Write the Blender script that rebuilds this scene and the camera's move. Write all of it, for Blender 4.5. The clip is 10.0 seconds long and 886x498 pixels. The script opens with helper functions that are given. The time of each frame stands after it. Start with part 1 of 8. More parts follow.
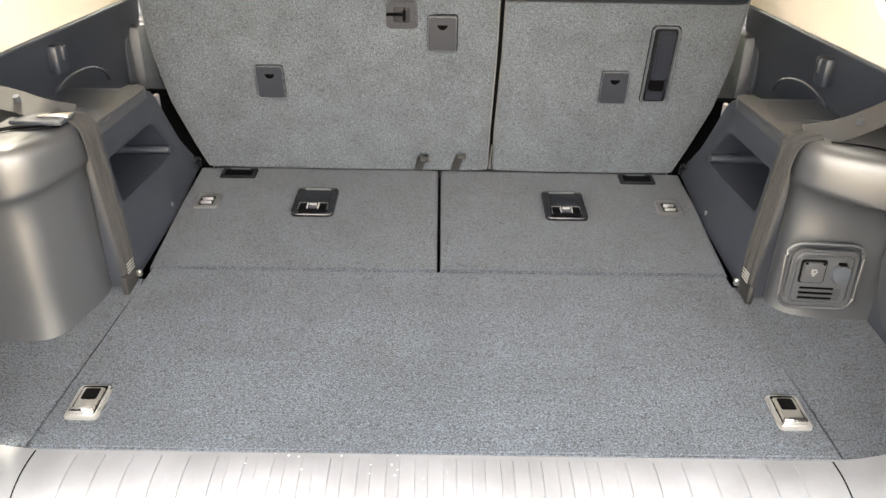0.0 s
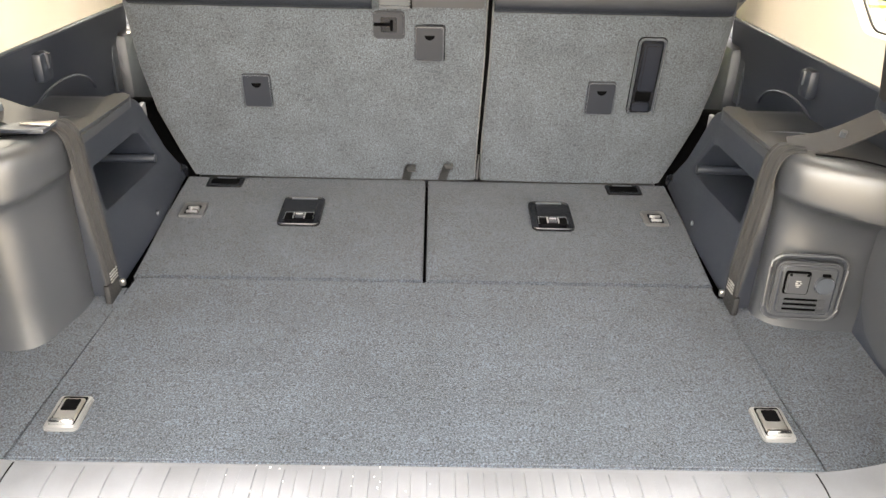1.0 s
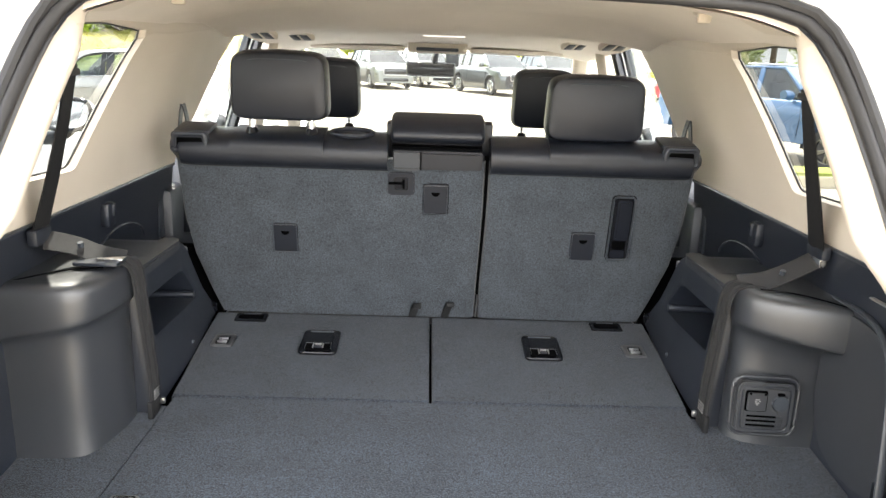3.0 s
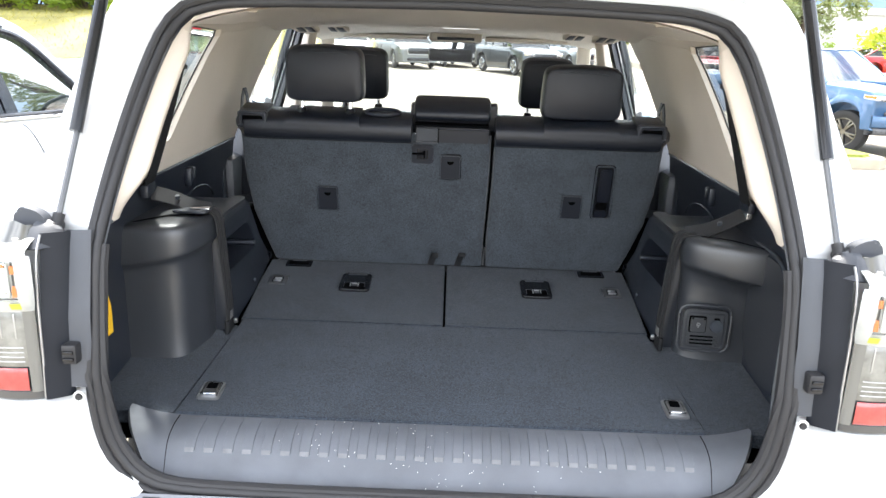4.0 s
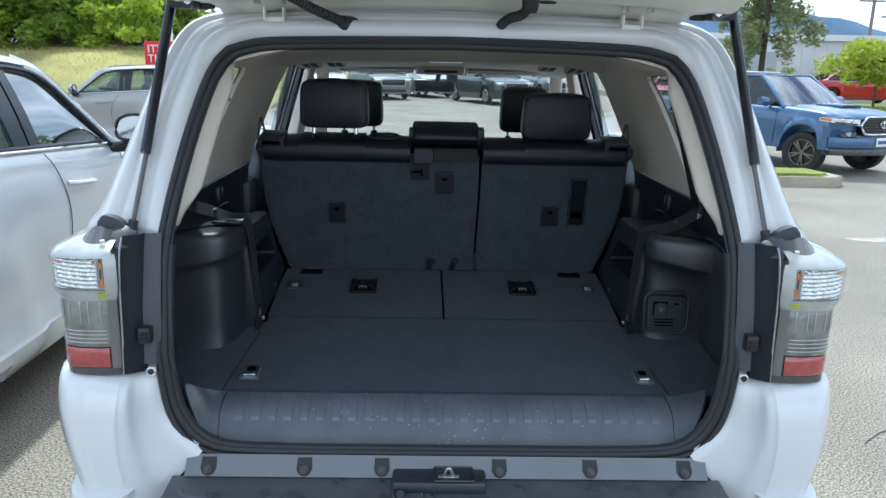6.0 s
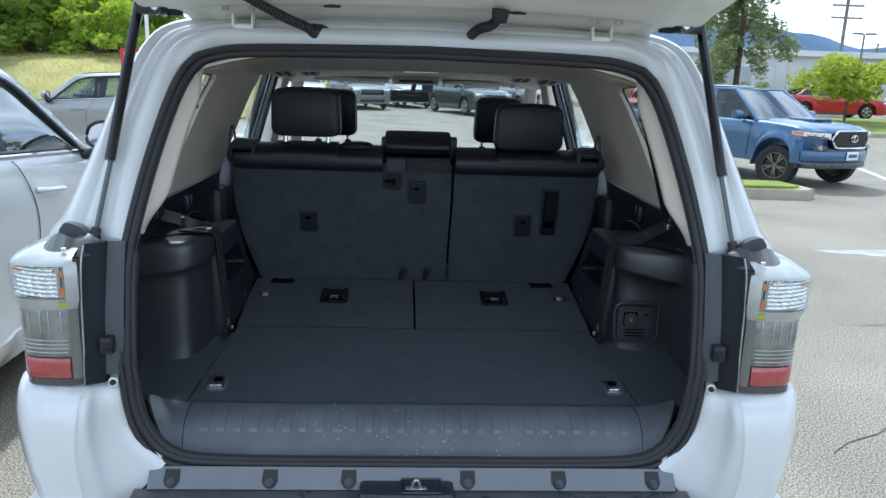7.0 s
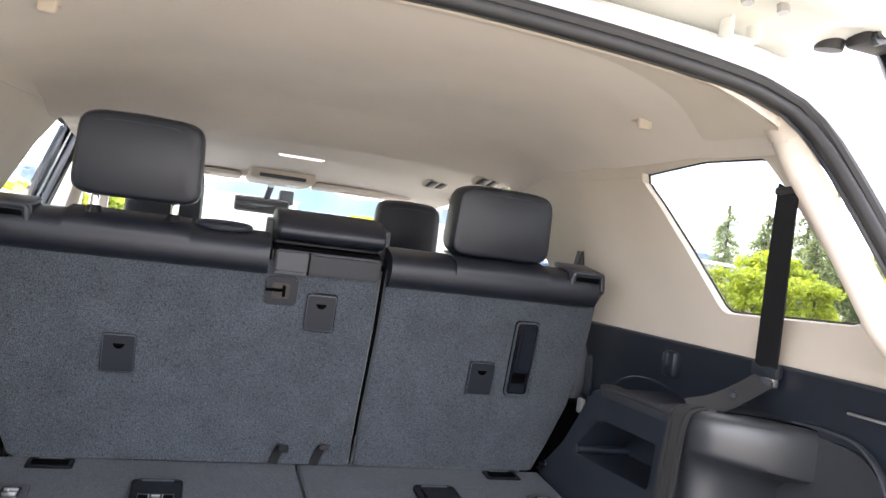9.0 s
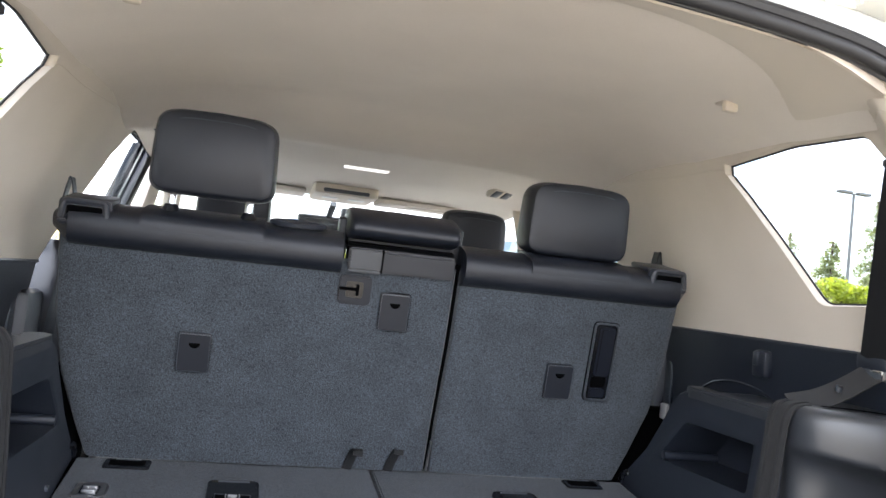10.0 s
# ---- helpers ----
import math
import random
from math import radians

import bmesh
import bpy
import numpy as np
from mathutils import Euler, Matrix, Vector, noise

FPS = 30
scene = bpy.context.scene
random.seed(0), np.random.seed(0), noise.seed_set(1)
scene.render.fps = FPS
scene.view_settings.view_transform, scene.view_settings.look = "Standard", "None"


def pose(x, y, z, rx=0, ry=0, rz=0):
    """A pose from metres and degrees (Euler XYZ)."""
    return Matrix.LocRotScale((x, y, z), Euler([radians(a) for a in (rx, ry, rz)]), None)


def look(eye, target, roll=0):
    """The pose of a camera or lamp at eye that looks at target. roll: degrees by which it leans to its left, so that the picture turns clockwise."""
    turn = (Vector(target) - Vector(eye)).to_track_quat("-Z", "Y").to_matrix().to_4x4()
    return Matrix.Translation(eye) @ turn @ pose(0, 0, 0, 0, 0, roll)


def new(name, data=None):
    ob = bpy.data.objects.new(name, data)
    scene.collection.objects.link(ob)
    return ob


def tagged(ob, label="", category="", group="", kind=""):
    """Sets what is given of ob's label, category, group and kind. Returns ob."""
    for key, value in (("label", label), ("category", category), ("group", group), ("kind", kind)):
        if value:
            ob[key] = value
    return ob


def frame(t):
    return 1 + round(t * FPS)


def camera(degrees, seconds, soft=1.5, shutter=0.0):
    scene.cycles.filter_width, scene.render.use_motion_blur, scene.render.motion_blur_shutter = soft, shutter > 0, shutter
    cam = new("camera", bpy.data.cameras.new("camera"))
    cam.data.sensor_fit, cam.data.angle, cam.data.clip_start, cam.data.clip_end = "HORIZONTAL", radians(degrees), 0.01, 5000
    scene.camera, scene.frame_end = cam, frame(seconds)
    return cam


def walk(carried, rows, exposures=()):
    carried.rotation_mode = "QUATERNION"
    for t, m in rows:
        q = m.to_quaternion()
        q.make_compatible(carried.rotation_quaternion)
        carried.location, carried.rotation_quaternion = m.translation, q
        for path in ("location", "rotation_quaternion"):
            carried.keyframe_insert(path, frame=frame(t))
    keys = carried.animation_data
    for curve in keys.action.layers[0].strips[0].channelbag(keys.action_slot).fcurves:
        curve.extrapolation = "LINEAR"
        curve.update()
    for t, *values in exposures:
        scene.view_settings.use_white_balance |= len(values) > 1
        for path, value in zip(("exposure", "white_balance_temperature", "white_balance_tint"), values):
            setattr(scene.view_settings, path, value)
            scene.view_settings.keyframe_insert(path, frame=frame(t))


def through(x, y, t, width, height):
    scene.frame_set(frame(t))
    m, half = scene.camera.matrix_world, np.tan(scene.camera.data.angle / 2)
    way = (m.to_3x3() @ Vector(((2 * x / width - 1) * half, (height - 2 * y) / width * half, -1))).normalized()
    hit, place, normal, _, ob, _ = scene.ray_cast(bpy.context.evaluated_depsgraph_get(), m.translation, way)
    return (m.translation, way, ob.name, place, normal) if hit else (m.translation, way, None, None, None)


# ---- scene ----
cam = camera(61.4, 10.0, soft=1.5)
PATH = [
    (0, (0.003, -0.72, 1.603), (0.01, 1.053, 0.677), 1.0),
    (0.5, (0.016, -0.719, 1.603), (0.032, 1.06, 0.689), 1.2),
    (1, (0.015, -0.716, 1.604), (0.043, 1.067, 0.7), 1.5),
    (1.5, (0.008, -0.719, 1.603), (0.045, 1.07, 0.71), 2.0),
    (2, (0.005, -0.736, 1.598), (0.039, 1.068, 0.736), 2.7),
    (2.3, (-0.017, -0.75, 1.602), (0.035, 1.093, 0.828), 3.5),
    (2.5, (-0.030, -0.766, 1.636), (0.047, 1.128, 0.999), 3.5),
    (2.7, (-0.014, -0.823, 1.62), (0.045, 1.113, 1.122), 2.5),
    (3.8, (-0.029, -1.308, 1.685), (-0.019, 0.612, 1.123), 2.1),
    (4, (0.006, -1.381, 1.679), (-0.01, 0.538, 1.116), 2.1),
    (4.5, (0.027, -1.534, 1.686), (-0.035, 0.383, 1.119), 1.2),
    (5, (-0.03, -1.643, 1.684), (-0.067, 0.281, 1.14), 0.8),
    (5.5, (-0.064, -1.722, 1.689), (-0.057, 0.212, 1.177), 1.0),
    (7, (-0.039, -1.714, 1.686), (0.064, 0.23, 1.228), 1.9),
    (7.5, (-0.01, -1.617, 1.657), (0.101, 0.332, 1.221), 2.6),
    (8, (-0.025, -1.372, 1.592), (0.089, 0.59, 1.218), 4.5),
    (8.3, (-0.149, -1.142, 1.508), (0.086, 0.81, 1.142), 6.6),
    (8.5, (-0.196, -0.965, 1.471), (0.169, 0.975, 1.151), 6.9),
    (8.7, (-0.217, -0.805, 1.46), (0.282, 1.119, 1.235), 6.8),
    (9, (-0.257, -0.657, 1.412), (0.357, 1.246, 1.44), 6.9),
    (9.2, (-0.275, -0.627, 1.4), (0.326, 1.276, 1.533), 7.1),
    (9.5, (-0.282, -0.612, 1.304), (0.229, 1.305, 1.555), 8.6),
    (10, (-0.284, -0.606, 1.331), (0.188, 1.334, 1.433), 6.15),
]
STOPS = [(0.0, 3.74, 8150, 12), (2.1, 3.74, 8150, 12), (2.5, 3.80, 8050, 13), (2.7, 3.25, 7450, 12), (3.8, 2.10, 6650, 11), (4.0, 1.93, 6350, 11), (4.5, 1.23, 6150, 11),
         (5.0, 0.78, 5900, 9), (5.5, 0.28, 5450, 5), (7.5, 0.15, 5320, 4), (8.0, 0.22, 5800, 11), (8.2, 0.9, 6250, 12), (8.5, 2.20, 6500, 20), (8.7, 2.42, 6500, 18), (9.0, 2.36, 6480, 17), (9.2, 2.15, 6400, 15), (9.5, 2.05, 6300, 14), (10.0, 2.20, 6280, 14)]
walk(cam, [(t, look(eye, target, roll)) for t, eye, target, roll in PATH], STOPS)

# ---- world and sun ----
SUN_AZ, SUN_EL = radians(-12), radians(59)     # azimuth from straight ahead towards the right
world = bpy.data.worlds.new("world")
scene.world = world
world.use_nodes = True
wn, wl = world.node_tree.nodes, world.node_tree.links
sky = wn.new("ShaderNodeTexSky")
sky.sky_type, sky.sun_disc, sky.sun_elevation, sky.sun_rotation = "NISHITA", False, SUN_EL, SUN_AZ
sky.dust_density = 1.5
w_co = wn.new("ShaderNodeTexCoord")
w_map = wn.new("ShaderNodeMapping")
w_map.inputs["Scale"].default_value = (1.2, 1.2, 3.0)
w_noise = wn.new("ShaderNodeTexNoise")
w_noise.inputs["Scale"].default_value, w_noise.inputs["Detail"].default_value, w_noise.inputs["Roughness"].default_value = 2.2, 7, 0.58
w_ramp = wn.new("ShaderNodeValToRGB")
w_ramp.color_ramp.elements[0].position, w_ramp.color_ramp.elements[1].position = 0.36, 0.58
w_mix = wn.new("ShaderNodeMixRGB")
w_mix.inputs["Color2"].default_value = (15.0, 15.4, 16.0, 1)
wl.new(w_co.outputs["Generated"], w_map.inputs["Vector"])
wl.new(w_map.outputs["Vector"], w_noise.inputs["Vector"])
wl.new(w_noise.outputs["Fac"], w_ramp.inputs["Fac"])
wl.new(w_ramp.outputs["Color"], w_mix.inputs["Fac"])
wl.new(sky.outputs["Color"], w_mix.inputs["Color1"])
w_bg = wn["Background"]
wl.new(w_mix.outputs["Color"], w_bg.inputs["Color"])
w_bg.inputs["Strength"].default_value = 0.115
sun = bpy.data.lights.new("sun", "SUN")
sun.energy, sun.angle, sun.color = 3.6, radians(2.0), (1.0, 0.95, 0.87)
sun_ob = new("sun", sun)
_d = Vector((math.sin(SUN_AZ) * math.cos(SUN_EL), math.cos(SUN_AZ) * math.cos(SUN_EL), math.sin(SUN_EL)))
sun_ob.matrix_world = look(_d * 60, (0, 0, 0))


# ---- materials ----
def mat(name, col, rough=0.5, metal=0.0, var=0.0, scale=6.0, bump=0.0, bscale=400.0, coat=0.0, fine=0.0, sheen=0.0, rvar=0.0, spec=0.5):
    """A surface: colour varied at a coarse scale (var) and a fine one (fine), with fine relief (bump)."""
    m = bpy.data.materials.new(name)
    m.use_nodes = True
    n, l = m.node_tree.nodes, m.node_tree.links
    b = n["Principled BSDF"]
    b.inputs["Base Color"].default_value = (*col, 1)
    b.inputs["Roughness"].default_value, b.inputs["Metallic"].default_value = rough, metal
    b.inputs["Coat Weight"].default_value, b.inputs["Sheen Weight"].default_value = coat, sheen
    b.inputs["Coat Roughness"].default_value = 0.04
    b.inputs["Specular IOR Level"].default_value = spec
    co = n.new("ShaderNodeTexCoord")
    if var or fine or rvar:
        big = n.new("ShaderNodeTexNoise")
        big.inputs["Scale"].default_value, big.inputs["Detail"].default_value = scale, 5
        small = n.new("ShaderNodeTexNoise")
        small.inputs["Scale"].default_value, small.inputs["Detail"].default_value = bscale, 2
        for t in (big, small):
            l.new(co.outputs["Object"], t.inputs["Vector"])
        gain = []
        for t, k in ((big, var), (small, fine)):
            r = n.new("ShaderNodeMapRange")
            r.inputs["From Min"].default_value, r.inputs["From Max"].default_value = 0.3, 0.7
            r.inputs["To Min"].default_value, r.inputs["To Max"].default_value = 1 - k, 1 + k
            l.new(t.outputs["Fac"], r.inputs["Value"])
            gain.append(r)
        mul = n.new("ShaderNodeMath")
        mul.operation = "MULTIPLY"
        l.new(gain[0].outputs["Result"], mul.inputs[0])
        l.new(gain[1].outputs["Result"], mul.inputs[1])
        sc = n.new("ShaderNodeVectorMath")
        sc.operation = "SCALE"
        sc.inputs[0].default_value = col
        l.new(mul.outputs["Value"], sc.inputs["Scale"])
        l.new(sc.outputs["Vector"], b.inputs["Base Color"])
        if rvar:
            rr = n.new("ShaderNodeMapRange")
            rr.inputs["To Min"].default_value, rr.inputs["To Max"].default_value = max(0.02, rough - rvar), min(1.0, rough + rvar)
            l.new(big.outputs["Fac"], rr.inputs["Value"])
            l.new(rr.outputs["Result"], b.inputs["Roughness"])
    if bump:
        t = n.new("ShaderNodeTexNoise")
        t.inputs["Scale"].default_value, t.inputs["Detail"].default_value = bscale, 3
        l.new(co.outputs["Object"], t.inputs["Vector"])
        bp = n.new("ShaderNodeBump")
        bp.inputs["Strength"].default_value, bp.inputs["Distance"].default_value = bump, 0.002
        l.new(t.outputs["Fac"], bp.inputs["Height"])
        l.new(bp.outputs["Normal"], b.inputs["Normal"])
    return m


def glass(name, tint=(1, 1, 1), rough=0.0, base=0.07):
    """Thin pane: clear by its tint, with the gloss of glass."""
    m = bpy.data.materials.new(name)
    m.use_nodes = True
    n, l = m.node_tree.nodes, m.node_tree.links
    n.remove(n["Principled BSDF"])
    tr, gl, mx, fr = n.new("ShaderNodeBsdfTransparent"), n.new("ShaderNodeBsdfGlossy"), n.new("ShaderNodeMixShader"), n.new("ShaderNodeLayerWeight")
    pw = n.new("ShaderNodeMath")
    pw.operation = "POWER"
    pw.inputs[1].default_value = 3.6
    sc = n.new("ShaderNodeMath")
    sc.operation = "MULTIPLY_ADD"
    sc.inputs[1].default_value, sc.inputs[2].default_value = 0.85, base
    l.new(fr.outputs["Facing"], pw.inputs[0])
    l.new(pw.outputs["Value"], sc.inputs[0])
    tr.inputs["Color"].default_value = (*tint, 1)
    gl.inputs["Roughness"].default_value = rough
    l.new(sc.outputs["Value"], mx.inputs["Fac"])
    l.new(tr.outputs["BSDF"], mx.inputs[1])
    l.new(gl.outputs["BSDF"], mx.inputs[2])
    l.new(mx.outputs["Shader"], n["Material Output"].inputs["Surface"])
    return m


def leaf(name, col, var=0.45, scale=0.9, through=0.5):
    """Foliage: light falls on it and shines through it."""
    m = mat(name, col, 0.6, var=var, scale=scale)
    n, l = m.node_tree.nodes, m.node_tree.links
    b, out = n["Principled BSDF"], n["Material Output"]
    tr, mx = n.new("ShaderNodeBsdfTranslucent"), n.new("ShaderNodeMixShader")
    mx.inputs["Fac"].default_value = through
    tr.inputs["Color"].default_value = (min(1, col[0] * 1.5), min(1, col[1] * 1.4), col[2] * 0.8, 1)
    l.new(b.outputs["BSDF"], mx.inputs[1])
    l.new(tr.outputs["BSDF"], mx.inputs[2])
    l.new(mx.outputs["Shader"], out.inputs["Surface"])
    return m


def glow(name, col, strength):
    m = bpy.data.materials.new(name)
    m.use_nodes = True
    b = m.node_tree.nodes["Principled BSDF"]
    b.inputs["Base Color"].default_value = (*col, 1)
    b.inputs["Emission Color"].default_value = (*col, 1)
    b.inputs["Emission Strength"].default_value = strength
    return m


CARPET = mat("carpet", (0.0300, 0.0390, 0.0525), 1.0, var=0.14, scale=9, bump=1.0, bscale=385, fine=0.95, sheen=0.15, spec=0.2)
SEATCARPET = mat("seat_carpet", (0.0520, 0.0610, 0.0715), 1.0, var=0.13, scale=13, bump=0.6, bscale=450, fine=0.62, sheen=0.2, spec=0.2)
PLASTIC = mat("black_plastic", (0.0135, 0.0175, 0.0265), 0.38, var=0.10, scale=5, bump=0.18, bscale=1500, rvar=0.06, spec=0.8)
PLASTIC2 = mat("grey_plastic", (0.042, 0.049, 0.060), 0.29, var=0.05, scale=7, bump=0.12, bscale=1500, rvar=0.03)
COLUMN = mat("column_plastic", (0.026, 0.029, 0.035), 0.40, var=0.05, scale=7, bump=0.12, bscale=1500, rvar=0.03, spec=1.0)
SILLMAT = mat("sill_plastic", (0.112, 0.120, 0.137), 0.60, var=0.14, scale=11, bump=0.2, bscale=1400, fine=0.08, rvar=0.08, spec=0.3)
GLOSSBLACK = mat("gloss_black", (0.0065, 0.0075, 0.0105), 0.18)
# next: near-black, shade of holes and recesses put into colour; also joints and clips
SHADEBLACK = mat("shade_black", (0.0010, 0.0011, 0.0014), 0.9, spec=0.05)
LEATHER = mat("black_leather", (0.0105, 0.0130, 0.0195), 0.38, var=0.10, scale=12, bump=0.35, bscale=700, rvar=0.05)
BEIGE = mat("beige_trim", (0.66, 0.592, 0.505), 0.62, var=0.04, scale=5, bump=0.10, bscale=1200, fine=0.03)
LINER = mat("headliner_cloth", (0.84, 0.775, 0.705), 0.95, var=0.04, scale=4, bump=0.25, bscale=900, fine=0.06)
WHITE = mat("white_paint", (0.625, 0.63, 0.625), 0.32, coat=1.0, var=0.015, scale=3)
JAMBWHITE = mat("white_primer_paint", (0.80, 0.80, 0.74), 0.38, var=0.03, scale=9, coat=0.4)
RUBBER = mat("seal_rubber", (0.020, 0.020, 0.022), 0.55, bump=0.15, bscale=900)
BUMPERBLACK = mat("bumper_plastic", (0.072, 0.074, 0.080), 0.30, var=0.22, scale=18, bump=0.25, bscale=1200, fine=0.2, rvar=0.12)
GREYPANEL = mat("grey_panel", (0.155, 0.162, 0.18), 0.45, var=0.06, scale=8)
WEBBING = mat("belt_webbing", (0.0230, 0.0232, 0.0250), 0.75, var=0.05, scale=30, bump=0.5, bscale=1600, fine=0.15)
DARKWEB = mat("black_webbing", (0.0045, 0.005, 0.0065), 0.7, bump=0.4, bscale=1600)
CHROME = mat("chrome", (0.80, 0.80, 0.80), 0.10, 1.0)
STEEL = mat("steel", (0.60, 0.60, 0.60), 0.28, 1.0, var=0.1, scale=40)
SILVERTRIM = mat("silver_trim", (0.42, 0.42, 0.42), 0.35, 0.6)
AMBER = mat("amber_reflector", (0.62, 0.16, 0.025), 0.2, coat=1)
REDLENS = mat("red_lens", (0.33, 0.050, 0.046), 0.12, coat=1, var=0.15, scale=60)
SMOKE = mat("smoked_lens", (0.165, 0.165, 0.150), 0.16, coat=1, var=0.35, scale=28, bump=0.25, bscale=140)
LENSCLEAR = glass("clear_lens", (0.95, 0.97, 0.97))
PANE = glass("window_glass", (0.86, 0.92, 0.90))
TINTED = glass("tinted_glass", (0.56, 0.60, 0.60))
CARGLASS = glass("car_glass", (0.22, 0.25, 0.25))
YELLOW = mat("yellow_plastic", (0.85, 0.50, 0.02), 0.4)
LABELWHITE = mat("white_label", (0.75, 0.75, 0.72), 0.6)
TYRE = mat("tyre_rubber", (0.018, 0.018, 0.018), 0.8, bump=0.3, bscale=200)
ALLOY = mat("alloy", (0.55, 0.56, 0.57), 0.25, 0.9)
DASH = mat("dashboard", (0.075, 0.075, 0.078), 0.6, bump=0.2, bscale=900)


# ---- mesh helpers ----
def part(name, bm, material, parent=None, label="", smooth=True):
    me = bpy.data.meshes.new(name)
    bm.normal_update()
    bm.to_mesh(me)
    bm.free()
    me.materials.append(material)
    if smooth:
        me.shade_smooth()
        me.set_sharp_from_angle(angle=radians(38))
    ob = new(name, me)
    if parent is not None:
        ob.parent = parent
        ob.matrix_parent_inverse = parent.matrix_basis.inverted()
    if label:
        tagged(ob, label)
    return ob


def thing(name, place, label, category, group="", kind=""):
    ob = new(name)
    ob.empty_display_size = 0.1
    ob.matrix_basis = Matrix.Translation(place)
    return tagged(ob, label, category, group, kind)


def add_box(bm, c, s, m=None, bevel=0.0, seg=2):
    """A box of centre c and size s (bevelled) in bm, laid by the matrix m."""
    r = bmesh.ops.create_cube(bm, size=1.0, matrix=Matrix.Translation(c) @ Matrix.Diagonal((*s, 1)))
    vs = r["verts"]
    if bevel:
        es = list({e for v in vs for e in v.link_edges})
        g = bmesh.ops.bevel(bm, geom=es, offset=bevel, segments=seg, affect="EDGES", profile=0.5)
        vs = list({v for f in g["faces"] for v in f.verts} | {v for v in vs if v.is_valid})
        todo, seen = list(vs), set(vs)
        while todo:
            v = todo.pop()
            for e in v.link_edges:
                o = e.other_vert(v)
                if o not in seen:
                    seen.add(o)
                    todo.append(o)
        vs = list(seen)
    if m is not None:
        bmesh.ops.transform(bm, matrix=m, verts=vs)
    return vs


def box(c, s, m=None, bevel=0.0, seg=2):
    bm = bmesh.new()
    add_box(bm, c, s, m, bevel, seg)
    return bm


def add_cyl(bm, a, b, r, r2=None, n=16, cap=True):
    a, b = Vector(a), Vector(b)
    d = b - a
    m = Matrix.Translation((a + b) / 2) @ d.to_track_quat("Z", "Y").to_matrix().to_4x4()
    return bmesh.ops.create_cone(bm, cap_ends=cap, segments=n, radius1=r, radius2=r if r2 is None else r2, depth=d.length, matrix=m)["verts"]


def cyl(a, b, r, r2=None, n=16):
    bm = bmesh.new()
    add_cyl(bm, a, b, r, r2, n)
    return bm


def loft(rings, closed=False, cap=False, bm=None):
    """Quads between rings of equally many points; closed: each ring runs round; cap: fill the first and last ring."""
    bm = bm or bmesh.new()
    rows = [[bm.verts.new(p) for p in r] for r in rings]
    k = len(rows[0])
    for a, b in zip(rows, rows[1:]):
        for i in range(k if closed else k - 1):
            j = (i + 1) % k
            bm.faces.new((a[i], a[j], b[j], b[i]))
    if cap:
        bm.faces.new(rows[0][::-1])
        bm.faces.new(rows[-1])
    return bm


def resample(pts, n):
    p = np.array(pts, float)
    d = np.r_[0, np.cumsum(np.linalg.norm(np.diff(p, axis=0), axis=1))]
    s = np.linspace(0, d[-1], n)
    return [tuple(np.interp(q, d, p[:, i]) for i in range(p.shape[1])) for q in s]


def rounder(pts, times=2, closed=False):
    """Cuts the corners of a polyline."""
    p = [np.array(q, float) for q in pts]
    for _ in range(times):
        out = [] if closed else [p[0]]
        m = len(p)
        for i in range(m if closed else m - 1):
            a, b = p[i], p[(i + 1) % m]
            out += [a * 0.75 + b * 0.25, a * 0.25 + b * 0.75]
        if not closed:
            out.append(p[-1])
        p = out
    return [tuple(q) for q in p]


def glide(pts, n):
    """A smooth curve through the points, n steps to each stretch."""
    p = [np.array(q, float) for q in pts]
    p = [2 * p[0] - p[1]] + p + [2 * p[-1] - p[-2]]
    out = []
    for i in range(1, len(p) - 2):
        for k in range(n):
            t = k / n
            out.append(tuple(0.5 * (2 * p[i] + (p[i + 1] - p[i - 1]) * t + (2 * p[i - 1] - 5 * p[i] + 4 * p[i + 1] - p[i + 2]) * t * t + (3 * p[i] - p[i - 1] - 3 * p[i + 1] + p[i + 2]) * t ** 3)))
    return out + [tuple(p[-2])]


def round_poly(pts, r, n=5):
    """A closed polygon with its corners rounded by r."""
    out = []
    m = len(pts)
    for i in range(m):
        p, a, b = (np.array(pts[j % m], float) for j in (i, i - 1, i + 1))
        u, v = (a - p) / np.linalg.norm(a - p), (b - p) / np.linalg.norm(b - p)
        s, e = p + u * r, p + v * r
        for k in range(n + 1):
            t = k / n
            out.append(tuple(s * (1 - t) ** 2 + 2 * p * t * (1 - t) + e * t * t))
    return out


def prism(poly, h0, h1, frame3, bm=None, bevel=0.0):
    """A polygon given in the plane u, v of frame3 (a 4 x 4 matrix), thick from h0 to h1 along its w."""
    bm = bm or bmesh.new()
    lo = [bm.verts.new(frame3 @ Vector((u, v, h0))) for u, v in poly]
    hi = [bm.verts.new(frame3 @ Vector((u, v, h1))) for u, v in poly]
    k = len(poly)
    fs = [bm.faces.new(lo[::-1]), bm.faces.new(hi)] + [bm.faces.new((lo[i], lo[(i + 1) % k], hi[(i + 1) % k], hi[i])) for i in range(k)]
    if bevel:
        bmesh.ops.bevel(bm, geom=list({e for e in fs[1].edges}), offset=bevel, segments=2, affect="EDGES")
    bmesh.ops.recalc_face_normals(bm, faces=bm.faces)
    return bm


def rrect(cx, cy, w, h, r, n=4):
    """A rectangle with round corners."""
    out = []
    for sx, sy, a0 in ((1, 1, 0), (-1, 1, 90), (-1, -1, 180), (1, -1, 270)):
        for i in range(n + 1):
            a = radians(a0 + 90 * i / n)
            out.append((cx + sx * (w / 2 - r) + r * math.cos(a), cy + sy * (h / 2 - r) + r * math.sin(a)))
    return out


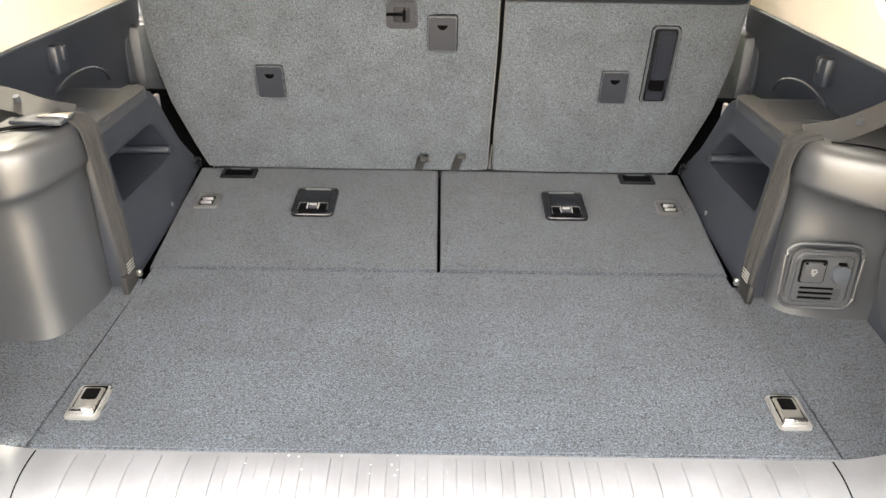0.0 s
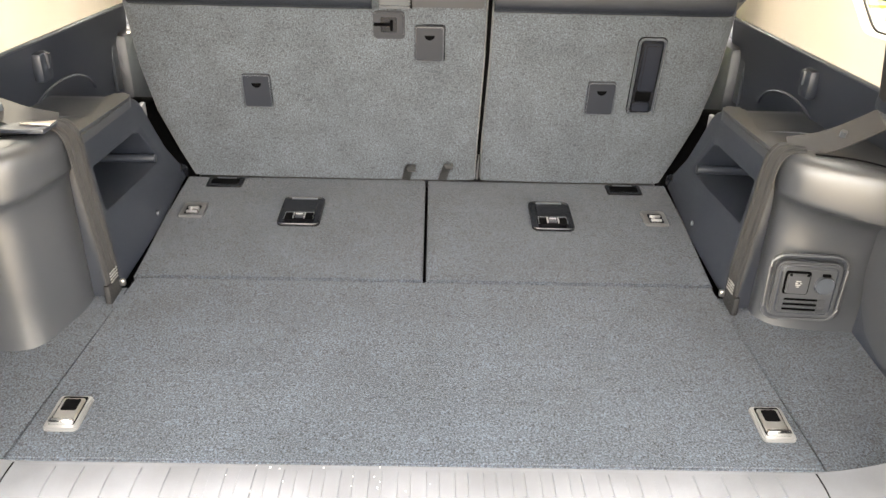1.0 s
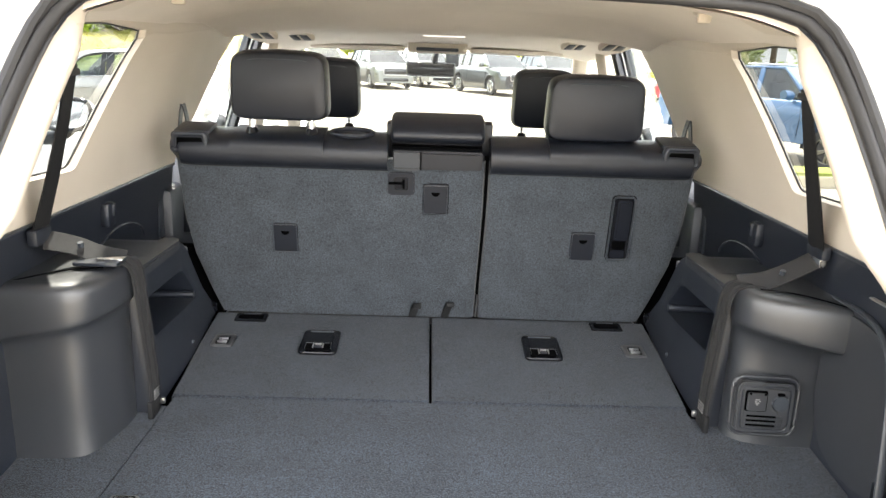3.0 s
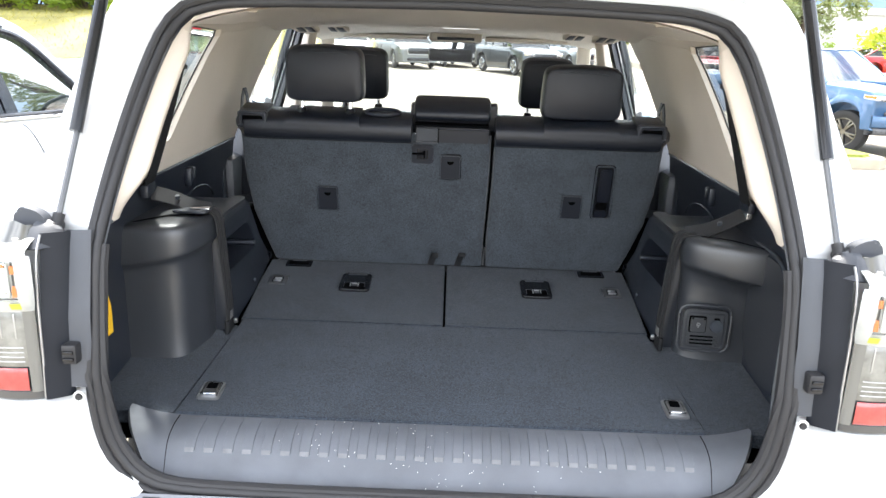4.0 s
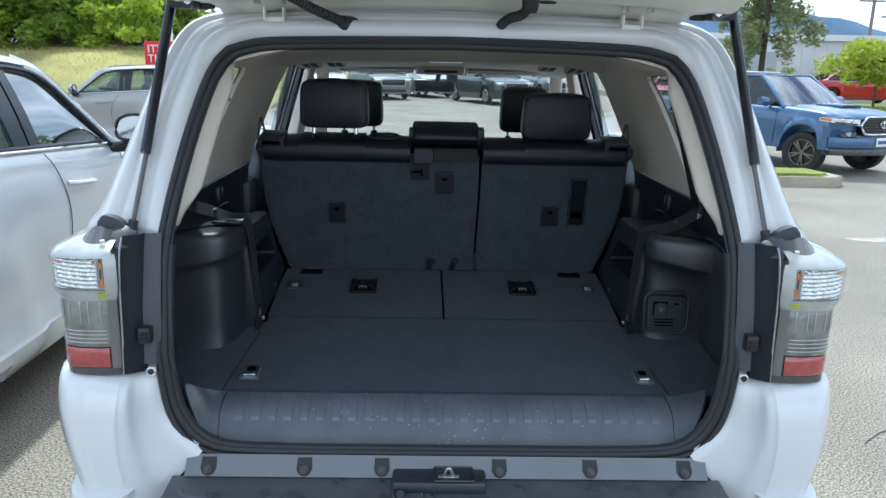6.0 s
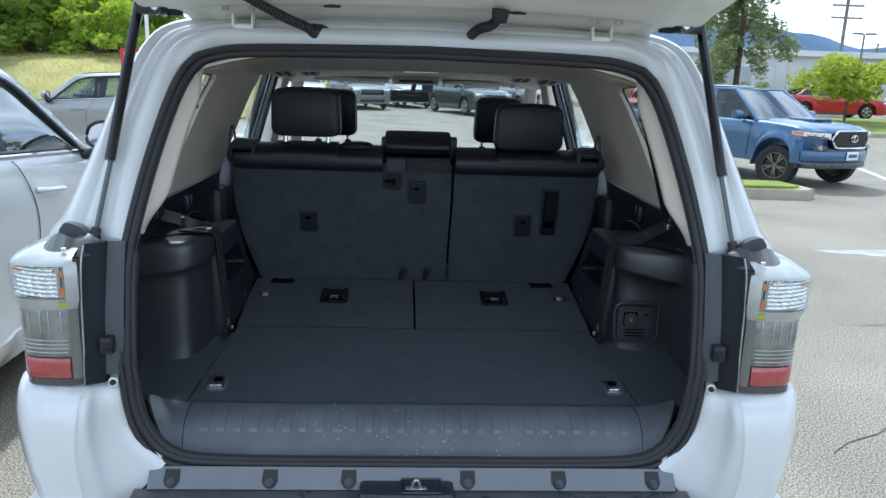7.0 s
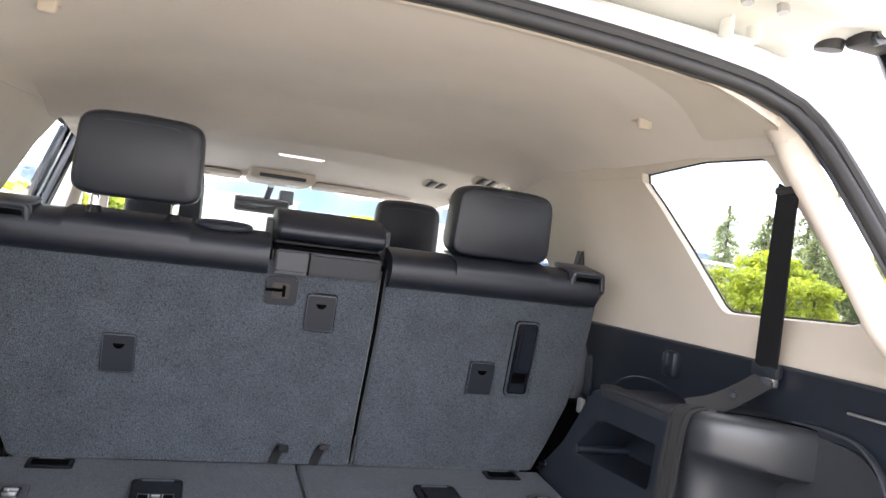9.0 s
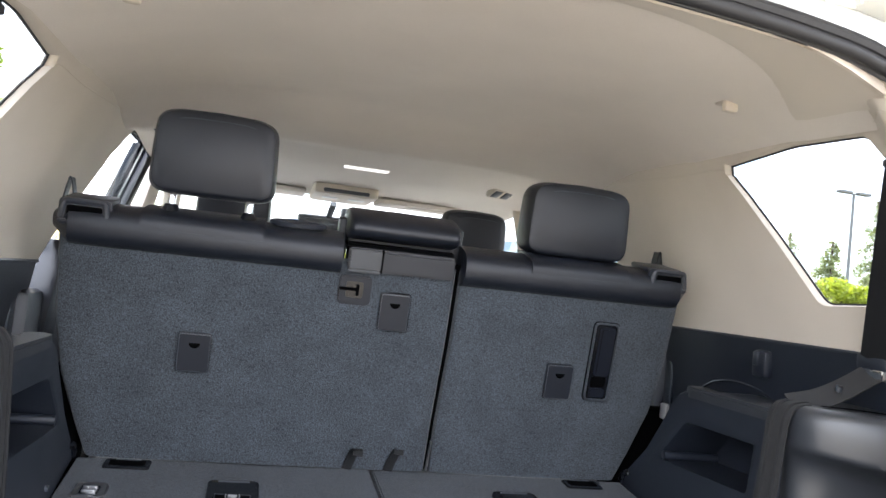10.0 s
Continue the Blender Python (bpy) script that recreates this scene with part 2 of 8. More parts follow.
def tube(path, r, n=10, closed=False, flat=1.0):
    """A round (or flattened) bar along a path."""
    p = [Vector(q) for q in path]
    m = len(p)
    rings = []
    up = Vector((0, 0, 1))
    for i in range(m):
        a, b = (p[(i - 1) % m], p[(i + 1) % m]) if closed else (p[max(i - 1, 0)], p[min(i + 1, m - 1)])
        d = (b - a).normalized()
        s = d.cross(up)
        s = s.normalized() if s.length > 0.05 else d.cross(Vector((1, 0, 0))).normalized()
        t = s.cross(d).normalized()
        rings.append([p[i] + s * (r * math.cos(2 * math.pi * k / n)) + t * (r * flat * math.sin(2 * math.pi * k / n)) for k in range(n)])
    if closed:
        rings.append(rings[0])
    bm = loft(rings, True, not closed)
    if closed:
        bmesh.ops.remove_doubles(bm, verts=bm.verts, dist=1e-6)
    bmesh.ops.recalc_face_normals(bm, faces=bm.faces)
    return bm


def strap(path, w, thick, side):
    """A flat band of width w along a path; side: the way across it, for each point or for all."""
    p = [Vector(q) for q in path]
    m = len(p)
    rings = []
    for i in range(m):
        d = (p[min(i + 1, m - 1)] - p[max(i - 1, 0)]).normalized()
        s = Vector(side[i] if isinstance(side[0], (tuple, list)) else side)
        s = (s - d * s.dot(d)).normalized()
        t = d.cross(s)
        rings.append([p[i] + s * (w / 2 * a) + t * (thick / 2 * b) for a, b in ((-1, -1), (-.5, -1.3), (0, -.8), (.5, -1.3), (1, -1), (1, 1), (.5, 1.3), (0, .8), (-.5, 1.3), (-1, 1))])
    bm = loft(rings, True, True)
    bmesh.ops.recalc_face_normals(bm, faces=bm.faces)
    return bm


def grid(us, vs, f):
    bm = bmesh.new()
    rows = [[bm.verts.new(f(u, v)) for u in us] for v in vs]
    for a, b in zip(rows, rows[1:]):
        for i in range(len(us) - 1):
            bm.faces.new((a[i], a[i + 1], b[i + 1], b[i]))
    return bm


def solid(bm, t):
    """Gives a sheet a thickness, against its normals."""
    bm.normal_update()
    bmesh.ops.solidify(bm, geom=bm.faces[:], thickness=t)
    return bm


def mirrored(bm):
    """Adds the mirror image across x = 0."""
    g = bmesh.ops.duplicate(bm, geom=bm.verts[:] + bm.edges[:] + bm.faces[:])
    vs = [v for v in g["geom"] if isinstance(v, bmesh.types.BMVert)]
    fs = [f for f in g["geom"] if isinstance(f, bmesh.types.BMFace)]
    for v in vs:
        v.co.x = -v.co.x
    bmesh.ops.reverse_faces(bm, faces=fs)
    bmesh.ops.remove_doubles(bm, verts=[v for v in bm.verts if abs(v.co.x) < 1e-5], dist=1e-5)
    return bm


def flip(bm):
    for v in bm.verts:
        v.co.x = -v.co.x
    bmesh.ops.reverse_faces(bm, faces=bm.faces[:])
    return bm


def side(bm, s):
    return bm if s > 0 else flip(bm)

# ---- the white vehicle: fitted numbers ----
def jamb_y(z):
    """How far ahead the plane of the rear opening lies at the height z."""
    return float(np.interp(z, [0.6, 0.75, 1.0, 1.25, 1.8, 1.9], [-0.07, -0.055, -0.05, 0.0, 0.33, 0.40]))


SEAL_HALF = [(0.0, 0.757), (0.50, 0.757), (0.60, 0.775), (0.655, 0.85), (0.672, 0.95), (0.677, 1.08), (0.675, 1.27), (0.650, 1.45), (0.612, 1.62),
             (0.580, 1.685), (0.525, 1.718), (0.42, 1.728), (0.0, 1.734)]
SEAL_R = resample(rounder(SEAL_HALF, 2), 61)


def seal_x(z):
    pts = [p for p in SEAL_R if p[1] > 0.80]
    return float(np.interp(z, [p[1] for p in pts], [p[0] for p in pts]))


FLOOR = pose(0, 0.2, 0.85, 5.4, 0, 0)              # cargo floor: local y runs up its slope
SEAT = pose(0, 1.0, 0.926, 10, 0, 0)               # seat backs: local z up the back, -y out of it
UPFLOOR = FLOOR                                    # plates on the floor: u = x, v = local y, w = up
UPSEAT = SEAT @ Matrix(((1, 0, 0, 0), (0, 0, -1, 0), (0, 1, 0, 0), (0, 0, 0, 1)))   # u = x, v = up the back, w = out of it


def floor_z(y):
    return 0.85 + (y - 0.2) * math.tan(radians(5.4))


suv = thing("suv", (0, 2.0, 0), "white off-road SUV with its tailgate raised, parked on asphalt", "car")

def bow(x):
    """How far the roof's rear edge bows back towards its middle."""
    return 0.065 * max(0.0, 1 - (x / 0.56) ** 2)


# -- rubber seal round the opening
ring = [(x, jamb_y(z) - 0.012 - (bow(x) if z > 1.6 else 0.0), z - (0.006 if z > 1.70 else 0.0)) for x, z in SEAL_R]
ring = ring + [(-x, y, z) for x, y, z in ring[-2:0:-1]]
seal = part("door_seal", tube(ring, 0.0105, 10, True), RUBBER, suv, "black rubber seal round the tailgate opening")
part("seal_lip", tube([(x * 1.020, y - 0.003, 1.24 + (z - 1.24) * 1.028) for x, y, z in ring], 0.0095, 8, True), RUBBER, seal)
foot = [(x * 0.985, y + 0.008, 1.24 + (z - 1.24) * 0.985) for x, y, z in ring if z < 1.28 and x >= 0]
part("seal_foot", tube(foot[::-1] + [(-x, y, z) for x, y, z in foot[1:]], 0.011, 8), RUBBER, seal)
part("seal_flange", tube([(x * 0.990, y + 0.013, 1.24 + (z - 1.24) * 0.990) for x, y, z in ring], 0.004, 6, True), PLASTIC, seal)

# -- painted body round the opening, its corner and the first of the flank
RINGS = [   # from the foot of the opening up to the middle of the roof; inner edge first
    [(0.585, -0.055, 0.772), (0.655, -0.050, 0.850), (0.674, -0.048, 0.940), (0.676, -0.046, 0.985), (0.677, -0.035, 1.120), (0.677, 0.002, 1.270), (0.676, 0.020, 1.300),
     (0.652, 0.115, 1.450), (0.614, 0.217, 1.620), (0.582, 0.256, 1.685), (0.530, 0.276, 1.720), (0.420, 0.254, 1.729), (0.000, 0.221, 1.732)],
    [(0.600, -0.085, 0.758), (0.680, -0.080, 0.840), (0.702, -0.078, 0.935), (0.704, -0.045, 0.985), (0.704, -0.030, 1.120), (0.702, 0.008, 1.270), (0.700, 0.018, 1.305),
     (0.677, 0.100, 1.460), (0.640, 0.205, 1.635), (0.605, 0.246, 1.715), (0.545, 0.268, 1.750), (0.430, 0.252, 1.764), (0.000, 0.222, 1.770)],
    [(0.745, -0.138, 0.600), (0.768, -0.156, 0.800), (0.764, -0.130, 0.935), (0.766, -0.040, 0.985), (0.766, -0.020, 1.120), (0.756, 0.022, 1.270), (0.745, 0.030, 1.310),
     (0.728, 0.110, 1.470), (0.688, 0.215, 1.645), (0.641, 0.262, 1.745), (0.565, 0.290, 1.782), (0.440, 0.285, 1.795), (0.000, 0.262, 1.800)],
    [(0.820, -0.148, 0.580), (0.869, -0.146, 0.780), (0.888, -0.112, 0.945), (0.868, -0.035, 0.985), (0.868, -0.010, 1.120), (0.853, 0.030, 1.270), (0.824, 0.030, 1.325),
     (0.784, 0.120, 1.480), (0.743, 0.222, 1.650), (0.688, 0.292, 1.765), (0.595, 0.335, 1.805), (0.450, 0.355, 1.822), (0.000, 0.350, 1.830)],
    [(0.862, -0.060, 0.580), (0.935, -0.050, 0.800), (0.938, -0.028, 0.950), (0.918, 0.045, 0.985), (0.915, 0.065, 1.120), (0.900, 0.090, 1.270), (0.854, 0.090, 1.335),
     (0.808, 0.180, 1.490), (0.763, 0.290, 1.655), (0.706, 0.400, 1.775), (0.610, 0.460, 1.820), (0.460, 0.500, 1.840), (0.000, 0.520, 1.850)],
    [(0.885, 0.100, 0.560), (0.952, 0.120, 0.800), (0.950, 0.140, 0.950), (0.925, 0.170, 0.985), (0.915, 0.180, 1.120), (0.898, 0.180, 1.270), (0.868, 0.180, 1.345),
     (0.818, 0.245, 1.490), (0.773, 0.405, 1.660), (0.718, 0.600, 1.785), (0.620, 0.700, 1.830), (0.470, 0.800, 1.850), (0.000, 0.850, 1.860)]]
rows6 = [glide(r, 5) for r in RINGS]


def between(a, b, f, push):
    """A ring between two others, pushed along y where the pillar and roof edge begin: the pressed ridges of the sheet."""
    out = []
    for p, q in zip(a, b):
        w = min(1.0, max(0.0, (p[2] - 1.29) / 0.06))
        if p[2] < 0.97:
            w = -1.6 * min(1.0, (0.975 - p[2]) / 0.04) * (push != 0)
        out.append((p[0] + (q[0] - p[0]) * f, p[1] + (q[1] - p[1]) * f + push * w, p[2] + (q[2] - p[2]) * f - 0.5 * push * w * (p[2] > 1.7)))
    return out


def ridge(f, push):
    flat, bent = between(rows6[2], rows6[3], f, 0.0), between(rows6[2], rows6[3], f, push)
    return [b if b[2] > 1.0 else a for a, b in zip(flat, bent)]


rows6 = [rows6[0], rows6[1], between(rows6[1], rows6[2], 0.30, -0.006), between(rows6[1], rows6[2], 0.55, -0.005), between(rows6[1], rows6[2], 0.72, 0.003), between(rows6[1], rows6[2], 0.93, 0.0), rows6[2], between(rows6[2], rows6[3], 0.06, 0.0),
         ridge(0.35, -0.003), ridge(0.52, 0.006), ridge(0.66, 0.001), rows6[3], rows6[4], rows6[5]]
dense = [[tuple(q) for q in c] for c in zip(*(glide(list(col), 3) for col in zip(*rows6)))]
body = mirrored(loft(dense))
bmesh.ops.recalc_face_normals(body, faces=body.faces)
part("body_shell", solid(body, 0.004), WHITE, suv, "glossy white painted rear pillars and roof edge")
# roof skin and flanks ahead of it
roof = grid(np.linspace(-0.70, 0.70, 13), np.linspace(0.45, 2.5, 9), lambda x, y: (x, y, 1.858 - 0.075 * abs(x / 0.70) ** 3 - 0.03 * max(0, y - 1.6) ** 2))
part("roof", solid(roof, 0.02), WHITE, suv)
for s in (1, -1):
    fl = grid(np.linspace(0, 1, 40), np.linspace(0, 1, 7), lambda u, v: (
        0.925 - 0.05 * v ** 3 + 0.02 * math.sin(math.pi * v),
        0.16 + 4.1 * u,
        max(0.42, *(0.37 + math.sqrt(max(0.0, 0.46 ** 2 - (0.16 + 4.1 * u - wy) ** 2)) for wy in (0.75, 3.54))) * (1 - v) + v * (1.24 - 0.08 * u)))
    part("flank_panel", solid(side(fl, s), 0.03), WHITE, suv)
    rail = tube([(0.60, 0.62, 1.86), (0.60, 0.75, 1.895), (0.60, 1.9, 1.885), (0.60, 2.05, 1.84)], 0.016, 8)
    part("roof_rail", side(rail, s), SILVERTRIM, suv)
    for wy in (0.75, 3.54):
        w = part("wheel", cyl((s * 0.68, wy, 0.385), (s * 0.90, wy, 0.385), 0.24, n=24), ALLOY, suv)
        part("tyre", tube([(s * 0.79, wy + 0.29 * math.cos(a), 0.385 + 0.29 * math.sin(a)) for a in np.linspace(0, 2 * math.pi, 32, endpoint=False)], 0.095, 10, True), TYRE, w)
hood = grid(np.linspace(-0.88, 0.88, 9), np.linspace(3.0, 4.45, 6), lambda x, y: (x, y, 1.17 - 0.10 * abs(x / 0.88) ** 3 - 0.08 * ((y - 3.0) / 1.45) ** 2))
part("bonnet", solid(hood, 0.03), WHITE, suv)
part("front_end", box((0, 4.38, 0.74), (1.84, 0.22, 0.62), bevel=0.07), WHITE, suv)
part("underbody", box((0, 2.1, 0.50), (1.50, 4.2, 0.20), bevel=0.05), BUMPERBLACK, suv)

# -- bumper, step pad, grey strip with its tabs, lock housing
for s in (1, -1):
    cols = [(0.738, -0.140), (0.750, -0.172), (0.790, -0.190), (0.840, -0.188), (0.884, -0.150), (0.906, -0.03), (0.915, 0.28)]
    bp = loft([[(x - 0.018, y + 0.045, 0.704), (x, y + 0.004, 0.698), (x + 0.004, y - 0.004, 0.672), (x + 0.004, y - 0.006, 0.56), (x, y + 0.004, 0.44), (x - 0.02, y + 0.05, 0.40)] for x, y in glide(cols, 4)])
    bmesh.ops.recalc_face_normals(bp, faces=bp.faces)
    part("bumper_corner", solid(side(bp, s), 0.02), WHITE, suv, "glossy white painted bumper corner")
strip = grid(np.linspace(-0.63, 0.63, 20), [0, 0.25, 0.6, 1], lambda x, v: (x, -0.075 - 0.034 * v, 0.752 - 0.040 * v))
part("sill_strip", solid(strip, 0.01), GREYPANEL, suv, "matt grey strip below the opening")
pad = loft([resample([(x, -0.108, 0.714), (x, -0.20, 0.706), (x, -0.29 + 0.05 * (x / 0.66) ** 4, 0.695), (x, -0.325 + 0.06 * (x / 0.66) ** 4, 0.665), (x, -0.325 + 0.06 * (x / 0.66) ** 4, 0.48)], 9) for x in np.linspace(-0.66, 0.66, 24)])
bmesh.ops.recalc_face_normals(pad, faces=pad.faces)
TABBLACK = mat("tab_black", (0.010, 0.010, 0.011), 0.5)
pad_ob = part("bumper_step", pad, BUMPERBLACK, suv, "scuffed black plastic bumper step")
for x in (-0.575, -0.346, -0.160, 0.124, 0.345, 0.575):
    fr = pose(x, -0.102, 0.722, 50, 0, 0)
    tab = part("clip_tab", prism([(-0.019, 0.036), (0.019, 0.036), (0.019, 0.006)] + [(0.019 * math.cos(a), 0.006 - 0.019 * math.sin(a)) for a in np.linspace(0.3, math.pi - 0.3, 9)] + [(-0.019, 0.006)], 0.002, 0.010, fr, bevel=0.002), TABBLACK, suv)
    bm = bmesh.new()
    for r0, h in ((0.0115, 0.014), (0.006, 0.018)):
        add_cyl(bm, fr @ Vector((0, 0.004, 0.004)), fr @ Vector((0, 0.004, h)), r0, r0 * 0.9, 14)
    part("clip_head", bm, PLASTIC, tab)
hous = part("lock_housing", box((-0.022, -0.133, 0.714), (0.224, 0.070, 0.046), bevel=0.010), PLASTIC, suv, "black housing with the tailgate striker")
bm = box((0.012, -0.132, 0.735), (0.088, 0.058, 0.008), bevel=0.003)
part("striker_pocket", bm, PLASTIC, hous)
part("striker_lip", tube([(0.012 + u, -0.132 + v, 0.739) for u, v in rrect(0, 0, 0.092, 0.062, 0.006)], 0.0025, 6, True), PLASTIC, hous)
part("striker", tube(rounder([(-0.012, -0.142, 0.734), (-0.004, -0.145, 0.762), (0.004, -0.145, 0.762), (0.012, -0.142, 0.734)], 2), 0.004, 8), STEEL, hous)
part("striker_base", box((0.0, -0.142, 0.738), (0.05, 0.012, 0.006), bevel=0.002), STEEL, hous)
part("housing_foot", box((-0.020, -0.188, 0.699), (0.236, 0.052, 0.022), bevel=0.008), BUMPERBLACK, hous)
part("lens_surround", tube(rounder([(-0.130, -0.170, 0.713), (-0.128, -0.200, 0.711), (-0.070, -0.204, 0.711), (-0.064, -0.176, 0.713)], 2), 0.0045, 8), BUMPERBLACK, hous)
part("camera_lens", cyl((-0.113, -0.172, 0.704), (-0.113, -0.182, 0.716), 0.011, 0.010, 20), GLOSSBLACK, hous)
for s in (1, -1):
    ridge_path = rounder([(s * 0.625, -0.165, 0.709), (s * 0.605, -0.192, 0.709), (s * 0.36, -0.203, 0.708), (s * 0.145, -0.209, 0.707)], 2)
    part("step_ridge", tube(ridge_path, 0.007, 8, flat=0.6), BUMPERBLACK, pad_ob)

# -- dark plates of the jamb, buffers, bolts
jamb_grey = mat("jamb_plastic", (0.052, 0.057, 0.068), 0.42, var=0.08, scale=9, bump=0.1, bscale=1400)
for s in (1, -1):
    zs = np.linspace(0.985, 1.288, 12)
    pl = grid([0.682, 0.692, 0.710, 0.722], zs, lambda x, z: (x, float(np.interp(z, [0.985, 1.12, 1.27, 1.30], [-0.060, -0.048, -0.014, -0.004])) - (0.006 if 0.69 < x < 0.73 else 0), z))
    bmesh.ops.reverse_faces(pl, faces=pl.faces[:])
    pl = solid(side(pl, s), 0.006)
    bmesh.ops.recalc_face_normals(pl, faces=pl.faces)
    plate = part("jamb_plate", pl, jamb_grey, suv, "dark grey plastic plate beside the opening")
    pc = grid([0.7205, 0.726, 0.745, 0.760], np.linspace(0.968, 1.288, 14), lambda x, z: (x, float(np.interp(z, [0.97, 1.12, 1.27, 1.35], [-0.062, -0.052, -0.022, -0.005])) - float(np.interp(x, [0.7205, 0.726, 0.76], [0.0, 0.010, 0.030])), z))
    bmesh.ops.reverse_faces(pc, faces=pc.faces[:])
    pc = solid(side(pc, s), 0.006)
    bmesh.ops.recalc_face_normals(pc, faces=pc.faces)
    part("jamb_cover", pc, mat("cover_black", (0.010, 0.012, 0.017), 0.5, var=0.1, scale=9, spec=0.25), plate)
    bf = part("buffer", box((s * 0.711, -0.072, 1.059), (0.029, 0.03, 0.040), bevel=0.005), RUBBER, suv)
    for dz in (-0.008, 0.006):
        part("buffer_slot", box((s * 0.711, -0.089, 1.059 + dz), (0.020, 0.006, 0.006), bevel=0.001), GLOSSBLACK, bf)
    bo = part("body_plug", cyl((s * 0.702, -0.072, 0.970), (s * 0.702, -0.086, 0.970), 0.0065), RUBBER, suv)
    part("plug_ring", tube([(s * 0.702 + 0.0095 * math.cos(a), -0.081, 0.970 + 0.0095 * math.sin(a)) for a in np.linspace(0, 2 * math.pi, 18, endpoint=False)], 0.0025, 6, True), JAMBWHITE, bo)


# -- tail lamps
LAMPGREY = mat("lamp_grey", (0.42, 0.42, 0.40), 0.25, 0.4)
REFLECTOR = mat("lamp_reflector", (0.78, 0.78, 0.76), 0.22, 0.35, var=0.12, scale=60)
LAMPDARK = mat("lamp_dark", (0.045, 0.047, 0.05), 0.12, coat=1)
FACETS = mat("lamp_facets", (0.74, 0.74, 0.73), 0.10, 1.0, var=0.15, scale=90)
SHOULDER = mat("lamp_shoulder", (0.44, 0.45, 0.43), 0.25, 0.2, coat=0.8, var=0.10, scale=30)
BORDER = mat("lens_border", (0.13, 0.13, 0.122), 0.15, coat=1)
LIME = mat("lime_tint", (0.45, 0.50, 0.05), 0.3)


LAMP_PLAN = resample(rounder([(0.757, -0.030), (0.757, -0.088), (0.800, -0.099), (0.850, -0.098), (0.890, -0.086), (0.908, -0.045), (0.912, -0.005)], 2), 81)[17:]


def lamp_pt(u, z, out):
    """A point of the lamp: u from its inner edge round to the flank, out along its normal."""
    k = u * (len(LAMP_PLAN) - 1)
    a = min(int(k), len(LAMP_PLAN) - 2)
    p, q = np.array(LAMP_PLAN[a]), np.array(LAMP_PLAN[a + 1])
    c = p + (q - p) * (k - a)
    t = (q - p) / np.linalg.norm(q - p)
    if out < -0.006:
        return (c[0] + 0.6 * out * min(1.0, max(0.0, (c[0] - 0.80) / 0.10)), c[1] - out, z)
    return (c[0] + t[1] * out, c[1] - t[0] * out, z)


def lamp_sheet(u0, u1, rows, nu=28, thick=0.003, jitter=0.0, rnd=None):
    """A lens of the lamp between two u; rows: (height, how far out)."""
    def at_row(u, k):
        z, o = rows[k]
        return lamp_pt(u, z, o - (rnd.uniform(0, jitter) if jitter else 0.0))
    bm = grid(np.linspace(u0, u1, nu), range(len(rows)), at_row)
    bmesh.ops.recalc_face_normals(bm, faces=bm.faces)
    return solid(bm, thick) if thick else bm


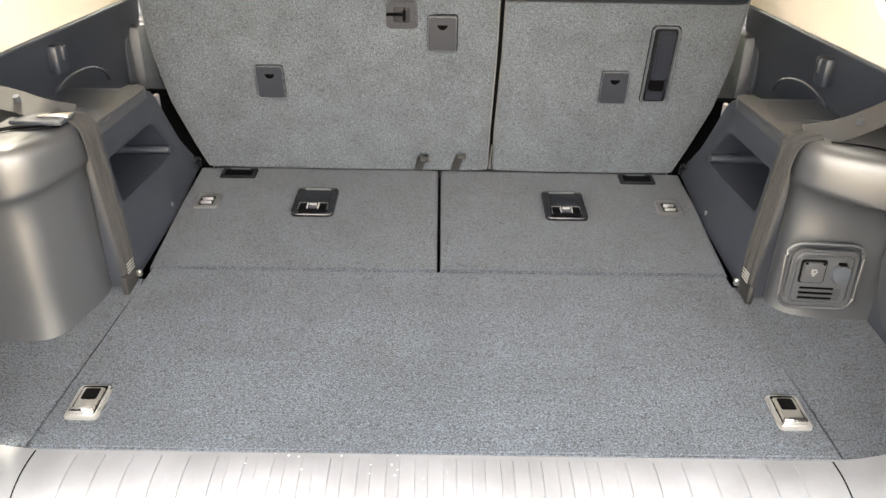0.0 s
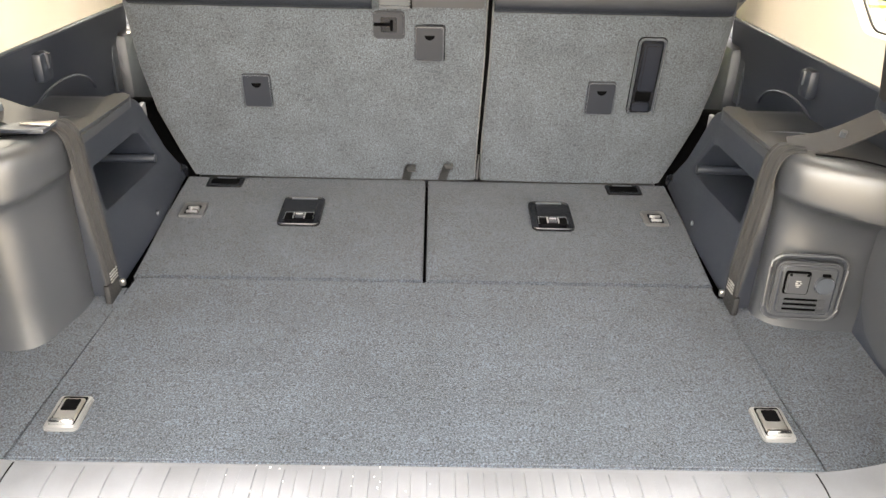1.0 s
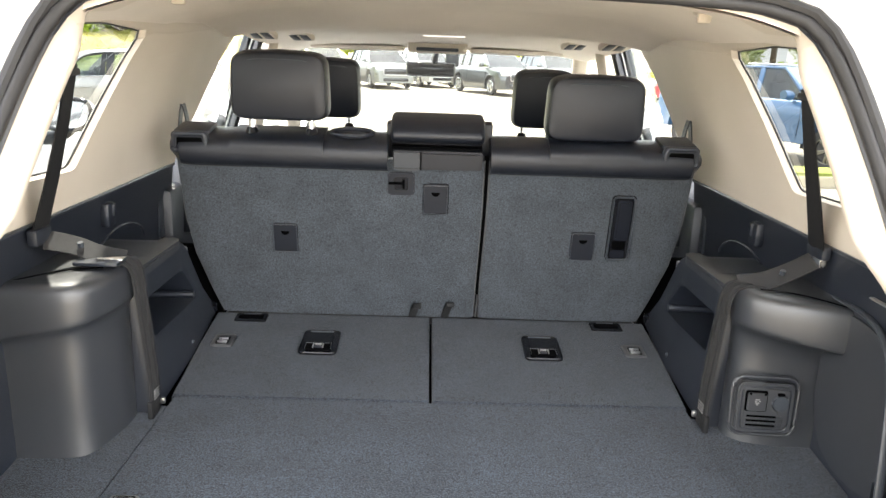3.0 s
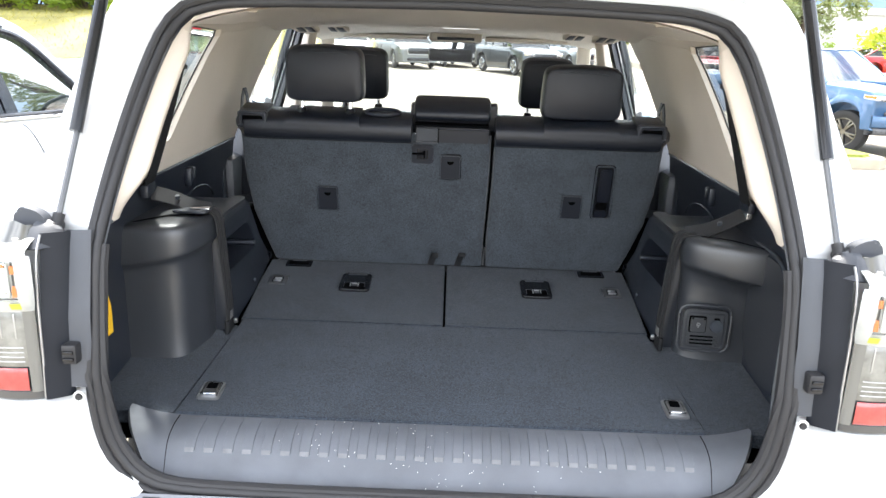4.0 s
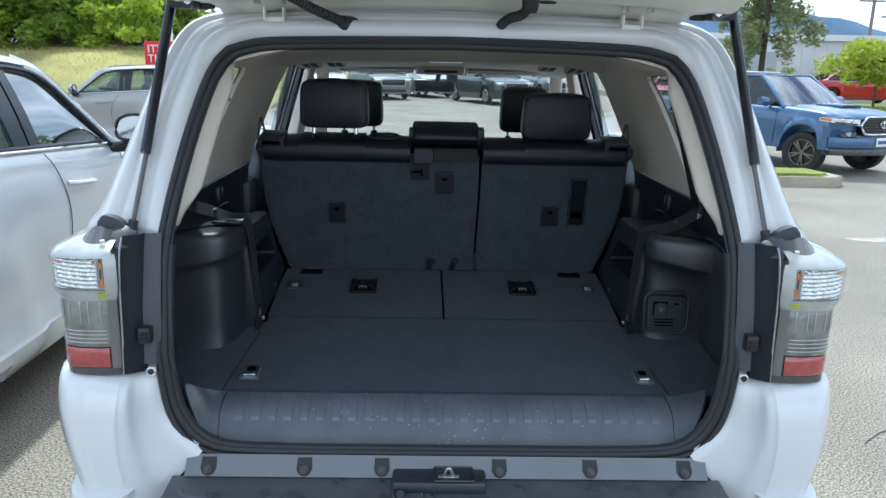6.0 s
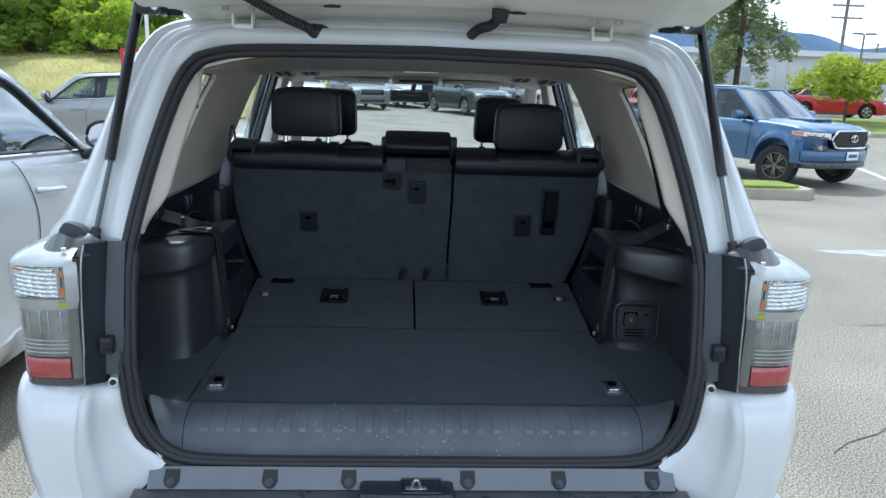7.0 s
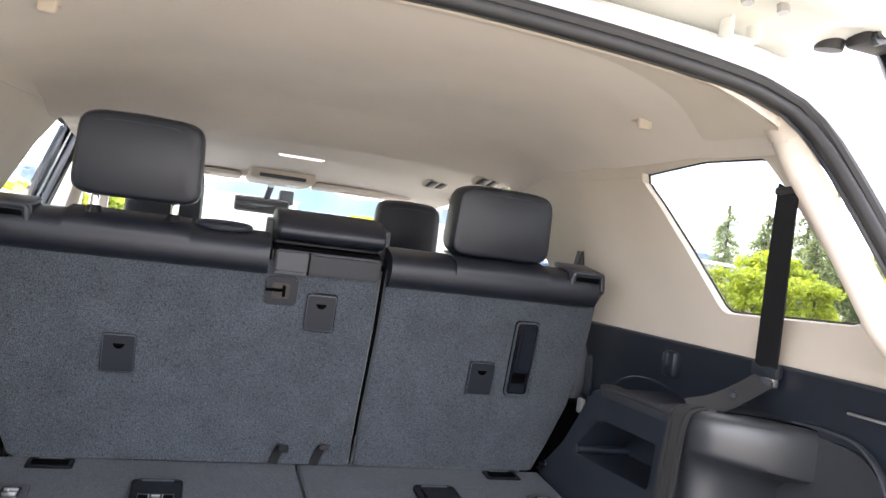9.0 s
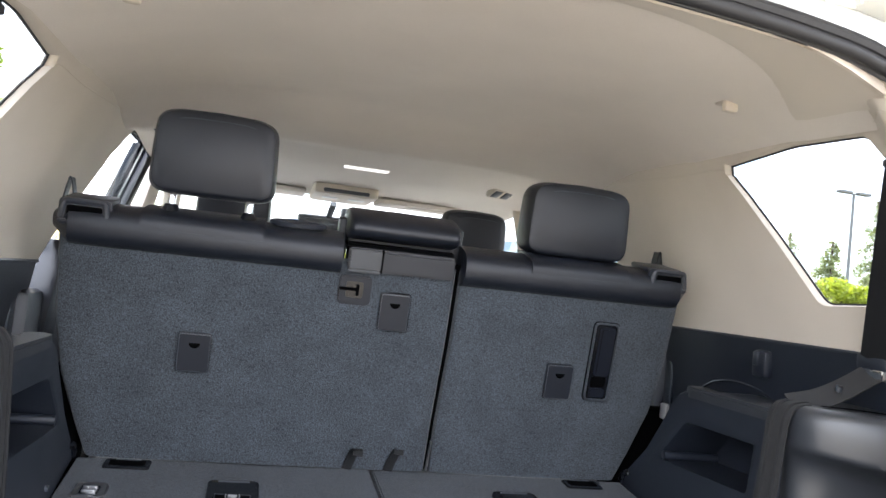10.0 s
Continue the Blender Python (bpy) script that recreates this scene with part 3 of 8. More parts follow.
for s in (1, -1):
    lamp = part("tail_lamp", side(lamp_sheet(0, 1, [(0.964, -0.004), (0.968, 0.0), (0.984, 0.0), (0.987, -0.004), (1.15, -0.004), (1.18, 0.004), (1.25, 0.004)]), s), LAMPDARK, suv, "tail lamp with clear, smoked and red lenses")
    part("chrome_edge", side(tube(rounder([(0.762, -0.090, 0.966), (0.7565, -0.092, 1.06), (0.754, -0.092, 1.17), (0.752, -0.086, 1.255), (0.753, -0.060, 1.288)], 2), 0.0022, 8), s), SILVERTRIM, lamp)
    part("smoked_lens", side(lamp_sheet(0.10, 1, [(1.036, 0.0), (1.040, 0.002), (1.148, 0.002), (1.152, 0.0)]), s), SMOKE, lamp, "smoked lens of the brake lamp")
    part("lens_border", side(lamp_sheet(0.01, 0.10, [(0.984, 0.0), (1.06, 0.001), (1.15, 0.001)], 6), s), BORDER, lamp)
    part("red_lens", side(lamp_sheet(0.12, 1, [(0.986, 0.0), (0.989, 0.002), (1.030, 0.002), (1.033, 0.0)]), s), REDLENS, lamp, "red lower lens")
    part("lens_chin", side(lamp_sheet(0.04, 1, [(1.146, 0.001), (1.156, 0.005), (1.168, 0.012), (1.175, 0.014)]), s), SHOULDER, lamp, "silver chin below the clear lens")
    part("reflector_bowl", side(lamp_sheet(0.05, 1, [(1.174, 0.004), (1.25, 0.004)], thick=0.002), s), REFLECTOR, lamp, "silvery reflector of the upper lamp")

    def fluted(u, v):
        """Stepped flutes of the reflector: shallow arcs across, ribs upright."""
        zz = 1.1785 + 0.068 * v
        out = 0.0085 + 0.0030 * abs(math.sin(math.pi * (7 * v + 0.25 * math.sin(7 * u)))) + 0.0007 * math.sin(2 * math.pi * 13 * u + 1.5 * math.sin(9 * v))
        return lamp_pt(u, zz, out)
    fb = grid(np.linspace(0.17, 0.98, 100), np.linspace(0, 1, 57), fluted)
    bmesh.ops.recalc_face_normals(fb, faces=fb.faces)
    part("faceted_reflector", side(fb, s), FACETS, lamp, "fluted silvery reflector behind the clear lens")
    for u0, u1, z0, z1 in ((0.105, 0.140, 1.181, 1.197), (0.110, 0.134, 1.197, 1.203), (0.108, 0.140, 1.226, 1.241), (0.185, 0.205, 1.238, 1.244), (0.53, 0.548, 1.237, 1.244), (0.565, 0.585, 1.237, 1.244), (0.60, 0.618, 1.238, 1.244)):
        part("amber_reflector", side(lamp_sheet(u0, u1, [(z0, 0.0132), (z1, 0.0132)], 5, 0.001), s), AMBER, lamp, "amber turn signal")
    part("clear_lens", side(lamp_sheet(0.03, 1, [(1.172, 0.013), (1.176, 0.016), (1.244, 0.017), (1.252, 0.015)], thick=0.0), s), LENSCLEAR, lamp)
    part("lens_bezel", side(lamp_sheet(0.010, 0.098, [(1.146, 0.002), (1.172, 0.0165), (1.246, 0.0175), (1.258, 0.012)], 6, 0.002), s), SHOULDER, lamp, "silver inner bezel of the upper lamp")
    part("lens_tint", side(lamp_sheet(0.09, 0.17, [(1.1560, 0.0066), (1.162, 0.0104), (1.169, 0.0150)], 10, 0.001), s), LIME, lamp)
    part("lens_rib", side(lamp_sheet(0.155, 0.168, [(1.180, 0.0135), (1.246, 0.0135)], 3, 0.001), s), SHOULDER, lamp)
    part("lamp_shoulder", side(lamp_sheet(0.03, 1, [(1.250, 0.015), (1.256, 0.013), (1.264, 0.002), (1.274, -0.022), (1.282, -0.048), (1.286, -0.075)]), s), SHOULDER, lamp, "bright silver top of the upper lamp")
    for q in range(6):
        u = 0.17 + 0.105 * q + 0.02 * (q % 2)
        part("light_bar", side(lamp_sheet(u, u + 0.012, [(1.094, 0.0022), (1.097, 0.0035), (1.142, 0.0035), (1.145, 0.0022)], 4, 0.001), s), LAMPGREY, lamp)
    for q in range(4):
        z = 1.046 + 0.0095 * q
        part("light_line", side(lamp_sheet(0.13, 0.75, [(z, 0.0022), (z + 0.0012, 0.0030), (z + 0.0024, 0.0022)], 16, 0.001), s), LAMPGREY, lamp)
    cap = loft([resample(rounder([(0.776, -0.02, 1.272), (0.784, -0.080, 1.268), (0.845, -0.078, 1.268), (0.872, -0.02, 1.272)], 2), 14),
                resample(rounder([(0.777, -0.006, 1.298), (0.783, -0.046, 1.299), (0.804, -0.052, 1.314), (0.820, -0.049, 1.309), (0.843, -0.030, 1.291), (0.846, -0.008, 1.290)], 2), 14)], cap=False)
    bmesh.ops.contextual_create(cap, geom=[e for e in cap.edges if e.is_boundary and all(v.co.z > 1.282 for v in e.verts)])
    bmesh.ops.recalc_face_normals(cap, faces=cap.faces)
    part("lamp_cap", side(cap, s), BORDER, lamp, "glossy dark cap of the tail lamp")
    part("cap_edge", side(tube(rounder([(0.784, -0.082, 1.268), (0.845, -0.080, 1.268), (0.868, -0.030, 1.270)], 1), 0.0011, 6), s), SILVERTRIM, lamp)
    # small chrome box added as the highlight on the cap's front
    part("cap_glint", side(box((0.790, -0.076, 1.282), (0.012, 0.006, 0.008), bevel=0.002), s), CHROME, lamp)
    fin = prism(rounder([(0.752, 1.252), (0.757, 1.285), (0.764, 1.310), (0.784, 1.325), (0.812, 1.330), (0.822, 1.318), (0.828, 1.290), (0.830, 1.252)], 2, True), -0.006, 0.018, pose(0, 0.0, 0, 90, 0, 0), bevel=0.005)
    part("pillar_cap", side(fin, s), jamb_grey, suv, "dark grey plastic fin above the tail lamp")
    sleeve = loft([[(0.724, -0.030, 1.262), (0.738, -0.046, 1.262), (0.754, -0.064, 1.262), (0.780, -0.070, 1.262)], [(0.732, -0.014, 1.288), (0.744, -0.026, 1.291), (0.758, -0.036, 1.294), (0.784, -0.040, 1.294)], [(0.746, 0.002, 1.292), (0.754, -0.006, 1.300), (0.766, -0.010, 1.306), (0.780, -0.010, 1.306)]])
    bmesh.ops.recalc_face_normals(sleeve, faces=sleeve.faces)
    part("cap_sleeve", solid(side(sleeve, s), 0.004), jamb_grey, suv)

# -- raised tailgate
HINGE = (0.0, 0.30, 1.805)

def gate_pt(x, d, h=0.0):
    """A point of the gate: d metres back from the hinge, h below its inner face."""
    a = radians(15)
    zz = 0.02 + d * math.sin(a) - 0.024 * (x / 0.68) ** 2 - h
    return (x, HINGE[1] - 0.0 - d * math.cos(a), HINGE[2] + zz)


def gate_half(d):
    return float(np.interp(d, [0, 0.03, 0.10, 0.25, 0.6, 0.95], [0.60, 0.64, 0.675, 0.72, 0.78, 0.80]))


def gate_face(u, d):
    x = u * gate_half(d)
    dd = d + 0.02
    dip = 0.028 * math.exp(-((d - 0.11) / 0.035) ** 2) - 0.022 * math.exp(-((d - 0.26) / 0.05) ** 2) + 0.015 * math.exp(-((abs(u) - 0.86) / 0.05) ** 2)
    return gate_pt(x, dd, dip * 0.6)


gi = grid(np.linspace(-1, 1, 61), np.linspace(-0.07, 0.95, 50), gate_face)
bmesh.ops.recalc_face_normals(gi, faces=gi.faces)
if sum(f.normal.z for f in gi.faces) < 0:
    bmesh.ops.reverse_faces(gi, faces=gi.faces[:])
gate = part("tailgate", solid(gi, -0.07), JAMBWHITE, suv, "raised white tailgate, its bare inner side downwards")
for s in (1, -1):
    hg = part("hinge", box((s * 0.455, 0.275, 1.785), (0.05, 0.035, 0.012), bevel=0.003), JAMBWHITE, gate)
    for dx in (-0.024, 0.024):
        part("hinge_arm", box((s * 0.455 + dx, 0.262, 1.798), (0.005, 0.03, 0.032), bevel=0.002), JAMBWHITE, hg)
        part("hinge_bolt", cyl((s * 0.455 + dx * 1.3, 0.215, 1.835), (s * 0.455 + dx * 1.3, 0.212, 1.818), 0.009, n=6), STEEL, hg)
    for px, pd in ((0.628, 0.012), (0.228, 0.080), (0.62, 0.36)):
        gx, gy, gz = gate_face(s * px / gate_half(pd), pd)
        part("grommet", cyl((gx, gy, gz + 0.010), (gx, gy + 0.002, gz - 0.006), 0.025, 0.021, 24), RUBBER, gate)
    strut = part("gas_strut", cyl((s * 0.754, 0.004, 1.292), (s * 0.728, 0.120, 1.54), 0.006), LAMPDARK, suv, "black gas strut of the tailgate")
    part("strut_tube", cyl((s * 0.738, 0.082, 1.462), (s * 0.702, 0.262, 1.862), 0.0125), GLOSSBLACK, strut)
    part("strut_foot", cyl((s * 0.757, -0.008, 1.272), (s * 0.751, 0.012, 1.312), 0.011), RUBBER, strut)
    part("ball_stud", cyl((s * 0.764, 0.030, 1.287), (s * 0.752, -0.012, 1.287), 0.014, 0.012), RUBBER, strut)
    part("strut_mount", box((s * 0.668, 0.225, 1.826), (0.070, 0.050, 0.045), bevel=0.010), RUBBER, strut)
    part("mount_plate", side(prism(round_poly([(0.636, 1.812), (0.648, 1.800), (0.681, 1.816), (0.706, 1.858), (0.690, 1.870), (0.651, 1.846)], 0.006), -0.205, -0.195, pose(0, 0, 0, 90, 0, 0)), s), GLOSSBLACK, strut)
    part("mount_bolt", cyl((s * 0.650, 0.188, 1.820), (s * 0.650, 0.200, 1.820), 0.009, n=6), STEEL, strut)


def conduit(path, parent):
    p = resample(rounder(path, 3), 60)
    bm = tube(p, 0.0130, 12)
    rows = len(p)
    for i in range(0, rows, 2):
        for v in bm.verts[i * 12:(i + 1) * 12]:
            v.co += (Vector(p[i]) - v.co) * 0.22
    return part("wiring_conduit", bm, RUBBER, parent, "corrugated black wiring conduit")


c1 = conduit([(-0.278, 0.268, 1.772), (-0.285, 0.235, 1.785), (-0.33, 0.20, 1.80), (-0.40, 0.14, 1.835), (-0.46, 0.10, 1.87)], gate)
part("conduit_boot", cyl((-0.272, 0.270, 1.768), (-0.285, 0.245, 1.785), 0.036, 0.015, 22), RUBBER, c1)
c2 = conduit([(0.115, 0.258, 1.770), (0.118, 0.225, 1.785), (0.140, 0.205, 1.800), (0.155, 0.185, 1.800), (0.172, 0.165, 1.812), (0.180, 0.150, 1.835)], gate)
part("conduit_collar", cyl((0.178, 0.158, 1.812), (0.180, 0.150, 1.838), 0.018, 0.022, 20), RUBBER, c2)
part("conduit_boot", cyl((0.115, 0.27, 1.765), (0.115, 0.248, 1.775), 0.016, 0.012, 16), RUBBER, c2)

# ---- cargo space: floor, sill, flanks ----
cargo = thing("cargo_floor", (0, 0.5, 0.86), "dark grey carpeted cargo floor panels with tie-down rings", "car floor")


def panel(poly, top, thick, name, label="", bevel=0.003):
    bm = prism(poly, top - thick, top, UPFLOOR, bevel=bevel)
    return part(name, bm, CARPET, cargo, label)


def fl(y):
    """Distance up the slope of the floor for a plan distance y."""
    return (y - 0.2) / math.cos(radians(5.4))


main_panel = panel([(-0.591, fl(0.103)), (0.592, fl(0.103)), (0.566, fl(0.560)), (-0.562, fl(0.560))], 0.0, 0.03, "floor_panel", "dark grey carpet, lightly marked with dust")
back_l = panel([(-0.568, fl(0.5625)), (-0.0034, fl(0.5625)), (-0.0055, fl(0.993)), (-0.583, fl(0.99)), (-0.577, fl(0.80))], 0.001, 0.03, "folded_seat_panel", "dark grey carpeted back of a folded rear seat")
back_r = panel([(0.0034, fl(0.5625)), (0.569, fl(0.5625)), (0.578, fl(0.80)), (0.583, fl(0.99)), (0.0015, fl(0.993))], 0.001, 0.03, "folded_seat_panel", "dark grey carpeted back of a folded rear seat")
for s in (1, -1):
    panel([(s * 0.594, fl(0.103)), (s * 0.80, fl(0.103)), (s * 0.80, fl(0.53)), (s * 0.567, fl(0.53)), (s * 0.5665, fl(0.50))][::s], -0.004, 0.03, "side_carpet")
# shallow crease along the main panel
crease = prism([(0.002, fl(0.30)), (0.0045, fl(0.30)), (0.0045, fl(0.558)), (0.002, fl(0.558))], 0.0004, 0.0012, UPFLOOR)
part("panel_crease", crease, CARPET, main_panel)
under = grid([-0.80, 0.80], [0.08, 1.15], lambda x, y: (x, y, floor_z(y) - 0.045))
part("under_floor", solid(under, 0.01), SHADEBLACK, cargo)


ANCHORPLATE = mat("plate_grey", (0.085, 0.088, 0.095), 0.4, 0.2, var=0.08, scale=40)


def ring_plate(parent, x, y, w, h, black, bars, tag):
    """A recessed tie-down: plate, pocket and bar."""
    top = 0.0015
    p = part("tie_down", prism(rrect(x, fl(y), w, h, 0.008), 0, top + 0.004, UPFLOOR, bevel=0.002), mat("tie_down_grey", (0.17, 0.175, 0.18), 0.35, 0.4) if not black else ANCHORPLATE, parent, tag)
    if bars == 1:
        part("pocket", prism(rrect(x, fl(y) + h * 0.03, w * 0.74, h * 0.84, 0.004), top, top + 0.0044, UPFLOOR), SHADEBLACK, p)
        part("ring", prism(rrect(x, fl(y), w * 0.66, h * 0.76, 0.004), top + 0.003, top + 0.0075, UPFLOOR, bevel=0.002), STEEL, p)
        part("ring_eye", prism(rrect(x, fl(y) + h * 0.16, w * 0.46, h * 0.34, 0.003), top + 0.006, top + 0.0079, UPFLOOR), SHADEBLACK, p)
        part("ring_bar", prism(rrect(x, fl(y) - h * 0.33, w * 0.70, h * 0.12, 0.003), top + 0.004, top + 0.012, UPFLOOR, bevel=0.002), CHROME, p)
    else:
        part("pocket", prism(rrect(x, fl(y) - h * 0.08, w * 0.58, h * 0.60, 0.004), top, top + 0.0048, UPFLOOR), GLOSSBLACK, p)
        for dv in (-0.24, 0.02):
            part("ring_bar", prism(rrect(x, fl(y) + h * dv, w * 0.44, h * 0.10, 0.002), top + 0.004, top + 0.009, UPFLOOR, bevel=0.001), STEEL, p)
        part("ring_bar", prism(rrect(x - w * 0.10, fl(y) - h * 0.1, w * 0.10, h * 0.30, 0.002), top + 0.004, top + 0.008, UPFLOOR, bevel=0.001), STEEL, p)


ring_plate(main_panel, -0.536, 0.190, 0.052, 0.072, False, 1, "silver tie-down ring folded in its plate")
ring_plate(main_panel, 0.546, 0.190, 0.052, 0.072, False, 1, "silver tie-down ring folded in its plate")
ring_plate(back_l, -0.523, 0.822, 0.054, 0.064, True, 2, "black plate with a small metal loop")
ring_plate(back_r, 0.517, 0.822, 0.054, 0.064, True, 2, "black plate with a small metal loop")
for parent, x in ((back_l, -0.281), (back_r, 0.281)):
    y = 0.822
    p = part("seat_latch", prism(rrect(x, fl(y), 0.094, 0.124, 0.014), 0, 0.006, UPFLOOR, bevel=0.003), GLOSSBLACK, parent, "black recessed latch of the folded seat")
    part("latch_lever", prism(rrect(x, fl(y) + 0.012, 0.068, 0.070, 0.006), 0.005, 0.010, UPFLOOR, bevel=0.003), GLOSSBLACK, p)
    part("latch_rim", tube([UPFLOOR @ Vector((u, v, 0.0062)) for u, v in rrect(x, fl(y), 0.090, 0.120, 0.013)], 0.0022, 6, True), GLOSSBLACK, p)
    # thin strip of paler grey: the lever's highlight put into colour
    part("lever_highlight", prism(rrect(x, fl(y) + 0.049, 0.058, 0.0035, 0.001), 0.008, 0.0115, UPFLOOR, bevel=0.001), PLASTIC2, p)
    part("latch_pocket", prism(rrect(x, fl(y) - 0.030, 0.064, 0.034, 0.005), 0.006, 0.0105, UPFLOOR), SHADEBLACK, p)
    part("pocket_lip", tube([UPFLOOR @ Vector((u, v, 0.0108)) for u, v in ((x - 0.032, fl(y) - 0.046), (x - 0.031, fl(y) - 0.016), (x + 0.031, fl(y) - 0.016), (x + 0.032, fl(y) - 0.046))], 0.0009, 5), PLASTIC2, p)
    for dx in (-0.012, 0.012):
        part("latch_cheek", prism(rrect(x + dx, fl(y) - 0.032, 0.0022, 0.022, 0.0008), 0.009, 0.014, UPFLOOR), SILVERTRIM, p)
    part("latch_tooth", prism(rrect(x, fl(y) - 0.033, 0.018, 0.016, 0.002), 0.009, 0.0125, UPFLOOR, bevel=0.001), PLASTIC, p)
    part("latch_bar", prism(rrect(x, fl(y) - 0.026, 0.016, 0.003, 0.001), 0.010, 0.0145, UPFLOOR), STEEL, p)
for parent, x in ((back_l, -0.485), (back_r, 0.474)):
    p = part("floor_slot", prism(rrect(x, fl(0.958), 0.085, 0.046, 0.006), 0, 0.005, UPFLOOR, bevel=0.002), GLOSSBLACK, parent, "black slot in the carpet")
    part("slot_pocket", prism(rrect(x, fl(0.958), 0.066, 0.026, 0.004), 0.004, 0.0058, UPFLOOR), SHADEBLACK, p)
    part("slot_edge", prism(rrect(x, fl(0.975), 0.046, 0.0025, 0.001), 0.005, 0.007, UPFLOOR), PLASTIC2, p)

# sill plate with its ribs
WORNSILL = mat("worn_sill", (0.145, 0.148, 0.158), 0.5, var=0.2, scale=30)
SILL = rounder([(0.104, 0.835), (0.055, 0.837), (0.012, 0.825), (-0.012, 0.795), (-0.030, 0.768), (-0.055, 0.757)], 2)


def sill_pt(x, k, lift=0.0):
    n = len(SILL) - 1
    i = min(int(k * n), n - 1)
    f = k * n - i
    a, b = SILL[i], SILL[i + 1]
    y, z = a[0] + (b[0] - a[0]) * f, a[1] + (b[1] - a[1]) * f
    ty, tz = b[0] - a[0], b[1] - a[1]
    q = math.hypot(ty, tz)
    ny, nz = tz / q, -ty / q
    e = max(0.0, abs(x) - 0.565) / 0.10
    return (x * (1 - 0.145 * e * max(0.0, k - 0.12)), y + ny * lift, z + nz * lift + 0.016 * e * e)


sill_bm = grid(np.linspace(-0.684, 0.684, 61), np.linspace(0, 1, 30), lambda x, k: sill_pt(x, k))
bmesh.ops.recalc_face_normals(sill_bm, faces=sill_bm.faces)
if sum(f.normal.z for f in sill_bm.faces) < 0:
    bmesh.ops.reverse_faces(sill_bm, faces=sill_bm.faces[:])
sill = part("sill_plate", solid(sill_bm, 0.012), SILLMAT, suv, "scuffed grey plastic loading sill with raised ribs")
for i in range(27):
    x = -0.525 + i * 0.0405
    rb = loft([[sill_pt(x + dx, k, h) for dx, h in ((-0.012, -0.001), (-0.0105, 0.0022), (0.0105, 0.0022), (0.012, -0.001))] for k in np.linspace(0.10, 0.50, 10)])
    bmesh.ops.recalc_face_normals(rb, faces=rb.faces)
    if sum(f.normal.z for f in rb.faces) < 0:
        bmesh.ops.reverse_faces(rb, faces=rb.faces[:])
    bmesh.ops.holes_fill(rb, edges=[e for e in rb.edges if e.is_boundary], sides=4)
    part("rib", rb, SILLMAT, sill)
# worn pads at the foot of the ribs, seams of the end pieces
for i in range(27):
    x = -0.525 + i * 0.0405
    pd = loft([[sill_pt(x + dx, k, 0.0026) for dx in (-0.0095, 0.0095)] for k in np.linspace(0.475, 0.515, 4)])
    bmesh.ops.recalc_face_normals(pd, faces=pd.faces)
    part("rib_pad", solid(pd, 0.001), WORNSILL, sill)
for x in (-0.578, 0.578):
    gr = loft([[sill_pt(x + dx, k, 0.0006) for dx in (-0.0012, 0.0012)] for k in np.linspace(0.05, 0.97, 24)])
    bmesh.ops.recalc_face_normals(gr, faces=gr.faces)
    part("seam", solid(gr, 0.001), SHADEBLACK, sill)
# flecks of dust on the sill
fl_bm = bmesh.new()
rnd = random.Random(4)
for _ in range(90):
    c = rnd.choice((-0.24, -0.06, 0.03, 0.27))
    x, k = rnd.gauss(c, 0.05), min(0.95, max(0.05, rnd.gauss(0.35 if c < 0 else 0.6, 0.16)))
    r = rnd.uniform(0.0006, 0.0022)
    add_box(fl_bm, sill_pt(x, k, 0.001), (r, r, 0.0012))
tagged(part("dust_flecks", fl_bm, LABELWHITE, sill, smooth=False), kind="stuff")

def hull_at(pts, c, a):
    best, dy, dz = None, math.cos(a), math.sin(a)
    for i in range(len(pts)):
        p, q = pts[i], pts[(i + 1) % len(pts)]
        ex, ez = q[0] - p[0], q[1] - p[1]
        det = dy * -ez + dz * ex
        if abs(det) < 1e-9:
            continue
        rx, rz = p[0] - c[0], p[1] - c[1]
        t, k = (rx * -ez + rz * ex) / det, (dy * rz - dz * rx) / det
        if t > 0 and -1e-6 <= k <= 1 + 1e-6:
            best = t if best is None else max(best, t)
    return (c[0] + dy * best, c[1] + dz * best)


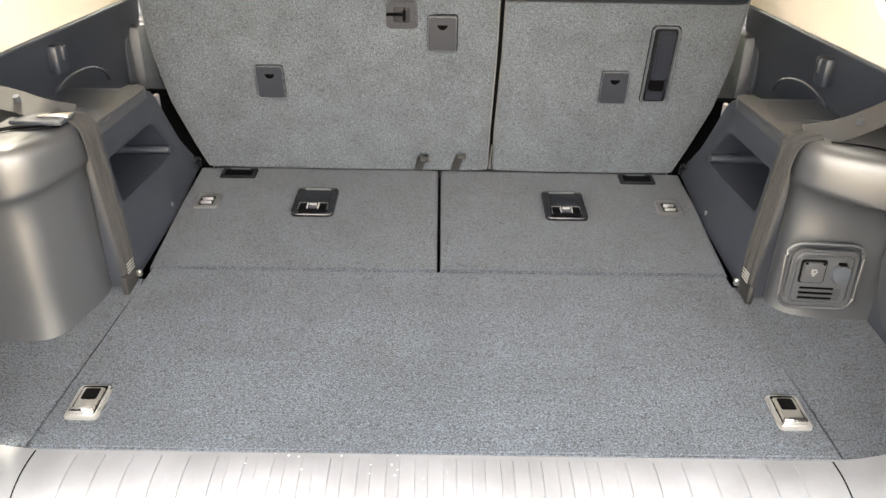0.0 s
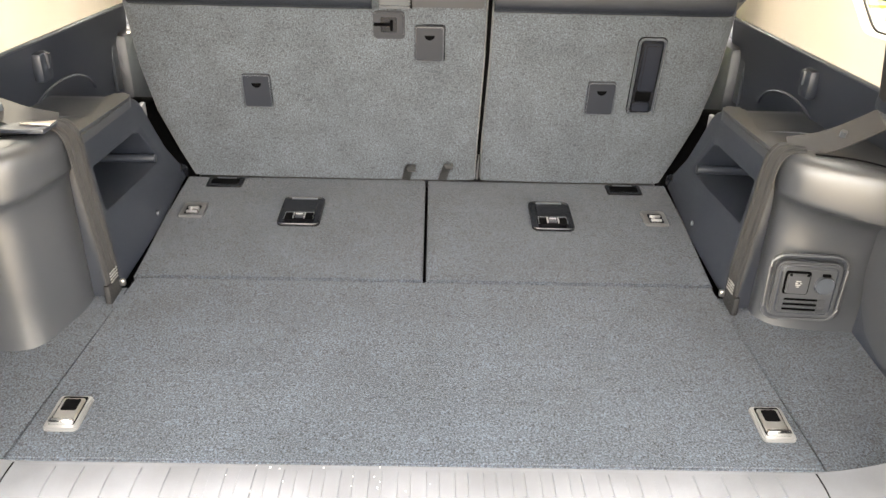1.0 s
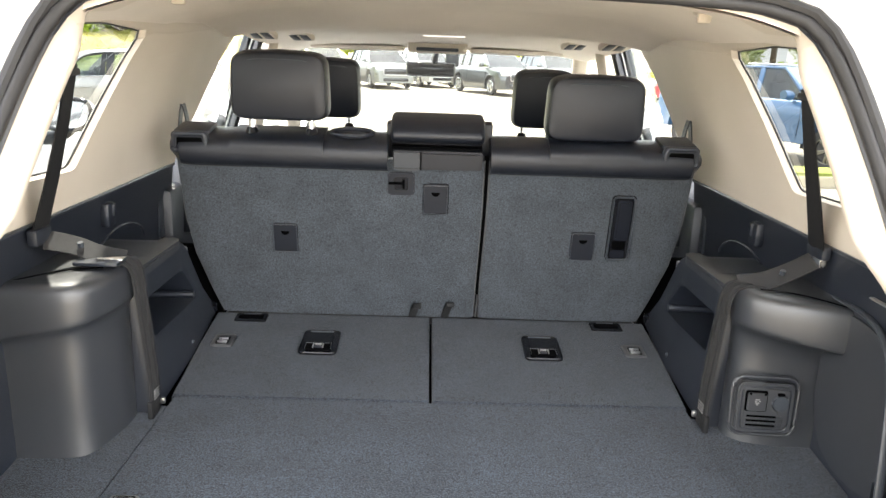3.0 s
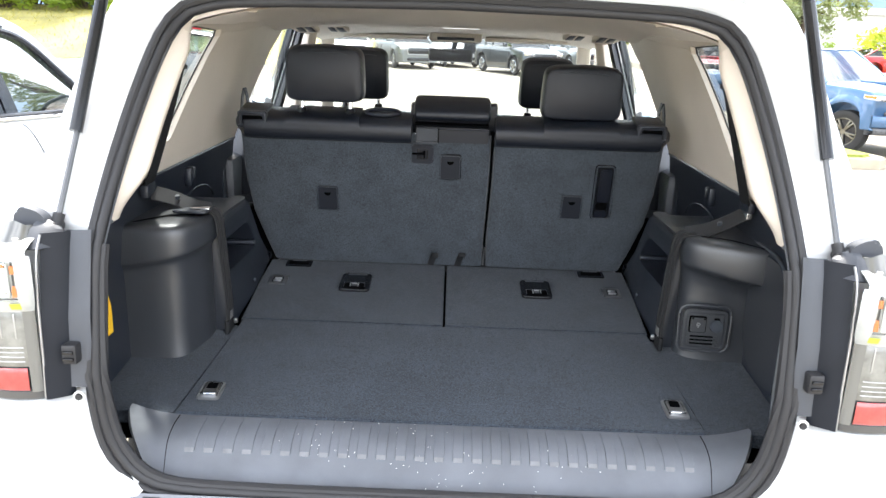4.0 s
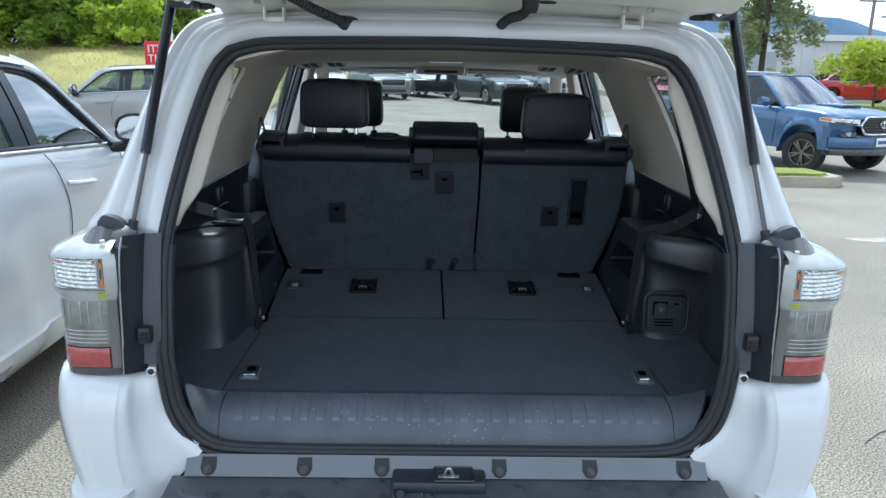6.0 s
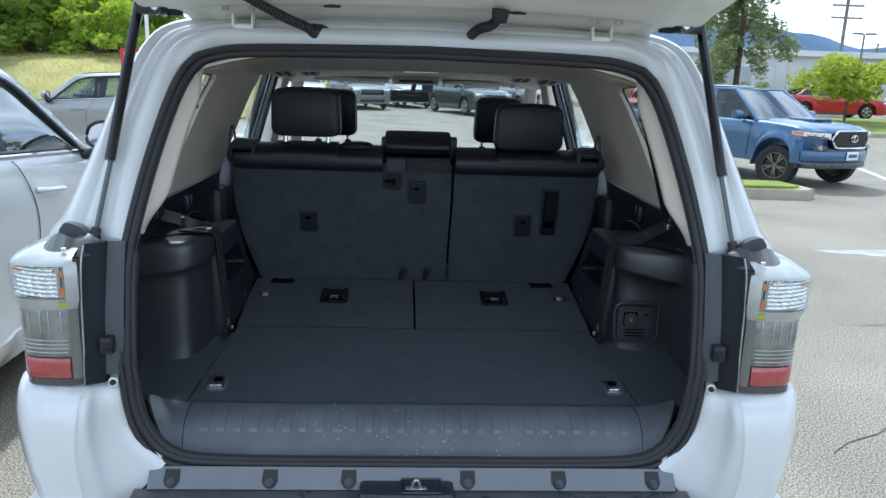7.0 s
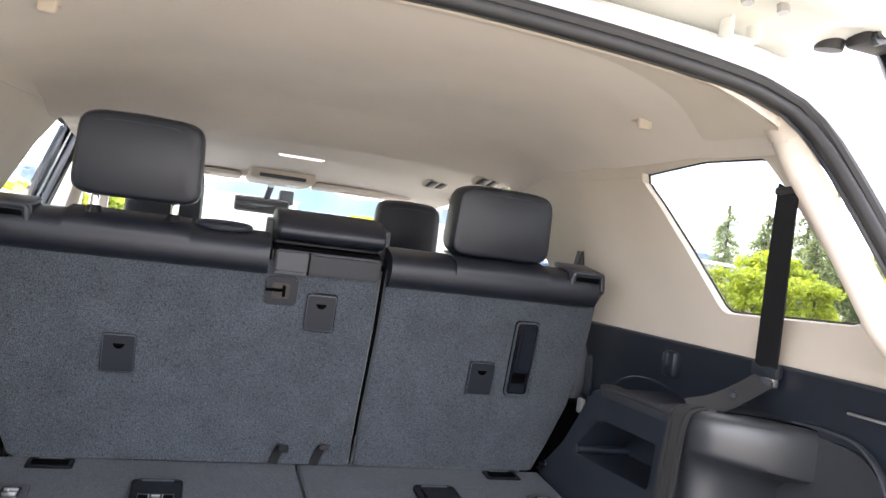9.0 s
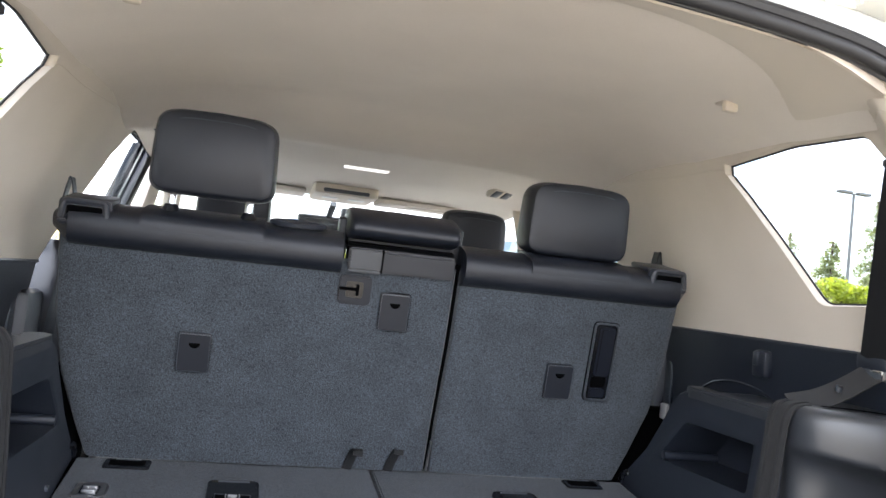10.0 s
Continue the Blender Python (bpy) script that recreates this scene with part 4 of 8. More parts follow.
# lower side walls and wheel-arch trims
for s in (1, -1):
    def wall(u, z):
        y0 = jamb_y(z) + 0.012
        y = y0 + (1.22 - y0) * u
        d = min(1.0, (y - y0) / 0.13)
        x0 = seal_x(max(z, 0.86)) - 0.006
        x = x0 + (0.785 - 0.025 * max(0, (z - 1.1)) / 0.2 - x0) * math.sin(d * math.pi / 2)
        return (x, y, z)
    us = list(np.linspace(0, 0.14, 12)) + list(np.linspace(0.17, 1, 18))
    w_bm = grid(us, np.linspace(0.80, 1.292, 18), wall)
    w_bm = side(w_bm, s)
    side_trim = part("side_trim", solid(w_bm, -0.012 if s > 0 else -0.012), PLASTIC, suv, "black plastic side trim of the cargo space")
    tr = tube([(s * (wall(u, 1.292)[0] - 0.002), wall(u, 1.292)[1], 1.293) for u in us], 0.004, 6)
    part("trim_edge", tr, PLASTIC2, side_trim)
    # coat hook and small cap on the wall
    hk = part("wall_hook", box((s * 0.758, 0.755, 1.243), (0.024, 0.044, 0.058), bevel=0.009), PLASTIC, side_trim)
    part("hook_lip", box((s * 0.746, 0.760, 1.254), (0.010, 0.016, 0.030), bevel=0.004), PLASTIC, hk)
    part("rear_cap", box((s * 0.777, 1.145, 1.17), (0.010, 0.05, 0.15), bevel=0.004), PLASTIC2, side_trim)
    # shelf slot near the opening
    part("cover_slot", box((s * 0.757, 0.235, 1.245), (0.008, 0.085, 0.004), bevel=0.001), SILVERTRIM, side_trim)
    part("cover_slot_end", box((s * 0.757, 0.185, 1.232), (0.010, 0.012, 0.030), bevel=0.002), SHADEBLACK, side_trim)
    # rounded column over the wheel arch, its padded band hanging over the face below
    if s > 0:
        plan = [(0.800, 0.430), (0.765, 0.432), (0.690, 0.436), (0.640, 0.448), (0.614, 0.480), (0.622, 0.515), (0.66, 0.555)]
        hood_plan = [(0.800, 0.339), (0.762, 0.341), (0.700, 0.362), (0.640, 0.396), (0.604, 0.436), (0.604, 0.500), (0.66, 0.555)]
        zt, z_band, tilt = 1.200, 1.106, 0.13
    else:
        plan = [(0.800, 0.336), (0.690, 0.338), (0.652, 0.350), (0.632, 0.405), (0.615, 0.470), (0.622, 0.515), (0.66, 0.555)]
        hood_plan = [(0.800, 0.322), (0.690, 0.323), (0.640, 0.336), (0.612, 0.395), (0.600, 0.470), (0.608, 0.520), (0.66, 0.555)]
        zt, z_band, tilt = 1.206, 1.106, 0.18

    def off(pts, d):
        out = []
        for i, p in enumerate(pts):
            a, b = np.array(pts[max(i - 1, 0)]), np.array(pts[min(i + 1, len(pts) - 1)])
            t = (b - a) / np.linalg.norm(b - a)
            out.append((p[0] - t[1] * d, p[1] + t[0] * d))
        return out
    base, over = resample(rounder(plan, 3), 60), resample(rounder(hood_plan, 3), 60)
    cove = ((-0.085, 0.0), (-0.055, 0.03), (-0.030, 0.12), (-0.014, 0.30), (-0.005, 0.60)) if s > 0 else ((-0.05, 0.0), (-0.02, 0.06), (-0.010, 0.25), (-0.004, 0.60))
    rows = []
    for z, f, d, k in [(0.850, 0.0, 0.004, 0), (0.862, 0.0, 0.0, 0), (0.95, 0.0, 0.0, 0)] + [(z_band + dz, f, 0.0, 1) for dz, f in cove] + \
            [(z_band, 0.86, 0.0, 1), (z_band + 0.005, 0.97, 0.0, 1), (z_band + 0.012, 1.0, 0.0, 1), ((z_band + zt) / 2, 1.0, 0.001, 0.6), (zt - 0.022, 1.0, 0.0, 0.1), (zt - 0.011, 1.0, -0.003, 0), (zt - 0.004, 1.0, -0.008, 0), (zt, 1.0, -0.018, 0), (zt + 0.001, 1.0, -0.05, 0)]:
        mix = [(p[0] * (1 - f) + q[0] * f, p[1] * (1 - f) + q[1] * f) for p, q in zip(base, over)]
        rows.append([(x, y, z + tilt * k * (0.77 - x)) for x, y in off(mix, d)])
    col = loft(rows)
    bmesh.ops.recalc_face_normals(col, faces=col.faces)
    column = part("wheel_arch_trim", side(col, s), COLUMN, suv, "smooth dark grey plastic wheel-arch column")
    topp = prism([(x, y) for x, y in off(over, -0.03)] + [(0.800, 0.62)], zt - 0.012, zt + 0.0005, Matrix.Identity(4))
    part("column_top", side(topp, s), COLUMN, column)
    # dark gap where the column's lid meets the wall
    part("lid_gap", side(tube(rounder([(0.775, 0.352, zt - 0.002), (0.742, 0.375, zt + 0.003), (0.700, 0.420, zt + 0.004), (0.640, 0.445, zt + 0.003)], 2), 0.0026, 6, flat=0.5), s), SHADEBLACK, column)
    # arm-rest panel between column and seat: a deep grip pocket, a crest towards the seat
    outer = resample([(0.500, 0.868), (1.040, 0.916), (0.985, 0.958), (0.918, 1.022), (0.872, 1.090), (0.838, 1.146), (0.816, 1.168), (0.795, 1.174), (0.760, 1.174), (0.655, 1.172), (0.580, 1.172), (0.500, 1.172), (0.500, 0.868)], 61)[:-1]
    cx, cz = 0.690, 1.066
    pocket = round_poly([(0.552, 1.024), (0.846, 1.014), (0.852, 1.026), (0.780, 1.106), (0.762, 1.112), (0.552, 1.114)], 0.008, 4)

    def by_angle(pts, angs):
        """Points of a closed outline at given angles about the pocket's middle."""
        return [hull_at(pts, (cx, cz), a) for a in angs]
    angs = sorted({round(math.atan2(z - cz, y - cx), 4) for y, z in outer} | {round(math.atan2(z - cz, y - cx), 4) for y, z in pocket})
    big, small = by_angle(outer, angs), by_angle(pocket, angs)

    def arm_x(y, z):
        return 0.578 + 0.10 * max(0, z - 0.90) + 0.010 * max(0.0, (y - 0.75)) / 0.2 + 0.05 * max(0, z - 1.15)
    rg = [[(0.80, y, z) for y, z in big], [(arm_x(y, z) + 0.024, y, z) for y, z in big], [(arm_x(y, z) + 0.012, y, z) for y, z in big]]
    for q, dx in ((0.982, 0.004), (0.960, 0.0)):
        ins = [((y - cx) * q + cx, (z - cz) * (q - 0.012) + cz) for y, z in big]
        rg.append([(arm_x(y, z) + dx, y, z) for y, z in ins])
    for f in (0.33, 0.66, 0.93):
        rg.append([(arm_x(a[0] * (1 - f) + b[0] * f, a[1] * (1 - f) + b[1] * f), a[0] * (1 - f) + b[0] * f, a[1] * (1 - f) + b[1] * f) for a, b in zip(ins, small)])
    rg.append([(arm_x(y, z) + 0.002, (y - cx) * 0.985 + cx, (z - cz) * 0.97 + cz) for y, z in small])
    for q, dx in ((0.965, 0.008), (0.96, 0.13)):
        rg.append([(arm_x(y, z) + dx, (y - cx) * q + cx, (z - cz) * (q - 0.03) + cz) for y, z in small])
    arm = loft(rg, True)
    n_last = len(angs)
    arm.verts.ensure_lookup_table()
    arm.faces.new(arm.verts[-n_last:])
    bmesh.ops.recalc_face_normals(arm, faces=arm.faces)
    arm_ob = part("armrest_panel", side(arm, s), PLASTIC, suv, "black plastic side panel with a deep grip pocket")
    part("pocket_sill", side(tube([(arm_x(0.842, 1.026) + 0.002, 0.839, 1.026), (0.66, 0.834, 1.026), (0.722, 0.832, 1.026)], 0.0095, 12), s), PLASTIC, arm_ob)
    # level top: a plate with a tongue along the inner edge towards the seat, the tray sunk behind it
    deck = round_poly([(0.6035, 0.500), (0.6035, 0.770), (0.612, 0.797), (0.638, 0.802), (0.652, 0.785), (0.640, 0.715), (0.624, 0.632), (0.634, 0.606), (0.770, 0.600), (0.770, 0.500)], 0.007, 3)
    part("armrest_top", side(prism(deck, 1.160, 1.1815, Matrix.Identity(4), bevel=0.006), s), COLUMN, arm_ob, "smooth grey top of the arm-rest")
    part("tray", side(box((0.720, 0.765, 1.118), (0.150, 0.26, 0.02), bevel=0.006), s), PLASTIC, arm_ob)
    part("bin_wall", side(box((0.690, 0.660, 1.146), (0.082, 0.006, 0.046), bevel=0.002), s), PLASTIC, arm_ob)
    # lip in paler plastic than its wall: the lit edge put into colour
    part("bin_lip", side(tube(rounder([(0.650, 0.660, 1.170), (0.732, 0.660, 1.171), (0.732, 0.612, 1.171)], 1), 0.0032, 6), s), PLASTIC2, arm_ob)
    part("wall_arch", tube([(s * 0.773, 0.85 + 0.15 * math.cos(a), 1.13 + 0.062 * math.sin(a)) for a in np.linspace(0.1, math.pi - 0.1, 24)], 0.0030, 6), PLASTIC, arm_ob)
    # near-black box: the corner's shade put into colour; small pale plate behind the crest
    part("corner_shade", side(box((0.662, 1.062, 0.965), (0.14, 0.06, 0.26), bevel=0.015), s), SHADEBLACK, arm_ob)
    # small silver box added for a pale spot behind the crest
    part("pale_plate", side(box((0.646, 0.930, 1.105), (0.012, 0.026, 0.036), pose(0, 0, 0), bevel=0.005), s), SILVERTRIM, arm_ob)
    part("foot_cap", side(tube(rounder([(0.595, 1.000, 0.925), (0.592, 0.992, 0.948), (0.598, 0.978, 0.952), (0.604, 0.968, 0.940)], 2), 0.008, 8), s), GLOSSBLACK, arm_ob)
    part("guide_screw", side(cyl((0.590, 0.760, 0.930), (0.576, 0.760, 0.930), 0.006, n=12), s), PLASTIC2, arm_ob)

# socket plate on the right-hand column
SOCK = pose(0.673, 0.4275, 0.960, 90 - 3, 0, -4.5) @ Matrix.Diagonal((0.88, 0.88, 1.0, 1.0))
sock = part("socket_plate", prism(rrect(0, 0, 0.128, 0.122, 0.018), 0.0, 0.010, SOCK, bevel=0.003), COLUMN, suv, "grey plate with a covered socket, a round outlet and vents")
part("socket_surround", tube([SOCK @ Vector((u, v, 0.0015)) for u, v in rrect(0, 0.002, 0.148, 0.140, 0.026)], 0.0035, 8, True), COLUMN, sock)
part("socket_frame", prism(rrect(0, 0, 0.104, 0.100, 0.010), 0.006, 0.013, SOCK, bevel=0.002), COLUMN, sock)
part("socket_groove", tube([SOCK @ Vector((u, v, 0.0105)) for u, v in rrect(0, 0, 0.108, 0.104, 0.012)], 0.0014, 6, True), PLASTIC, sock)
part("surround_groove", tube([SOCK @ Vector((u, v, 0.0008)) for u, v in rrect(0, 0.002, 0.139, 0.132, 0.022)], 0.0016, 6, True), PLASTIC, sock)
part("flap_recess", prism(rrect(-0.023, 0.0185, 0.050, 0.051, 0.006), 0.010, 0.0134, SOCK), SHADEBLACK, sock)
flap = part("socket_flap", prism(rrect(-0.0215, 0.0165, 0.043, 0.044, 0.005), 0.010, 0.0165, SOCK, bevel=0.002), COLUMN, sock)
for dx in (-0.0165, 0.0165):
    part("flap_notch", prism(rrect(-0.0215 + dx, 0.0365, 0.005, 0.005, 0.001), 0.016, 0.0172, SOCK), SHADEBLACK, flap)
for dx, dz, w in ((0, 0.006, 0.013), (-0.003, 0.002, 0.007), (0.005, 0.002, 0.005), (0, -0.002, 0.013), (0, -0.006, 0.006)):
    part("label_bar", prism(rrect(-0.0215 + dx, 0.017 + dz, w * 0.75, 0.0020, 0.0006), 0.0160, 0.0172, SOCK), SILVERTRIM, flap)
part("outlet_ring", tube([SOCK @ Vector((0.031 + 0.0185 * math.cos(a), 0.016 + 0.0185 * math.sin(a), 0.0132)) for a in np.linspace(0, 2 * math.pi, 28, endpoint=False)], 0.0016, 5, True), PLASTIC, sock)
part("outlet_cap", cyl(SOCK @ Vector((0.031, 0.016, 0.010)), SOCK @ Vector((0.031, 0.016, 0.0185)), 0.0175, 0.0155, 24), PLASTIC2, sock)
part("outlet_tab", prism(rrect(0.031, -0.005, 0.012, 0.009, 0.003), 0.010, 0.0165, SOCK, bevel=0.002), COLUMN, sock)
part("outlet_hinge", prism(rrect(0.031, 0.037, 0.016, 0.006, 0.002), 0.010, 0.0175, SOCK, bevel=0.002), SHADEBLACK, sock)
for i in range(3):
    part("vent_groove", prism(rrect(-0.008, -0.0185 - 0.0110 * i, 0.066, 0.0048, 0.0015), 0.010, 0.0134, SOCK), SHADEBLACK, sock)
    part("vent_slat", prism(rrect(-0.001, -0.0232 - 0.0110 * i, 0.084, 0.0040, 0.0015), 0.011, 0.0160, SOCK, bevel=0.0014), COLUMN, sock)
    part("vent_end", prism(rrect(0.034, -0.0185 - 0.0110 * i, 0.014, 0.0048, 0.0015), 0.011, 0.0150, SOCK, bevel=0.0012), COLUMN, sock)

# rim and jack door on the right-hand wall
door_rim = tube(rounder([(0.778, 0.450, 1.190), (0.772, 0.40, 1.202), (0.768, 0.30, 1.206), (0.764, 0.240, 1.194), (0.760, 0.190, 1.145), (0.752, 0.162, 1.05), (0.744, 0.138, 0.92), (0.742, 0.125, 0.85)], 2), 0.007, 10, flat=0.6)
jd = part("jack_door_rim", door_rim, PLASTIC2, suv, "raised grey rim round the side door of the cargo space")
part("jack_door", prism(rounder([(0.42, 0.885), (0.42, 1.185), (0.30, 1.190), (0.245, 1.180), (0.200, 1.135), (0.178, 1.05), (0.155, 0.885)], 2, True), 0.768, 0.776, Matrix(((0, 0, 1, 0), (1, 0, 0, 0), (0, 1, 0, 0), (0, 0, 0, 1)))), COLUMN, jd)
for z in (0.93, 1.07):
    part("door_catch", box((0.755, 0.165, z), (0.012, 0.010, 0.045), bevel=0.003), GLOSSBLACK, jd)
# yellow strip behind the left-hand trim
part("yellow_tab", prism([(0.180, 0.985), (0.204, 0.985), (0.204, 1.05), (0.195, 1.075)], -0.766, -0.760, Matrix(((0, 0, 1, 0), (1, 0, 0, 0), (0, 1, 0, 0), (0, 0, 0, 1)))), YELLOW, suv, "yellow plastic strip in the side trim")

# ---- upper trim, windows, headliner ----
def trim_x(y, z):
    """The inner face of the upper trim: it leans in towards the roof and turns in to the seal at the rear."""
    w = float(np.interp(z, [1.25, 1.30, 1.38, 1.50, 1.60, 1.66, 1.70, 1.735], [0.768, 0.762, 0.745, 0.715, 0.685, 0.660, 0.630, 0.580]))
    d = y - jamb_y(z)
    ease = lambda v: min(1.0, max(0.0, v)) ** 2 * (3 - 2 * min(1.0, max(0.0, v)))
    x0 = seal_x(min(z, 1.70)) - 0.006 - 0.036 * ease((d - 0.008) / 0.034) * ease((0.105 - d) / 0.050) * ease((1.70 - z) / 0.10) * ease((z - 1.29) / 0.10)
    k = ease((d - 0.050) / 0.115)
    return x0 + (w - x0) * k if x0 < w else w


WIN = round_poly([(0.590, 1.372), (0.262, 1.384), (0.256, 1.405), (0.425, 1.662), (0.60, 1.670), (0.806, 1.660), (0.812, 1.642)], 0.020)
WC = (0.53, 1.53)


rear_edge = [(jamb_y(z) + 0.012, z) for z in np.linspace(1.29, 1.735, 14)]
TRIM_OUT = rear_edge + [(0.6, 1.742), (1.62, 1.712), (1.56, 1.68), (1.47, 1.55), (1.35, 1.42), (1.28, 1.35), (1.20, 1.262), (0.9, 1.272), (0.5, 1.288)]
for s in (1, -1):
    angs = sorted({round(math.atan2(z - WC[1], y - WC[0]), 4) for y, z in TRIM_OUT} | {round(math.atan2(z - WC[1], y - WC[0]), 4) for y, z in WIN} | {round(a, 4) for a in np.linspace(-3.1, 3.1, 60)})
    out = [hull_at(TRIM_OUT, WC, a) for a in angs]
    hole = [hull_at(WIN, WC, a) for a in angs]
    rg = []
    for f in np.linspace(0, 1, 26):
        row = [(o[0] * (1 - f) + h[0] * f, o[1] * (1 - f) + h[1] * f) for o, h in zip(out, hole)]
        rg.append([(trim_x(y, z), y, z) for y, z in row])
    rg.append([(trim_x(y, z) + 0.004, (y - WC[0]) * 0.992 + WC[0], (z - WC[1]) * 0.985 + WC[1]) for y, z in hole])
    rg.append([(trim_x(y, z) + 0.022, (y - WC[0]) * 0.985 + WC[0], (z - WC[1]) * 0.975 + WC[1]) for y, z in hole])
    tb = loft(rg, True)
    bmesh.ops.recalc_face_normals(tb, faces=tb.faces)
    trim = part("pillar_trim", side(tb, s), BEIGE, suv, "beige plastic trim round the rear side window")
    rim = [(trim_x(y, z) + 0.017, (y - WC[0]) * 0.980 + WC[0], (z - WC[1]) * 0.970 + WC[1]) for y, z in hole]
    part("window_gasket", side(tube(rim, 0.0022, 6, True), s), RUBBER, trim)
    wp = bmesh.new()
    wp.faces.new([wp.verts.new((x + 0.002, y, z)) for x, y, z in rim])
    part("quarter_window", side(wp, s), TINTED, suv, "fixed rear side window of lightly tinted glass", smooth=False)
    # seam of the trim towards the headliner, from the window's front corner to the door
    for pts in ([(0.815, 1.648), (0.86, 1.652), (0.995, 1.655), (1.20, 1.668), (1.40, 1.680), (1.52, 1.684)], [(jamb_y(1.66) + 0.03, 1.655), (0.34, 1.664), (0.40, 1.668)]):
        part("trim_seam", side(tube([(trim_x(y, z) - 0.0005, y, z) for y, z in glide(pts, 4)], 0.0014, 5), s), BEIGE, trim)

HL_Y = np.r_[np.linspace(0.285, 0.45, 6), np.linspace(0.5, 2.42, 97)]


def liner_z(x, y):
    z = float(np.interp(y, [0.28, 0.36, 0.6, 0.95, 1.16, 1.30, 1.40, 1.46, 1.50, 1.55, 1.62, 1.82, 2.0, 2.3, 2.45], [1.735, 1.752, 1.766, 1.768, 1.758, 1.732, 1.710, 1.701, 1.702, 1.714, 1.718, 1.698, 1.688, 1.668, 1.654]))
    return z - float(np.interp(y, [0.9, 1.15, 1.40], [0.075, 0.060, 0.030])) * abs(x / 0.64) ** 4


hl = grid(np.linspace(-0.66, 0.66, 33), HL_Y, lambda x, y: (x, y - bow(x) * max(0.0, 1 - (y - 0.285) / 0.3), liner_z(x, y)))
liner = part("headliner", solid(hl, 0.012), LINER, suv, "beige cloth headliner")
edge = grid(np.linspace(-0.60, 0.60, 41), np.linspace(0, 1, 6), lambda x, k: (x, 0.288 - bow(x) + k * (0.085 + 0.16 * abs(x / 0.6) ** 3), liner_z(x, 0.288 + k * (0.085 + 0.16 * abs(x / 0.6) ** 3)) - 0.017 + 0.006 * (k > 0.9)))
part("rear_trim_panel", edge, mat("pale_trim", (0.76, 0.69, 0.60), 0.7, var=0.03, scale=4, bump=0.1, bscale=1200), liner, "smooth beige trim along the rear of the headliner")
lip = [(x, jamb_y(z) + 0.010 - bow(x), z - 0.008) for x, z in SEAL_R if z > 1.705]
lip = lip + [(-x, y, z) for x, y, z in lip[-2::-1]]
part("liner_edge", tube(lip, 0.007, 8), BEIGE, liner)
for s in (1, -1):
    hk = part("coat_hook", box((s * 0.514, 0.598, liner_z(0.514, 0.598) - 0.006), (0.030, 0.034, 0.016), bevel=0.005), BEIGE, liner)
    part("hook_tongue", box((s * 0.514, 0.585, liner_z(0.514, 0.598) - 0.020), (0.028, 0.016, 0.022), pose(0, 0, 0), bevel=0.006), BEIGE, hk)
    for vx, y in ((0.555, 1.500), (0.490, 1.830)):
        vm = pose(s * vx, y, liner_z(vx, y) - 0.012, -24, 0, s * 20)
        v = part("air_vent", box((0, 0, 0), (0.085, 0.062, 0.022), vm, bevel=0.007), BEIGE, liner, "roof air vent with a pale rim")
        for k in (-0.021, 0.021):
            part("vent_fin", box((k, -0.002, -0.0105), (0.030, 0.040, 0.006), vm, bevel=0.002), PLASTIC2, v)
part("dome_lamp", box((0.020, 1.82, liner_z(0, 1.82) - 0.006), (0.15, 0.055, 0.014), bevel=0.004), glow("dome_lens", (0.95, 0.93, 0.88), 0.25), liner, "white lens of the dome lamp")
cons = part("roof_console", box((0.0, 2.30, 1.652), (0.24, 0.30, 0.050), pose(0, 0, 0), bevel=0.014), BEIGE, liner, "beige overhead console with map lamps")
part("console_tray", box((0.0, 2.148, 1.642), (0.17, 0.012, 0.014), bevel=0.004), PLASTIC2, cons)
for s in (1, -1):
    vs = part("sun_visor", box((s * 0.335, 2.36, 1.642), (0.39, 0.17, 0.020), bevel=0.009), LINER, liner, "folded beige sun visor")
    part("visor_mirror", box((s * 0.335, 2.34, 1.631), (0.16, 0.085, 0.004), bevel=0.0015), BEIGE, vs)
    part("console_lens", box((s * 0.05, 2.26, 1.6265), (0.06, 0.05, 0.004), bevel=0.001), LABELWHITE, cons)
    part("grab_handle", side(tube(rounder([(0.610, 2.10, 1.680), (0.600, 2.12, 1.655), (0.598, 2.20, 1.650), (0.600, 2.28, 1.648), (0.610, 2.30, 1.672)], 2), 0.010, 8), s), BEIGE, liner, "beige grab handle over the door")
mir = part("rear_view_mirror", box((-0.026, 2.70, 1.553), (0.235, 0.03, 0.072), bevel=0.013, seg=3), GLOSSBLACK, suv, "interior mirror on its stalk")
part("mirror_face", box((-0.026, 2.683, 1.553), (0.215, 0.004, 0.056), bevel=0.0015), mat("mirror", (0.035, 0.036, 0.04), 0.06, 1.0), mir)
part("mirror_stalk", cyl((-0.01, 2.715, 1.58), (0.0, 2.64, 1.640), 0.014), PLASTIC, mir)
part("sensor_box", box((0.075, 2.72, 1.600), (0.065, 0.06, 0.070), bevel=0.012), PLASTIC, mir)

